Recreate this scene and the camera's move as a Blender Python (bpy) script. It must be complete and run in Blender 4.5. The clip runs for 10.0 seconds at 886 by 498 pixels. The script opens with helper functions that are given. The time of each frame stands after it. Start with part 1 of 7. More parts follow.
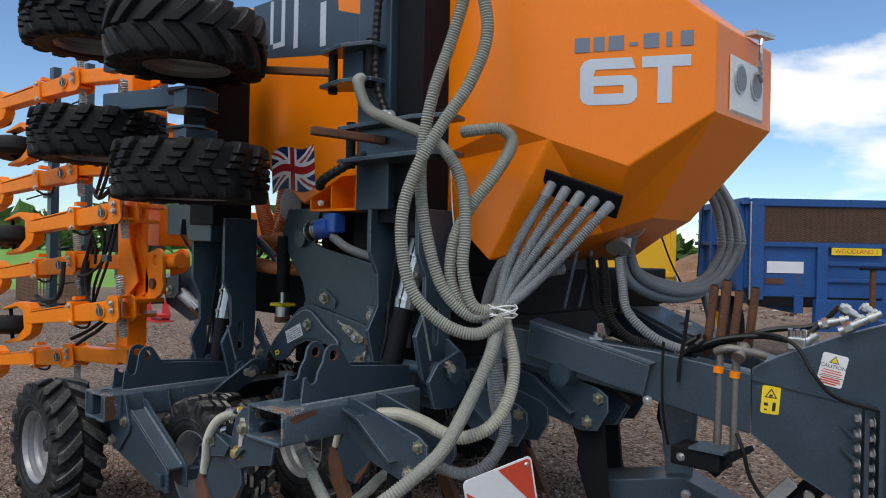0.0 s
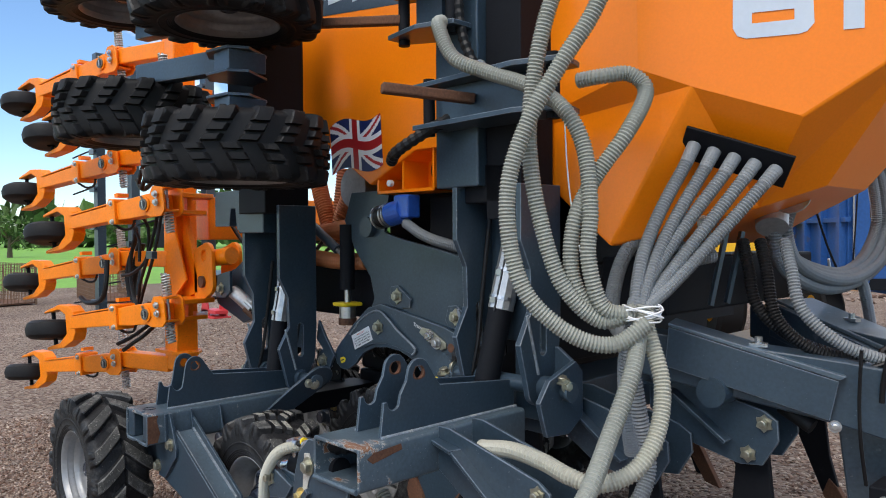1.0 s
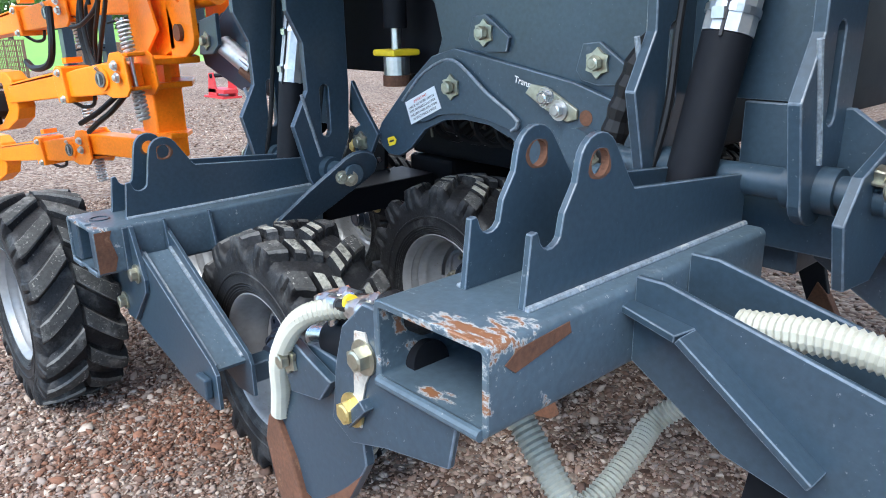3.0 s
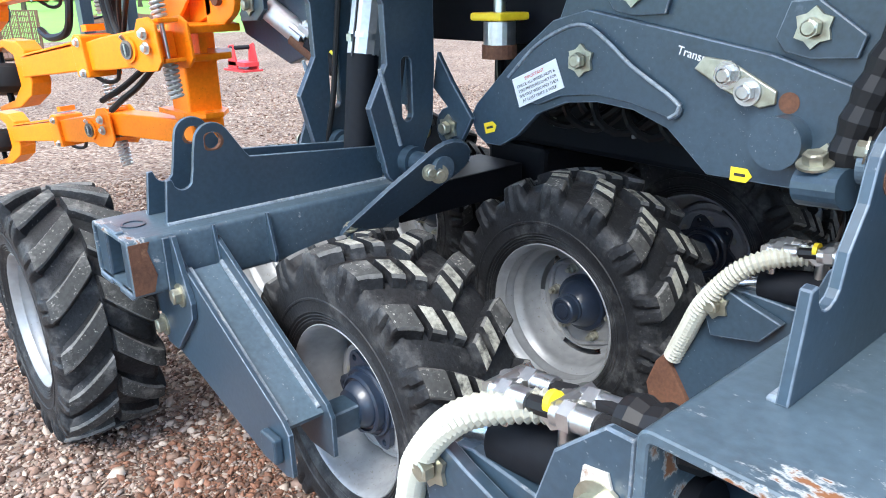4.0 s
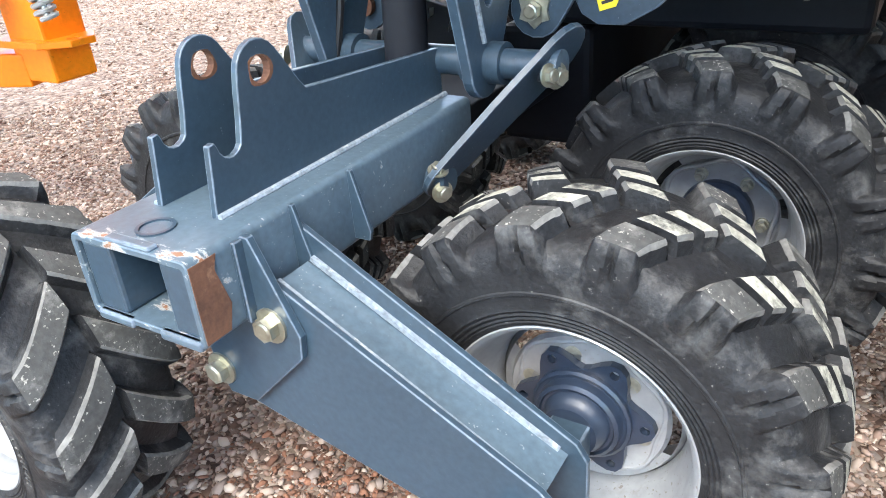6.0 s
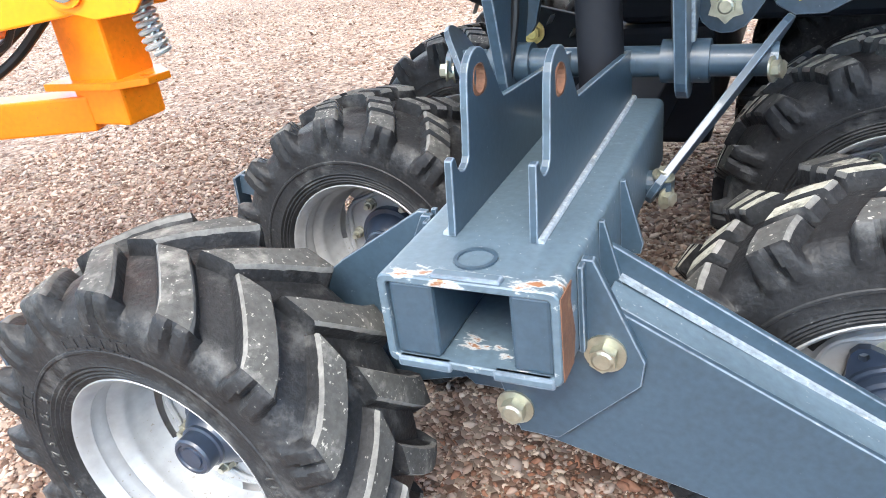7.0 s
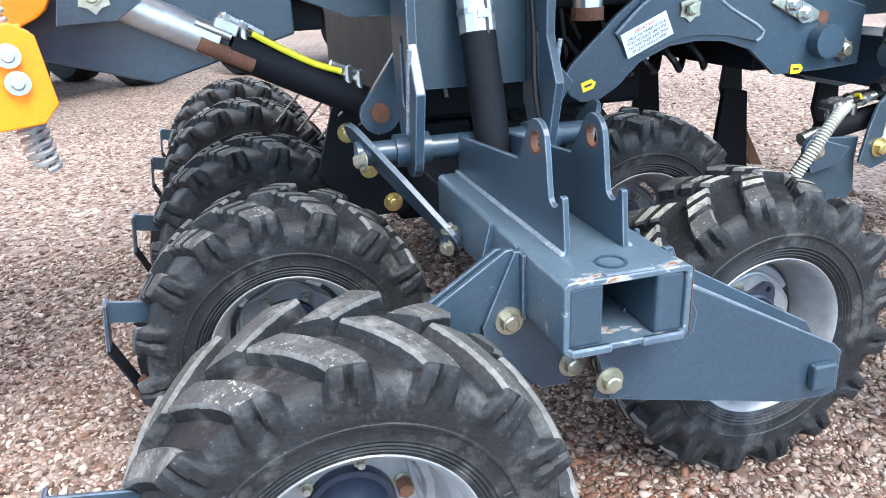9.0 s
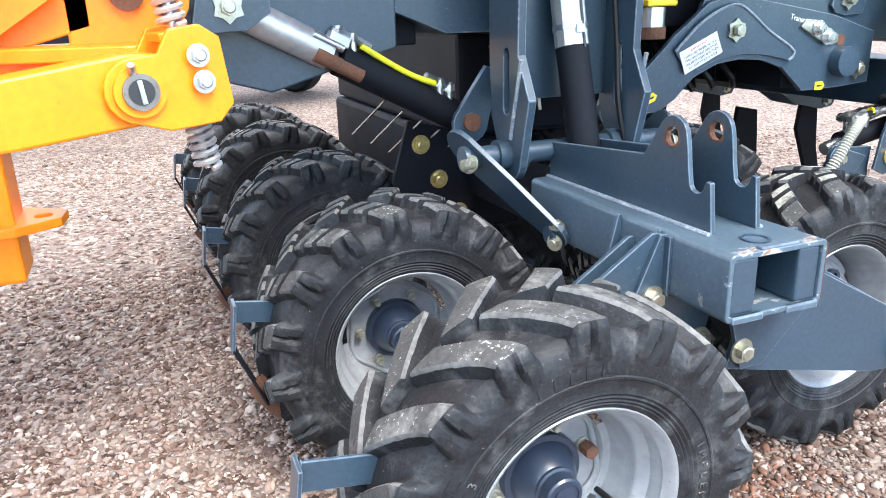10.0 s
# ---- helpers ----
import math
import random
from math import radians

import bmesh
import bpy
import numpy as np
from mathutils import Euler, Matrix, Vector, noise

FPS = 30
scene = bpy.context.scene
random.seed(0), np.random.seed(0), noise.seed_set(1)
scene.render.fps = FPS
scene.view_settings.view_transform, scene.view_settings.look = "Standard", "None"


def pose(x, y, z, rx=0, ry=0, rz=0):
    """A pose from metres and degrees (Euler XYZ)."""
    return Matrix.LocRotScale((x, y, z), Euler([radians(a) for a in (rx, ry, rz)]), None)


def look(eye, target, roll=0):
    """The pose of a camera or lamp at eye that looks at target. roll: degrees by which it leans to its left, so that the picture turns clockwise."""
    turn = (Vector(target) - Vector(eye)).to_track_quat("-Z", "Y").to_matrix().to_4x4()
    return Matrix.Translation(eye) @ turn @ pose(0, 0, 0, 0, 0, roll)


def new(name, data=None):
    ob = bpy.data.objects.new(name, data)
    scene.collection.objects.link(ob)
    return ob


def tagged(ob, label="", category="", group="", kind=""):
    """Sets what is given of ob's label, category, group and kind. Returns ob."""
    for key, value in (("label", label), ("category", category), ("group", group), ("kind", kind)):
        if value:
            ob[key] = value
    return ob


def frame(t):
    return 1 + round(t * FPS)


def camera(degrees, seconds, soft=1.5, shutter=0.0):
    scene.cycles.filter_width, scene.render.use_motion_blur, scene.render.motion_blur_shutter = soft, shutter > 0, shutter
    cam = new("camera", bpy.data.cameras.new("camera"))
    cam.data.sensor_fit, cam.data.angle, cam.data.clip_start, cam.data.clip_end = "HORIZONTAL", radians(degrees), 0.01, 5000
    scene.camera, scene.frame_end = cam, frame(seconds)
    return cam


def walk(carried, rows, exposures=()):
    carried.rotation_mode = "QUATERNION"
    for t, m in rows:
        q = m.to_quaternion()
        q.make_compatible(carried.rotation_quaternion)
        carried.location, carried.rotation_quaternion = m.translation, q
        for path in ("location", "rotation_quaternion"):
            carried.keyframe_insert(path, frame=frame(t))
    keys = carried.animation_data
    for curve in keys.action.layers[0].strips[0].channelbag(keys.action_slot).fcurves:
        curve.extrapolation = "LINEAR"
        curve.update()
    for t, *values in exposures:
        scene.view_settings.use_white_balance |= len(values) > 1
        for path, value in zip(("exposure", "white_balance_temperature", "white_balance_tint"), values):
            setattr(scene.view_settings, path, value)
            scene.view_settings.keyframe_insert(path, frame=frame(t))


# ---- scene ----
cam = camera(61.8, 10.0, soft=1.0)
PATH = [
    (0, (4.029, -1.679, 1.551), (2.679, -0.203, 1.548), 1.2),
    (0.5, (3.724, -1.486, 1.542), (2.331, -0.051, 1.537), 1.3),
    (1, (3.434, -1.315, 1.541), (1.984, 0.062, 1.505), -0.3),
    (1.5, (3.158, -1.096, 1.501), (1.62, 0.17, 1.33), -0.4),
    (2, (2.83, -0.899, 1.42), (1.347, 0.393, 1.06), 0.3),
    (2.2, (2.709, -0.83, 1.395), (1.275, 0.499, 0.975), 0.6),
    (3.3, (2.142, -0.556, 1.283), (0.717, 0.69, 0.637), -1.3),
    (3.5, (2.041, -0.529, 1.27), (0.609, 0.705, 0.617), -1.4),
    (4, (1.767, -0.49, 1.271), (0.34, 0.741, 0.601), -1.0),
    (4.5, (1.519, -0.475, 1.255), (0.08, 0.68, 0.484), -1.7),
    (5, (1.271, -0.463, 1.203), (-0.106, 0.65, 0.273), -1.0),
    (5.2, (1.185, -0.47, 1.191), (-0.14, 0.684, 0.237), -0.5),
    (6.3, (0.715, -0.568, 1.186), (-0.14, 0.985, 0.26), -6.9),
    (6.5, (0.602, -0.595, 1.197), (-0.226, 0.975, 0.275), -7.7),
    (7, (0.335, -0.723, 1.201), (-0.475, 0.862, 0.288), -7.5),
    (7.5, (0.065, -0.852, 1.19), (-0.582, 0.792, 0.254), -5.5),
    (8, (-0.188, -0.916, 1.174), (-0.66, 0.768, 0.205), -6.1),
    (8.5, (-0.386, -0.966, 1.203), (-0.471, 0.81, 0.287), -6.2),
    (9, (-0.64, -1.042, 1.247), (-0.138, 0.758, 0.534), -2.5),
    (9.5, (-0.877, -1.039, 1.261), (-0.231, 0.749, 0.638), -2.5),
    (10, (-1.138, -1.017, 1.201), (-0.424, 0.745, 0.58), -1.7),
]
walk(cam, [(t, look(eye, target, roll)) for t, eye, target, roll in PATH], exposures=[(0, 0.5, 6600, 11), (0.5, 0.8, 6650, 11), (1, 1.05, 6600, 11), (2.2, 1.6, 6000, 9), (3.5, 2.3, 6000, 8), (5, 2.6, 6600, 10), (6.5, 3.0, 6500, 8), (7, 2.95, 6600, 9), (8, 2.8, 6600, 11), (9, 2.75, 6000, 8), (10, 2.85, 6150, 9)])

# ---- world, sun, exposure ----
SUN_ELEVATION, SUN_AZIMUTH = 52.0, 165.0
world = bpy.data.worlds.new("sky")
scene.world = world
world.use_nodes = True
wn = world.node_tree
wn.nodes.clear()
w_out = wn.nodes.new("ShaderNodeOutputWorld")
w_bg = wn.nodes.new("ShaderNodeBackground")
w_sky = wn.nodes.new("ShaderNodeTexSky")
w_sky.sky_type, w_sky.sun_disc = "NISHITA", False
w_sky.sun_elevation, w_sky.sun_rotation = radians(SUN_ELEVATION), radians(SUN_AZIMUTH)
w_sky.air_density, w_sky.dust_density, w_sky.ozone_density = 1.0, 0.0, 2.0
w_tc = wn.nodes.new("ShaderNodeTexCoord")
w_map = wn.nodes.new("ShaderNodeMapping")
w_map.inputs["Scale"].default_value = (1.0, 1.0, 2.6)
w_map.inputs["Location"].default_value = (1.7, 0.4, 0.9)
w_noise = wn.nodes.new("ShaderNodeTexNoise")
w_noise.inputs["Scale"].default_value, w_noise.inputs["Detail"].default_value, w_noise.inputs["Roughness"].default_value = 2.1, 7.0, 0.55
w_ramp = wn.nodes.new("ShaderNodeValToRGB")
w_ramp.color_ramp.elements[0].position, w_ramp.color_ramp.elements[1].position = 0.51, 0.60
w_mix = wn.nodes.new("ShaderNodeMix")
w_mix.data_type = "RGBA"
w_mix.inputs["B"].default_value = (5.4, 5.4, 5.4, 1)
wn.links.new(w_tc.outputs["Generated"], w_map.inputs["Vector"])
wn.links.new(w_map.outputs["Vector"], w_noise.inputs["Vector"])
w_sep = wn.nodes.new("ShaderNodeSeparateXYZ")
wn.links.new(w_tc.outputs["Generated"], w_sep.inputs["Vector"])
w_low = wn.nodes.new("ShaderNodeMath")          # more cloud overhead
w_low.operation = "MULTIPLY_ADD"
w_low.inputs[1].default_value, w_low.inputs[2].default_value = 0.16, -0.02
wn.links.new(w_sep.outputs["Z"], w_low.inputs[0])
w_add = wn.nodes.new("ShaderNodeMath")
w_add.operation = "ADD"
wn.links.new(w_noise.outputs["Fac"], w_add.inputs[0])
wn.links.new(w_low.outputs[0], w_add.inputs[1])
wn.links.new(w_add.outputs[0], w_ramp.inputs["Fac"])
wn.links.new(w_ramp.outputs["Color"], w_mix.inputs["Factor"])
w_dim = wn.nodes.new("ShaderNodeMix")            # the clear sky, against the bright cloud
w_dim.data_type, w_dim.blend_type = "RGBA", "MULTIPLY"
w_dim.inputs["Factor"].default_value, w_dim.inputs["B"].default_value = 1.0, (0.46, 0.55, 0.64, 1)
wn.links.new(w_sky.outputs["Color"], w_dim.inputs["A"])
wn.links.new(w_dim.outputs["Result"], w_mix.inputs["A"])
wn.links.new(w_mix.outputs["Result"], w_bg.inputs["Color"])
w_bg.inputs["Strength"].default_value = 0.15
wn.links.new(w_bg.outputs["Background"], w_out.inputs["Surface"])
sun_data = bpy.data.lights.new("sun", "SUN")
sun_data.energy, sun_data.angle, sun_data.color = 1.0, radians(28.0), (1.0, 0.95, 0.88)
sun = new("sun", sun_data)
_a, _e = radians(SUN_AZIMUTH), radians(SUN_ELEVATION)
SUN_FROM = Vector((math.sin(_a) * math.cos(_e), math.cos(_a) * math.cos(_e), math.sin(_e)))
sun.matrix_world = look(SUN_FROM * 30, (0, 0, 0))


# ---- materials ----
def material(name, colour, rough=0.5, metal=0.0, vary=0.15, scale=6.0, fine=60.0, bump=0.1, dirt=None, dirt_amount=0.0, dirt_scale=4.0, coat=0.0, spec=0.5, random_tint=0.0, specks=None, speck_amount=0.3, dirt_soft=0.09):
    """A node material: base colour varied at two scales, optional dirt patches, fine relief."""
    m = bpy.data.materials.new(name)
    m.use_nodes = True
    nt = m.node_tree
    b = nt.nodes["Principled BSDF"]
    tc = nt.nodes.new("ShaderNodeTexCoord")
    n1 = nt.nodes.new("ShaderNodeTexNoise")
    n1.inputs["Scale"].default_value, n1.inputs["Detail"].default_value = scale, 5.0
    n2 = nt.nodes.new("ShaderNodeTexNoise")
    n2.inputs["Scale"].default_value, n2.inputs["Detail"].default_value = fine, 4.0
    for n in (n1, n2):
        nt.links.new(tc.outputs["Object"], n.inputs["Vector"])
    mixn = nt.nodes.new("ShaderNodeMath")
    mixn.operation = "ADD"
    nt.links.new(n1.outputs["Fac"], mixn.inputs[0])
    nt.links.new(n2.outputs["Fac"], mixn.inputs[1])
    mr = nt.nodes.new("ShaderNodeMapRange")
    mr.inputs["From Min"].default_value, mr.inputs["From Max"].default_value = 0.6, 1.4
    mr.inputs["To Min"].default_value, mr.inputs["To Max"].default_value = 1.0 - vary, 1.0 + vary
    nt.links.new(mixn.outputs[0], mr.inputs["Value"])
    rgb = nt.nodes.new("ShaderNodeRGB")
    rgb.outputs[0].default_value = (*colour, 1)
    mul = nt.nodes.new("ShaderNodeMix")
    mul.data_type, mul.blend_type = "RGBA", "MULTIPLY"
    mul.inputs["Factor"].default_value = 1.0
    nt.links.new(rgb.outputs[0], mul.inputs["A"])
    nt.links.new(mr.outputs["Result"], mul.inputs["B"])
    col = mul.outputs["Result"]
    if random_tint:
        gi = nt.nodes.new("ShaderNodeNewGeometry")
        rr = nt.nodes.new("ShaderNodeMapRange")
        rr.inputs["To Min"].default_value, rr.inputs["To Max"].default_value = 1.0 - random_tint, 1.0 + random_tint
        nt.links.new(gi.outputs["Random Per Island"], rr.inputs["Value"])
        m3 = nt.nodes.new("ShaderNodeMix")
        m3.data_type, m3.blend_type = "RGBA", "MULTIPLY"
        m3.inputs["Factor"].default_value = 1.0
        nt.links.new(col, m3.inputs["A"])
        nt.links.new(rr.outputs["Result"], m3.inputs["B"])
        col = m3.outputs["Result"]
    if dirt:
        n3 = nt.nodes.new("ShaderNodeTexNoise")
        n3.inputs["Scale"].default_value, n3.inputs["Detail"].default_value, n3.inputs["Roughness"].default_value = dirt_scale, 9.0, 0.68
        nt.links.new(tc.outputs["Object"], n3.inputs["Vector"])
        r3 = nt.nodes.new("ShaderNodeValToRGB")
        edge = 0.72 - 0.4 * dirt_amount
        r3.color_ramp.elements[0].position, r3.color_ramp.elements[1].position = edge, edge + dirt_soft
        nt.links.new(n3.outputs["Fac"], r3.inputs["Fac"])
        m2 = nt.nodes.new("ShaderNodeMix")
        m2.data_type = "RGBA"
        nt.links.new(r3.outputs["Color"], m2.inputs["Factor"])
        nt.links.new(col, m2.inputs["A"])
        m2.inputs["B"].default_value = (*dirt, 1)
        col = m2.outputs["Result"]
    if specks:
        n4 = nt.nodes.new("ShaderNodeTexNoise")
        n4.inputs["Scale"].default_value, n4.inputs["Detail"].default_value, n4.inputs["Roughness"].default_value = 130.0, 3.0, 0.6
        nt.links.new(tc.outputs["Object"], n4.inputs["Vector"])
        amt = nt.nodes.new("ShaderNodeMath")
        amt.operation = "MULTIPLY_ADD"
        amt.inputs[1].default_value = 0.22
        nt.links.new(n1.outputs["Fac"], amt.inputs[0])
        nt.links.new(n4.outputs["Fac"], amt.inputs[2])
        r4 = nt.nodes.new("ShaderNodeMapRange")
        edge = 0.86 - 0.2 * speck_amount
        r4.inputs["From Min"].default_value, r4.inputs["From Max"].default_value = edge, edge + 0.05
        r4.inputs["To Max"].default_value = 0.75
        nt.links.new(amt.outputs[0], r4.inputs["Value"])
        m4 = nt.nodes.new("ShaderNodeMix")
        m4.data_type = "RGBA"
        nt.links.new(r4.outputs["Result"], m4.inputs["Factor"])
        nt.links.new(col, m4.inputs["A"])
        m4.inputs["B"].default_value = (*specks, 1)
        col = m4.outputs["Result"]
    nt.links.new(col, b.inputs["Base Color"])
    rmap = nt.nodes.new("ShaderNodeMapRange")
    rmap.inputs["To Min"].default_value, rmap.inputs["To Max"].default_value = max(rough - 0.12, 0.02), min(rough + 0.12, 1.0)
    nt.links.new(n1.outputs["Fac"], rmap.inputs["Value"])
    nt.links.new(rmap.outputs["Result"], b.inputs["Roughness"])
    b.inputs["Metallic"].default_value = metal
    b.inputs["Specular IOR Level"].default_value = spec
    b.inputs["Coat Weight"].default_value = coat
    b.inputs["Coat Roughness"].default_value = 0.12
    if bump:
        bp = nt.nodes.new("ShaderNodeBump")
        bp.inputs["Strength"].default_value, bp.inputs["Distance"].default_value = bump, 0.003
        nt.links.new(n2.outputs["Fac"], bp.inputs["Height"])
        nt.links.new(bp.outputs["Normal"], b.inputs["Normal"])
    return m


SLATE = material("slate_paint", (0.030, 0.051, 0.073), 0.34, vary=0.28, scale=3, fine=90, bump=0.06, dirt=(0.085, 0.11, 0.145), dirt_amount=0.15, dirt_scale=7, coat=0.12, specks=(0.17, 0.19, 0.21), speck_amount=0.26)
SLATE_WORN = material("slate_paint_worn", (0.066, 0.097, 0.124), 0.36, vary=0.28, scale=5, fine=80, bump=0.10, dirt=(0.20, 0.23, 0.26), dirt_amount=0.22, dirt_scale=9, coat=0.12, specks=(0.32, 0.33, 0.33), speck_amount=0.35)
# for black parts, and for filler blocks whose shade is put into the colour
DARK = material("black_paint_and_shade", (0.008, 0.009, 0.012), 0.6, spec=0.14, vary=0.2, bump=0.05, dirt=(0.035, 0.035, 0.035), dirt_amount=0.12)
ORANGE = material("orange_paint", (0.93, 0.225, 0.003), 0.34, vary=0.06, scale=1.5, fine=120, bump=0.012, coat=0.08, spec=0.35)
ORANGE_ARM = material("orange_arm_paint", (0.92, 0.235, 0.004), 0.36, vary=0.14, scale=6, fine=70, bump=0.05, dirt=(0.16, 0.06, 0.02), dirt_amount=0.10, dirt_scale=16, coat=0.05, spec=0.35, specks=(0.25, 0.10, 0.04), speck_amount=0.3)
RUST = material("rust", (0.115, 0.050, 0.027), 0.88, vary=0.4, scale=14, fine=120, bump=0.35, dirt=(0.21, 0.115, 0.065), dirt_amount=0.28, dirt_scale=22)
BARE = material("bare_scraped_steel", (0.55, 0.53, 0.48), 0.5, metal=0.3, vary=0.25, scale=20, fine=120, bump=0.2, dirt=(0.30, 0.12, 0.05), dirt_amount=0.35, dirt_scale=25)
ZINC = material("bright_zinc", (0.55, 0.56, 0.57), 0.30, metal=0.95, vary=0.2, bump=0.08)
GALV = material("galvanised", (0.52, 0.53, 0.53), 0.40, metal=0.75, vary=0.18, scale=18, bump=0.08, dirt=(0.3, 0.29, 0.27), dirt_amount=0.15)
PASSIVATED = material("passivated_bolt", (0.40, 0.395, 0.32), 0.36, metal=0.85, vary=0.25, scale=30, bump=0.1)
SLATE_EDGE = material("slate_paint_edge", (0.10, 0.13, 0.165), 0.4, vary=0.5, scale=12, fine=90, bump=0.1, dirt=(0.27, 0.28, 0.29), dirt_amount=0.3, dirt_scale=20)
RUBBER_EDGE = material("scuffed_rubber_edge", (0.13, 0.127, 0.12), 0.9, vary=0.5, scale=14, fine=90, bump=0.4, dirt=(0.07, 0.07, 0.068), dirt_amount=0.55, dirt_scale=16, dirt_soft=0.2)
SOIL_CLOD = material("damp_red_soil", (0.16, 0.075, 0.045), 0.95, vary=0.35, scale=20, fine=90, bump=0.5, random_tint=0.4)
WELD = material("painted_weld", (0.20, 0.235, 0.27), 0.5, vary=0.5, scale=60, fine=160, bump=0.6, dirt=(0.42, 0.43, 0.42), dirt_amount=0.4, dirt_scale=45)
HUB_PAINT = material("navy_hub_paint", (0.017, 0.026, 0.045), 0.35, vary=0.25, scale=14, bump=0.1, dirt=(0.08, 0.085, 0.09), dirt_amount=0.2, coat=0.3)
NUT = material("dull_zinc_nut", (0.36, 0.35, 0.29), 0.45, metal=0.7, vary=0.35, scale=30, bump=0.15)
STEEL = material("dull_steel", (0.20, 0.185, 0.165), 0.5, metal=0.6, vary=0.3, scale=20, bump=0.12, dirt=(0.13, 0.08, 0.05), dirt_amount=0.3, dirt_scale=18)
GOLD = material("yellow_zinc", (0.60, 0.48, 0.20), 0.35, metal=0.8, vary=0.3, scale=30, bump=0.1)
RIM = material("silver_rim_paint", (0.29, 0.297, 0.305), 0.40, metal=0.3, vary=0.22, scale=4, fine=40, bump=0.06, dirt=(0.2, 0.18, 0.16), dirt_amount=0.2, dirt_scale=7, dirt_soft=0.2, specks=(0.18, 0.15, 0.12), speck_amount=0.45)
RUBBER = material("tyre_rubber", (0.013, 0.0135, 0.015), 0.55, vary=0.7, scale=7, fine=130, bump=0.5, dirt=(0.12, 0.12, 0.118), dirt_amount=0.50, dirt_scale=11, dirt_soft=0.30, spec=0.28, specks=(0.16, 0.155, 0.14), speck_amount=0.28)
RUBBER_CLEAN = material("black_rubber", (0.010, 0.010, 0.011), 0.6, vary=0.25, scale=9, fine=70, bump=0.15, dirt=(0.05, 0.048, 0.045), dirt_amount=0.22, spec=0.25)
MUD = material("dried_mud_on_tread", (0.29, 0.285, 0.24), 0.95, vary=0.5, scale=26, fine=120, bump=0.7, dirt=(0.03, 0.03, 0.029), dirt_amount=0.60, dirt_scale=22, dirt_soft=0.14)
DUST = material("dusty_tread", (0.045, 0.045, 0.043), 0.85, vary=0.5, scale=11, fine=90, bump=0.5, dirt=(0.20, 0.195, 0.18), dirt_amount=0.50, dirt_scale=15, dirt_soft=0.22, specks=(0.34, 0.33, 0.29), speck_amount=0.6)
HOSE = material("grey_green_hose", (0.275, 0.285, 0.25), 0.5, vary=0.1, scale=5, fine=40, bump=0.02)
HOSE_DARK = material("grey_hose", (0.19, 0.205, 0.215), 0.45, vary=0.12, scale=5, fine=40, bump=0.02)
HOSE_PALE = material("pale_hose", (0.39, 0.385, 0.32), 0.5, vary=0.1, scale=5, fine=40, bump=0.02)
HOSE_ORANGE = material("orange_suction_hose", (0.55, 0.19, 0.07), 0.5, vary=0.12, scale=5, fine=40, bump=0.02)
CABLE = material("black_hydraulic_hose", (0.009, 0.009, 0.010), 0.45, vary=0.2, bump=0.03, spec=0.3)
WHITE = material("white_vinyl", (0.76, 0.77, 0.78), 0.45, vary=0.05, bump=0.02)
INK = material("black_print", (0.02, 0.02, 0.022), 0.5, vary=0.1, bump=0.0)
RED_INK = material("red_print", (0.62, 0.065, 0.03), 0.45, vary=0.08, bump=0.0)
FLAG_BLUE = material("flag_blue", (0.012, 0.022, 0.11), 0.4, vary=0.08, bump=0.0)
FLAG_RED = material("flag_red", (0.42, 0.015, 0.02), 0.4, vary=0.08, bump=0.0)
YELLOW = material("yellow_label", (0.85, 0.62, 0.02), 0.45, vary=0.08, bump=0.02)
SILVER_INK = material("silver_lettering", (0.55, 0.58, 0.62), 0.35, metal=0.3, vary=0.05, bump=0.0)
GREY_INK = material("grey_lettering", (0.16, 0.19, 0.25), 0.4, vary=0.05, bump=0.0)
BLUE_VALVE = material("blue_cast_housing", (0.02, 0.09, 0.42), 0.4, vary=0.2, scale=12, bump=0.12, coat=0.3)
RED_PAINT = material("red_implement_paint", (0.50, 0.03, 0.035), 0.45, vary=0.15, bump=0.05, dirt=(0.2, 0.1, 0.08), dirt_amount=0.15)
TRAILER_BLUE = material("trailer_blue_paint", (0.012, 0.075, 0.26), 0.5, vary=0.22, scale=2, fine=30, bump=0.08, dirt=(0.10, 0.075, 0.06), dirt_amount=0.28, dirt_scale=2.2)
MESH_BROWN = material("rusty_mesh_sheet", (0.085, 0.05, 0.032), 0.8, vary=0.35, scale=6, fine=60, bump=0.4)
TIPPER_YELLOW = material("tipper_yellow_paint", (0.80, 0.45, 0.01), 0.45, vary=0.08, scale=2, bump=0.04, dirt=(0.35, 0.22, 0.08), dirt_amount=0.12)
GRASS = material("field_grass", (0.13, 0.30, 0.035), 0.9, vary=0.3, scale=0.4, fine=6, bump=0.4)
SOIL = material("bare_earth", (0.22, 0.125, 0.07), 0.95, vary=0.35, scale=2, fine=14, bump=0.8, dirt=(0.5, 0.42, 0.33), dirt_amount=0.3, dirt_scale=9)
LEAVES = material("hedge_leaves", (0.07, 0.13, 0.03), 0.8, vary=0.4, scale=3, fine=20, bump=0.3, random_tint=0.35)
BARK = material("bark", (0.10, 0.075, 0.05), 0.9, vary=0.3, bump=0.4)
RUSTY_WIRE = material("rusty_wire_crate", (0.17, 0.10, 0.06), 0.8, vary=0.3, bump=0.2)
YELLOW_HOSE = material("yellow_hydraulic_hose", (0.70, 0.68, 0.02), 0.4, vary=0.1, bump=0.02)


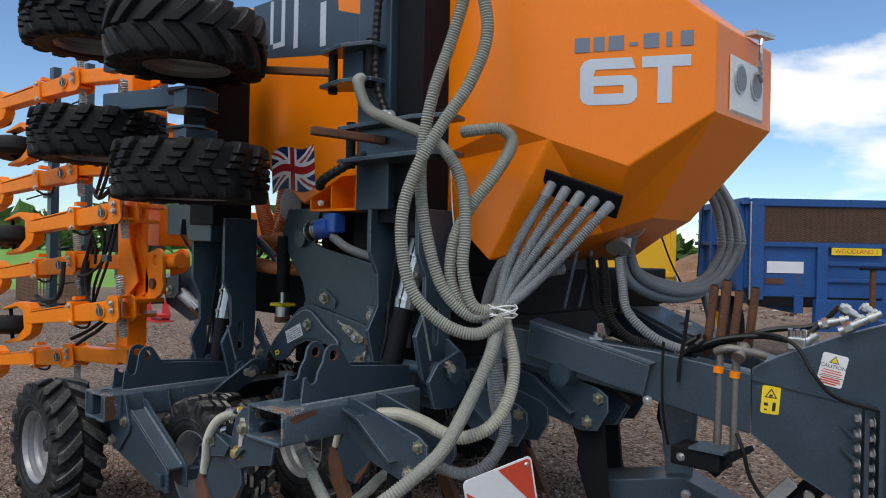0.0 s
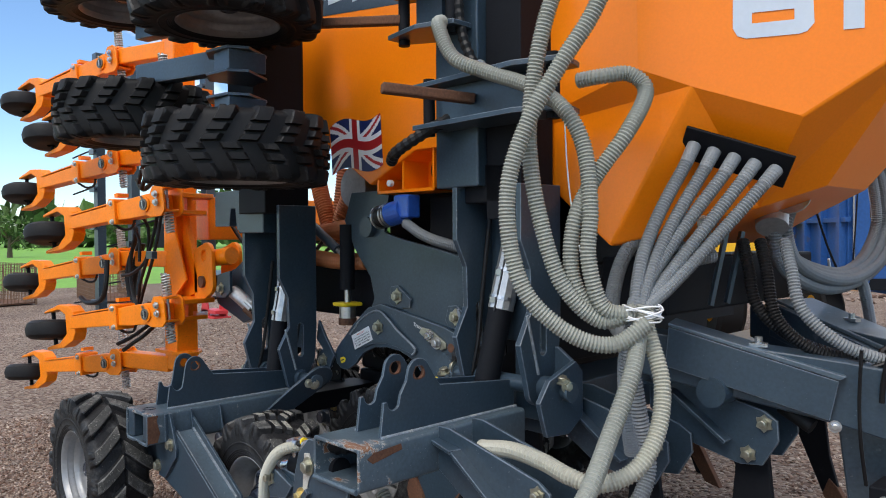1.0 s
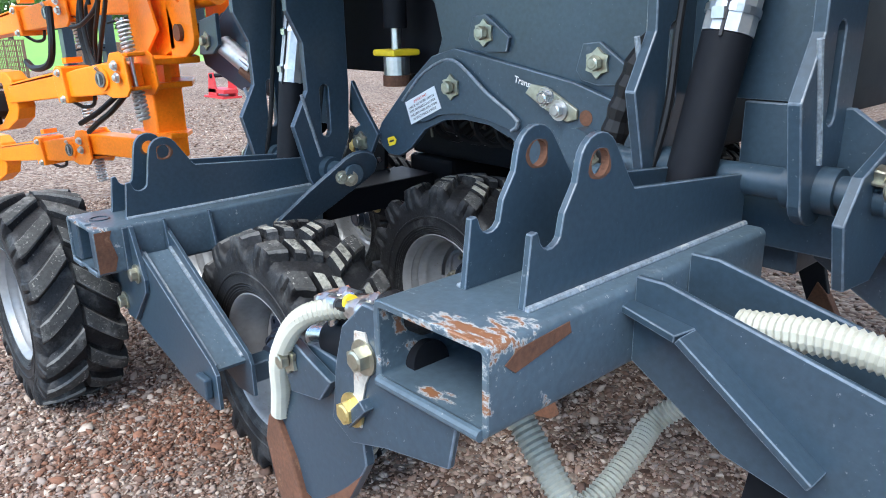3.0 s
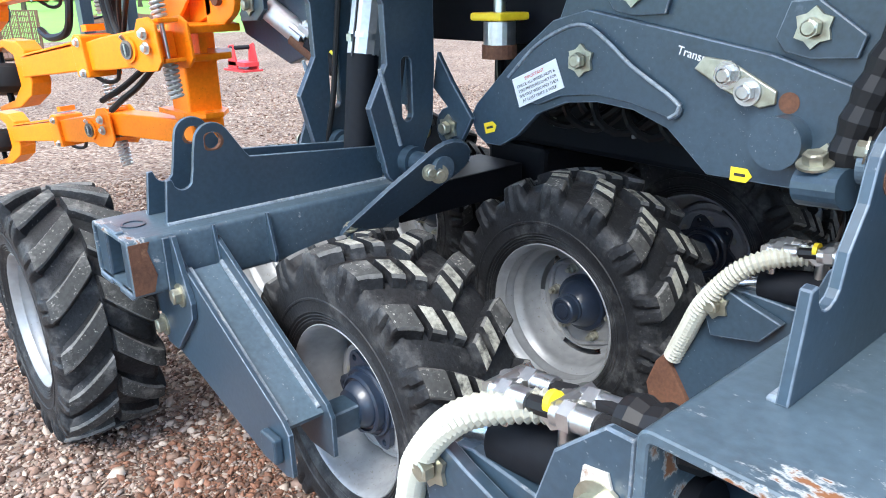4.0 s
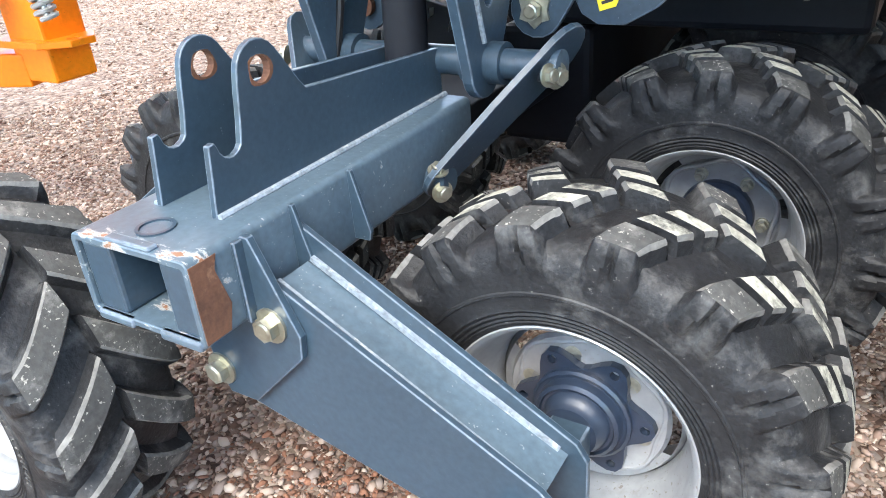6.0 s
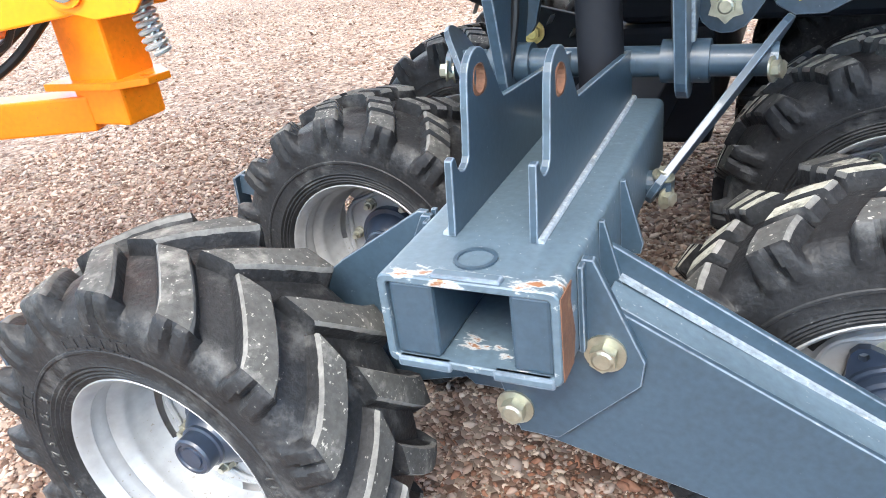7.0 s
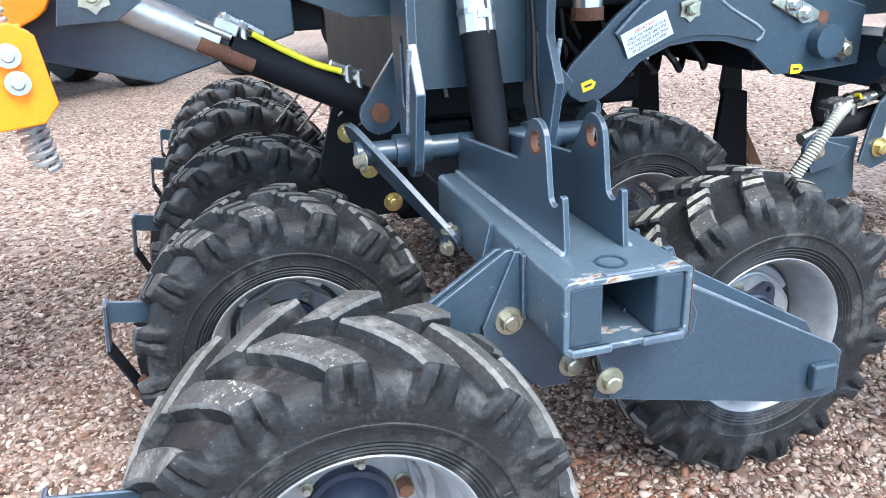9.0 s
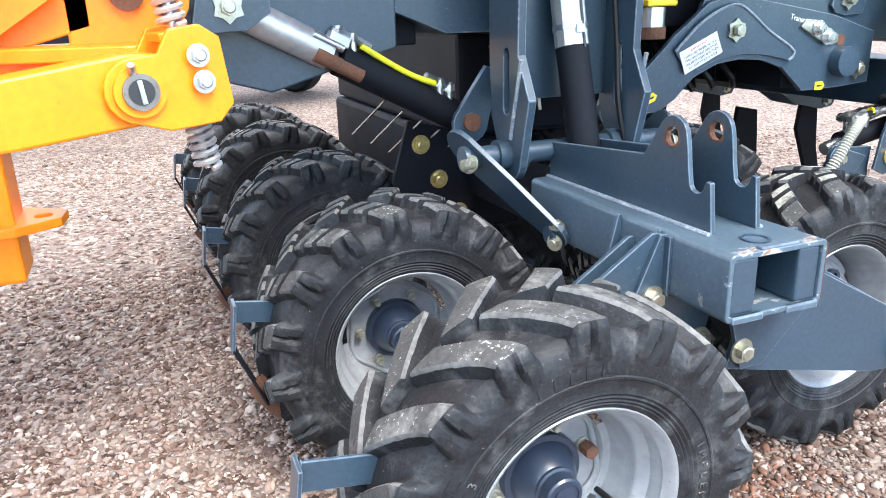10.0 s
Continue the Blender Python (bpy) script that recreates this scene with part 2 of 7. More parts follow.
def gravel_material(name, stone):
    """Pinkish-grey crushed stone; each loose stone has a tint of its own."""
    m = bpy.data.materials.new(name)
    m.use_nodes = True
    nt = m.node_tree
    b = nt.nodes["Principled BSDF"]
    b.inputs["Roughness"].default_value = 0.92
    b.inputs["Specular IOR Level"].default_value = 0.25
    tc = nt.nodes.new("ShaderNodeTexCoord")
    big = nt.nodes.new("ShaderNodeTexNoise")
    big.inputs["Scale"].default_value, big.inputs["Detail"].default_value = 0.7, 4.0
    nt.links.new(tc.outputs["Object"], big.inputs["Vector"])
    ramp = nt.nodes.new("ShaderNodeValToRGB")
    cr = ramp.color_ramp
    stops = [(0.0, (0.077, 0.047, 0.036)), (0.22, (0.174, 0.11, 0.082)), (0.45, (0.28, 0.196, 0.155)), (0.62, (0.222, 0.181, 0.159)), (0.8, (0.332, 0.257, 0.206)), (1.0, (0.459, 0.381, 0.316))]
    gain = 1.03 if stone else 0.63
    stops = [(p, tuple(v * gain for v in c)) for p, c in stops]
    cr.elements[0].position, cr.elements[0].color = stops[0][0], (*stops[0][1], 1)
    cr.elements[1].position, cr.elements[1].color = stops[-1][0], (*stops[-1][1], 1)
    for p, c in stops[1:-1]:
        e = cr.elements.new(p)
        e.color = (*c, 1)
    if stone:
        gi = nt.nodes.new("ShaderNodeNewGeometry")
        nt.links.new(gi.outputs["Random Per Island"], ramp.inputs["Fac"])
        height = nt.nodes.new("ShaderNodeTexNoise")
        height.inputs["Scale"].default_value = 120
        nt.links.new(tc.outputs["Object"], height.inputs["Vector"])
        hout = height.outputs["Fac"]
    else:
        vo = nt.nodes.new("ShaderNodeTexVoronoi")
        vo.inputs["Scale"].default_value = 42.0
        nt.links.new(tc.outputs["Object"], vo.inputs["Vector"])
        sep = nt.nodes.new("ShaderNodeSeparateColor")
        nt.links.new(vo.outputs["Color"], sep.inputs["Color"])
        nt.links.new(sep.outputs[0], ramp.inputs["Fac"])
        inv = nt.nodes.new("ShaderNodeMath")
        inv.operation = "SUBTRACT"
        inv.inputs[0].default_value = 1.0
        nt.links.new(vo.outputs["Distance"], inv.inputs[1])
        hout = inv.outputs[0]
    tint = nt.nodes.new("ShaderNodeMapRange")
    tint.inputs["From Min"].default_value, tint.inputs["From Max"].default_value = 0.3, 0.7
    tint.inputs["To Min"].default_value, tint.inputs["To Max"].default_value = 0.82, 1.22
    nt.links.new(big.outputs["Fac"], tint.inputs["Value"])
    mul = nt.nodes.new("ShaderNodeMix")
    mul.data_type, mul.blend_type = "RGBA", "MULTIPLY"
    mul.inputs["Factor"].default_value = 1.0
    nt.links.new(ramp.outputs["Color"], mul.inputs["A"])
    nt.links.new(tint.outputs["Result"], mul.inputs["B"])
    nt.links.new(mul.outputs["Result"], b.inputs["Base Color"])
    bp = nt.nodes.new("ShaderNodeBump")
    bp.inputs["Strength"].default_value, bp.inputs["Distance"].default_value = (0.3, 0.002) if stone else (0.9, 0.012)
    nt.links.new(hout, bp.inputs["Height"])
    nt.links.new(bp.outputs["Normal"], b.inputs["Normal"])
    return m


GRAVEL = gravel_material("gravel_ground", False)
STONE = gravel_material("gravel_stone", True)


def scraped_paint(name, end, reach, rise):
    """Slate paint, scraped to pale primer and rusting towards the beam's open end."""
    m = SLATE_WORN.copy()
    m.name = name
    nt = m.node_tree
    b = nt.nodes["Principled BSDF"]
    old = b.inputs["Base Color"].links[0].from_socket
    tc = nt.nodes.new("ShaderNodeTexCoord")
    sep = nt.nodes.new("ShaderNodeSeparateXYZ")
    nt.links.new(tc.outputs["Object"], sep.inputs["Vector"])
    fade = nt.nodes.new("ShaderNodeMapRange")
    fade.inputs["From Min"].default_value, fade.inputs["From Max"].default_value = end, end + reach
    fade.inputs["To Min"].default_value, fade.inputs["To Max"].default_value = rise, 0.0
    nt.links.new(sep.outputs["Y"], fade.inputs["Value"])
    stretch = nt.nodes.new("ShaderNodeMapping")
    stretch.inputs["Scale"].default_value = (8.0, 17.0, 15.0)
    nt.links.new(tc.outputs["Object"], stretch.inputs["Vector"])
    nz = nt.nodes.new("ShaderNodeTexNoise")
    nz.inputs["Scale"].default_value, nz.inputs["Detail"].default_value, nz.inputs["Roughness"].default_value = 1.0, 9.0, 0.66
    nt.links.new(stretch.outputs["Vector"], nz.inputs["Vector"])
    add = nt.nodes.new("ShaderNodeMath")
    add.operation = "ADD"
    nt.links.new(nz.outputs["Fac"], add.inputs[0])
    nt.links.new(fade.outputs["Result"], add.inputs[1])
    col = old
    for lo, hi, paint in ((0.685, 0.715, (0.34, 0.36, 0.36)), (0.715, 0.74, (0.19, 0.085, 0.04))):
        mask = nt.nodes.new("ShaderNodeMapRange")
        mask.inputs["From Min"].default_value, mask.inputs["From Max"].default_value = lo, hi
        nt.links.new(add.outputs[0], mask.inputs["Value"])
        mx = nt.nodes.new("ShaderNodeMix")
        mx.data_type = "RGBA"
        nt.links.new(mask.outputs["Result"], mx.inputs["Factor"])
        nt.links.new(col, mx.inputs["A"])
        mx.inputs["B"].default_value = (*paint, 1)
        col = mx.outputs["Result"]
    nt.links.new(col, b.inputs["Base Color"])
    return m


# ---- mesh tools ----
def part(name, bm, mat, parent=None, label="", smooth=False, bevel=0.0):
    """Links a bmesh as one mesh object, under a thing or under a part."""
    me = bpy.data.meshes.new(name)
    bm.normal_update()
    bm.to_mesh(me)
    bm.free()
    for mm in (mat if isinstance(mat, (list, tuple)) else [mat]):
        me.materials.append(mm)
    if smooth:
        me.polygons.foreach_set("use_smooth", [True] * len(me.polygons))
        me.set_sharp_from_angle(angle=radians(38))
    ob = new(name, me)
    if parent is not None:
        ob.parent = parent
    if label:
        ob["label"] = label
    if bevel:
        mod = ob.modifiers.new("bevel", "BEVEL")
        mod.width, mod.segments, mod.limit_method, mod.angle_limit = bevel, 2, "ANGLE", radians(40)
        if mat in (SLATE, SLATE_WORN) and bevel < 0.0045:
            me.materials.append(SLATE_EDGE)
            mod.material = 1
    return ob


def thing(name, label, category, at=(0, 0, 0), group="", kind=""):
    ob = new(name)
    ob.location = at
    return tagged(ob, label, category, group, kind)


def box_into(bm, lo, hi, m=None, mat=0):
    r = bmesh.ops.create_cube(bm, size=1.0)
    lo, hi = Vector(lo), Vector(hi)
    t = Matrix.Translation((lo + hi) / 2) @ Matrix.Diagonal((*(hi - lo), 1))
    bmesh.ops.transform(bm, matrix=(m @ t) if m else t, verts=r["verts"])
    if mat:
        for f in {f for v in r["verts"] for f in v.link_faces}:
            f.material_index = mat


def box(lo, hi, m=None):
    bm = bmesh.new()
    box_into(bm, lo, hi, m)
    return bm


def axes(direction):
    d = Vector(direction).normalized()
    return d.to_track_quat("Z", "Y").to_matrix().to_4x4()


def rod_into(bm, a, b, r, r2=None, sides=20, mat=0):
    a, b = Vector(a), Vector(b)
    res = bmesh.ops.create_cone(bm, cap_ends=True, segments=sides, radius1=r, radius2=r if r2 is None else r2, depth=(b - a).length)
    bmesh.ops.transform(bm, matrix=Matrix.Translation((a + b) / 2) @ axes(b - a), verts=res["verts"])
    if mat:
        for f in {f for v in res["verts"] for f in v.link_faces}:
            f.material_index = mat


def rod(a, b, r, r2=None, sides=20):
    bm = bmesh.new()
    rod_into(bm, a, b, r, r2, sides)
    return bm


def bar_into(bm, a, b, w, h, up=(0, 0, 1)):
    """A rectangular bar from a to b; w across, h along up."""
    a, b = Vector(a), Vector(b)
    z = (b - a).normalized()
    x = Vector(up).cross(z).normalized()
    y = z.cross(x)
    m = Matrix((x, y, z)).transposed().to_4x4()
    m.translation = (a + b) / 2
    box_into(bm, (-w / 2, -h / 2, -(b - a).length / 2), (w / 2, h / 2, (b - a).length / 2), m)


def bar(a, b, w, h, up=(0, 0, 1)):
    bm = bmesh.new()
    bar_into(bm, a, b, w, h, up)
    return bm


PLANES = {"x": Matrix(((0, 0, 1), (1, 0, 0), (0, 1, 0))).to_4x4(), "y": Matrix(((1, 0, 0), (0, 0, 1), (0, 1, 0))).to_4x4(), "z": Matrix.Identity(4)}


def plate_into(bm, outline, axis, at, thick, holes=(), m=None):
    """A flat plate: outline in the two other coordinates (yz, xz or xy), from at to at + thick along the axis, with holes: round (u, v, r) or lists of points."""
    tmp = bmesh.new()
    edges = []
    loops = [list(outline)] + [list(h) if isinstance(h[0], tuple) else [(h[0] + h[2] * math.cos(2 * math.pi * k / 20), h[1] + h[2] * math.sin(2 * math.pi * k / 20)) for k in range(20)] for h in holes]
    for loop in loops:
        vs = [tmp.verts.new((u, v, 0)) for u, v in loop]
        edges += [tmp.edges.new((vs[k], vs[(k + 1) % len(vs)])) for k in range(len(vs))]
    if holes:
        bmesh.ops.triangle_fill(tmp, use_beauty=True, use_dissolve=False, edges=edges)
    else:
        tmp.faces.new([v for v in tmp.verts])
    ext = bmesh.ops.extrude_face_region(tmp, geom=tmp.faces[:])
    bmesh.ops.translate(tmp, vec=(0, 0, thick), verts=[g for g in ext["geom"] if isinstance(g, bmesh.types.BMVert)])
    bmesh.ops.recalc_face_normals(tmp, faces=tmp.faces)
    t = PLANES[axis] @ Matrix.Translation((0, 0, at))
    bmesh.ops.transform(tmp, matrix=(m @ t) if m else t, verts=tmp.verts)
    bmesh.ops.recalc_face_normals(tmp, faces=tmp.faces)
    me = bpy.data.meshes.new("tmp")
    tmp.to_mesh(me)
    tmp.free()
    bm.from_mesh(me)
    bpy.data.meshes.remove(me)


def plate(outline, axis, at, thick, holes=(), m=None):
    bm = bmesh.new()
    plate_into(bm, outline, axis, at, thick, holes, m)
    return bm


def arc(cx, cy, r, a0, a1, n=8):
    return [(cx + r * math.cos(radians(a0 + (a1 - a0) * k / n)), cy + r * math.sin(radians(a0 + (a1 - a0) * k / n))) for k in range(n + 1)]


def lathe(profile, sides=48, axis="y"):
    """Revolves (radius, along) pairs round the y axis."""
    bm = bmesh.new()
    rings = []
    for r, y in profile:
        rings.append([bm.verts.new((r * math.cos(2 * math.pi * k / sides), y, r * math.sin(2 * math.pi * k / sides))) for k in range(sides)])
    for a, b in zip(rings, rings[1:]):
        for k in range(sides):
            bm.faces.new((a[k], a[(k + 1) % sides], b[(k + 1) % sides], b[k]))
    return bm


def smooth_path(points, step=0.03):
    """Catmull-Rom through the points, resampled at even steps."""
    p = [Vector(q) for q in points]
    p = [2 * p[0] - p[1]] + p + [2 * p[-1] - p[-2]]
    out = []
    for k in range(1, len(p) - 2):
        n = max(2, int((p[k + 1] - p[k]).length / step * 3))
        for j in range(n):
            t = j / n
            out.append(0.5 * (2 * p[k] + (p[k + 1] - p[k - 1]) * t + (2 * p[k - 1] - 5 * p[k] + 4 * p[k + 1] - p[k + 2]) * t * t + (3 * p[k] - p[k - 1] - 3 * p[k + 1] + p[k + 2]) * t ** 3))
    out.append(p[-2])
    even, left = [out[0]], step
    for a, b in zip(out, out[1:]):
        d = (b - a).length
        while d > 1e-9 and left <= d:
            a = a + (b - a) * (left / d)
            even.append(a)
            d = (b - a).length
            left = step
        left -= d
    even.append(out[-1])
    return even


def tube(points, r, sides=10, step=0.03, ribs=0.0, rib_step=0.009, closed_ends=True):
    """A hose along a smooth path; with ribs it is corrugated."""
    path = smooth_path(points, rib_step / 2 if ribs else step)
    verts, faces = [], []
    t0 = (path[1] - path[0]).normalized()
    nrm = t0.orthogonal().normalized()
    for k, p in enumerate(path):
        t = (path[min(k + 1, len(path) - 1)] - path[max(k - 1, 0)]).normalized()
        nrm = (nrm - t * nrm.dot(t)).normalized()
        bi = t.cross(nrm)
        rr = r + (ribs if k % 2 else -ribs)
        for s in range(sides):
            a = 2 * math.pi * s / sides
            verts.append(p + (nrm * math.cos(a) + bi * math.sin(a)) * rr)
        if k:
            for s in range(sides):
                s2 = (s + 1) % sides
                faces.append(((k - 1) * sides + s, (k - 1) * sides + s2, k * sides + s2, k * sides + s))
    if closed_ends:
        faces.append(tuple(range(sides))[::-1])
        faces.append(tuple((len(path) - 1) * sides + s for s in range(sides)))
    me = bpy.data.meshes.new("tube")
    me.from_pydata(verts, [], faces)
    bm = bmesh.new()
    bm.from_mesh(me)
    bpy.data.meshes.remove(me)
    return bm


def coil(a, b, r, wire, turns):
    """A coil spring from a to b."""
    a, b = Vector(a), Vector(b)
    m = axes(b - a)
    n = turns * 12
    pts = [a + (b - a) * (k / n) + m.to_3x3() @ Vector((r * math.cos(k * math.pi / 6), r * math.sin(k * math.pi / 6), 0)) for k in range(n + 1)]
    return tube(pts, wire, sides=6, step=0.5 * r)


def bolt_into(bm, at, d, size=0.03, washer=True):
    """A hexagon head with its flange washer at a point of a face; d points out of the face."""
    at, d = Vector(at), Vector(d).normalized()
    if washer:
        rod_into(bm, at, at + d * size * 0.13, size * 0.86, sides=20)
    rod_into(bm, at + d * size * 0.1, at + d * size * 0.62, size * 0.58, size * 0.58, sides=6)
    rod_into(bm, at + d * size * 0.6, at + d * size * 0.68, size * 0.5, size * 0.36, sides=12)


def bolt(at, d, size=0.03, washer=True):
    bm = bmesh.new()
    bolt_into(bm, at, d, size, washer)
    return bm


def star_bolt_into(bm, at, d, size=0.035):
    """A bolt on a star-shaped lock plate."""
    at, d = Vector(at), Vector(d).normalized()
    m = Matrix.Translation(at) @ axes(d)
    out = [(size * (1.05 if k % 2 else 0.78) * math.cos(k * math.pi / 6), size * (1.05 if k % 2 else 0.78) * math.sin(k * math.pi / 6)) for k in range(12)]
    plate_into(bm, out, "z", 0, size * 0.2, m=m)
    bolt_into(bm, at + d * size * 0.2, d, size * 0.9, False)


def lettering(text, size, m, mat, parent, name="lettering", depth=0.0006, label=""):
    """Words in the built-in font, as a thin mesh at the pose m (reading along its x, up its y)."""
    cu = bpy.data.curves.new("words", "FONT")
    cu.body, cu.size, cu.extrude, cu.align_x, cu.align_y = text, size, depth, "CENTER", "CENTER"
    cu.resolution_u = 3
    tmp = bpy.data.objects.new("words", cu)
    scene.collection.objects.link(tmp)
    bpy.context.view_layer.update()
    me = bpy.data.meshes.new_from_object(tmp.evaluated_get(bpy.context.evaluated_depsgraph_get()))
    bpy.data.objects.remove(tmp)
    me.materials.clear()
    me.materials.append(mat)
    me.transform(m)
    ob = new(name, me)
    ob.parent = parent
    if label:
        ob["label"] = label
    return ob


def facing(at, right, up):
    """A pose at a point whose x runs along right and y along up."""
    x = Vector(right).normalized()
    z = x.cross(Vector(up)).normalized()
    y = z.cross(x)
    m = Matrix((x, y, z)).transposed().to_4x4()
    m.translation = at
    return m


# ---- ground ----
def build_ground():
    bm = bmesh.new()
    xs = [-900, -200, -60, -21, -12, -6, -3, 0, 3, 6, 12, 30, 80, 300, 900]
    ys = [-900, -200, -60, -24, -12, -6, -3, 0, 3, 6, 12, 24, 60, 200, 900]
    grid = [[bm.verts.new((x, y, 0)) for y in ys] for x in xs]
    for i in range(len(xs) - 1):
        for j in range(len(ys) - 1):
            f = bm.faces.new((grid[i][j], grid[i + 1][j], grid[i + 1][j + 1], grid[i][j + 1]))
            f.material_index = 0 if -22 < xs[i] and xs[i + 1] < 31 and ys[j] >= -60 and ys[j + 1] <= 24 else 1
    ob = part("ground", bm, [GRAVEL, GRASS])
    return tagged(ob, "pinkish grey crushed stone yard with a green field beyond", "ground", kind="structure")


def stone_mesh(name, rng, spots, label, mat=None):
    """Loose angular stones, joined: spots are rows of x, y, size."""
    base = bmesh.new()
    bmesh.ops.create_icosphere(base, subdivisions=1, radius=1.0)
    base.verts.ensure_lookup_table()
    v0 = np.array([v.co[:] for v in base.verts])
    f0 = np.array([[v.index for v in f.verts] for f in base.faces])
    base.free()
    kinds = []
    for k in range(40):
        v = v0 * (1 + rng.uniform(-0.42, 0.34, (len(v0), 1)))
        v *= rng.uniform((0.75, 0.5, 0.32), (1.35, 0.95, 0.66))
        kinds.append(v)
    n = len(spots)
    pick = rng.integers(0, 40, n)
    turn = rng.uniform(0, 2 * np.pi, n)
    tip = rng.normal(0, 0.3, (n, 2))
    verts = np.empty((n, len(v0), 3))
    for k in range(40):
        at = np.where(pick == k)[0]
        if not len(at):
            continue
        c, s = np.cos(turn[at])[:, None], np.sin(turn[at])[:, None]
        v = kinds[k][None] * spots[at, 2][:, None, None]
        x, y, z = v[..., 0], v[..., 1], v[..., 2] + v[..., 0] * tip[at, :1] + v[..., 1] * tip[at, 1:]
        verts[at] = np.stack((x * c - y * s + spots[at, :1], x * s + y * c + spots[at, 1:2], z + spots[at, 2][:, None] * 0.22), -1)
    faces = (f0[None] + (np.arange(n) * len(v0))[:, None, None]).reshape(-1, 3)
    me = bpy.data.meshes.new(name)
    me.vertices.add(n * len(v0))
    me.vertices.foreach_set("co", verts.ravel())
    me.loops.add(faces.size)
    me.loops.foreach_set("vertex_index", faces.ravel().astype(np.int32))
    me.polygons.add(len(faces))
    me.polygons.foreach_set("loop_start", np.arange(0, faces.size, 3, dtype=np.int32))
    me.update(calc_edges=True)
    me.materials.append(mat or STONE)
    return tagged(new(name, me), label, "gravel", kind="stuff")


# ---- wheels ----
R_TYRE, R_RIM = 0.381, 0.203


def tyre_mesh(kind):
    """One moulded tyre round the y axis: carcass and lugs in a single skin whose columns run along the lugs. kind: bar (long bars) or block (bars cut into blocks)."""
    rng = np.random.default_rng(3 if kind == "bar" else 4)
    n = 16
    pitch = 2 * math.pi / n
    wall = [(0.196, 0.112), (0.210, 0.126), (0.214, 0.1275), (0.216, 0.126), (0.220, 0.129), (0.223, 0.1275), (0.228, 0.1315), (0.231, 0.130), (0.236, 0.1335), (0.240, 0.132), (0.262, 0.136), (0.264, 0.1385), (0.268, 0.1385), (0.270, 0.1365), (0.286, 0.1372)]
    # low and high skin from the sidewall over the shoulder to the middle
    low = [(0.296, 0.1368), (0.303, 0.1355), (0.311, 0.1335), (0.320, 0.1300), (0.328, 0.1255), (0.335, 0.1190), (0.340, 0.1120)]
    high = [(0.296, 0.1372), (0.304, 0.1400), (0.316, 0.1420), (0.335, 0.1410), (0.352, 0.1385), (0.3640, 0.1355), (0.3685, 0.1300)]
    cuts = (0.345, 0.365, 0.45, 0.47, 0.665, 0.685, 0.77, 0.79)
    for sc in sorted([0.14, 0.22, 0.30, 0.54, 0.60, 0.85, 0.91, 0.955, 0.985, 1.0] + list(cuts)):
        y = 0.125 * (1 - sc)
        low.append((0.353 - 0.012 * (y / 0.112) ** 2.2, min(y, 0.108)))
        high.append((R_TYRE - 0.0125 * (y / 0.13) ** 2.2, y))
    shape = [(-0.041, 0.0), (-0.0315, 0.86), (-0.0275, 1.0), (-0.013, 1.0), (-0.008, 1.0), (0.0, 1.0), (0.008, 1.0), (0.013, 1.0), (0.0275, 1.0), (0.0315, 0.86), (0.041, 0.0)]
    marks = sorted(((u / 0.375 + off) % pitch) for u, _ in shape for off in (0.0, pitch / 2))
    columns = [k * pitch + m for k in range(n) for m in marks]
    rows = []
    for side in (-1, 1):
        half = []
        for j in range(len(wall)):
            half.append([(wall[j][0], side * wall[j][1], a, 0.0, 0.0) for a in columns])
        for j in range(len(low)):
            y_top = high[j][1]
            sc = max(0.0, 1 - y_top / 0.125) if j >= 6 else 0.0
            sweep = (0.30 if kind == "bar" else 0.20) * sc ** 1.15 + (0.012 * (6 - j) / 6 if j < 6 else 0.0)
            ring = []
            for a in columns:
                u = ((a - (pitch / 2 if side > 0 else 0.0) + pitch / 2) % pitch - pitch / 2) * 0.375
                flare = 1.0 + (0.32 * (5 - j) / 5 if j < 5 else 0.0)
                w = float(np.interp(abs(u) / flare, [0.0275, 0.0315, 0.041], [1.0, 0.86, 0.0]))
                if j == 0:
                    w *= 0.35
                # the pocket in the outer end of each lug
                if 1 <= j <= 4 and abs(u) < 0.0125 - 0.0022 * j:
                    w *= 0.12
                elif j == 5 and abs(u) < 0.0035:
                    w *= 0.72
                if sc > 0.97:
                    w *= 0.0 if sc > 0.98 else 0.9
                elif kind == "block" and (0.36 < sc < 0.455 or 0.68 < sc < 0.775):
                    w *= 0.10
                wear = 1.0 - (0.055 * abs(rng.normal()) if 0.5 < w < 0.95 else 0.0)
                r = low[j][0] + (high[j][0] - low[j][0]) * w * wear
                y = low[j][1] + (high[j][1] - low[j][1]) * w
                ring.append((r, side * y, a + sweep, w, sc))
            half.append(ring)
        rows += half if side < 0 else half[-2::-1]
    bm = bmesh.new()
    grid = [[bm.verts.new((r * math.cos(a), y, r * math.sin(a))) for r, y, a, w, sc in ring] for ring in rows]
    m = len(columns)
    for i in range(len(rows) - 1):
        for k in range(m):
            k2 = (k + 1) % m
            f = bm.faces.new((grid[i][k], grid[i][k2], grid[i + 1][k2], grid[i + 1][k]))
            ws = [rows[i][k][3], rows[i][k2][3], rows[i + 1][k][3], rows[i + 1][k2][3]]
            sc = (rows[i][k][4] + rows[i + 1][k][4]) / 2
            if min(ws) > 0.97 and sc > 0.02:
                f.material_index = 3 if kind == "block" and sc < 0.40 else 1
            elif min(ws) > 0.7 and sc > 0.0:
                f.material_index = 2
    bmesh.ops.recalc_face_normals(bm, faces=bm.faces)
    return bm


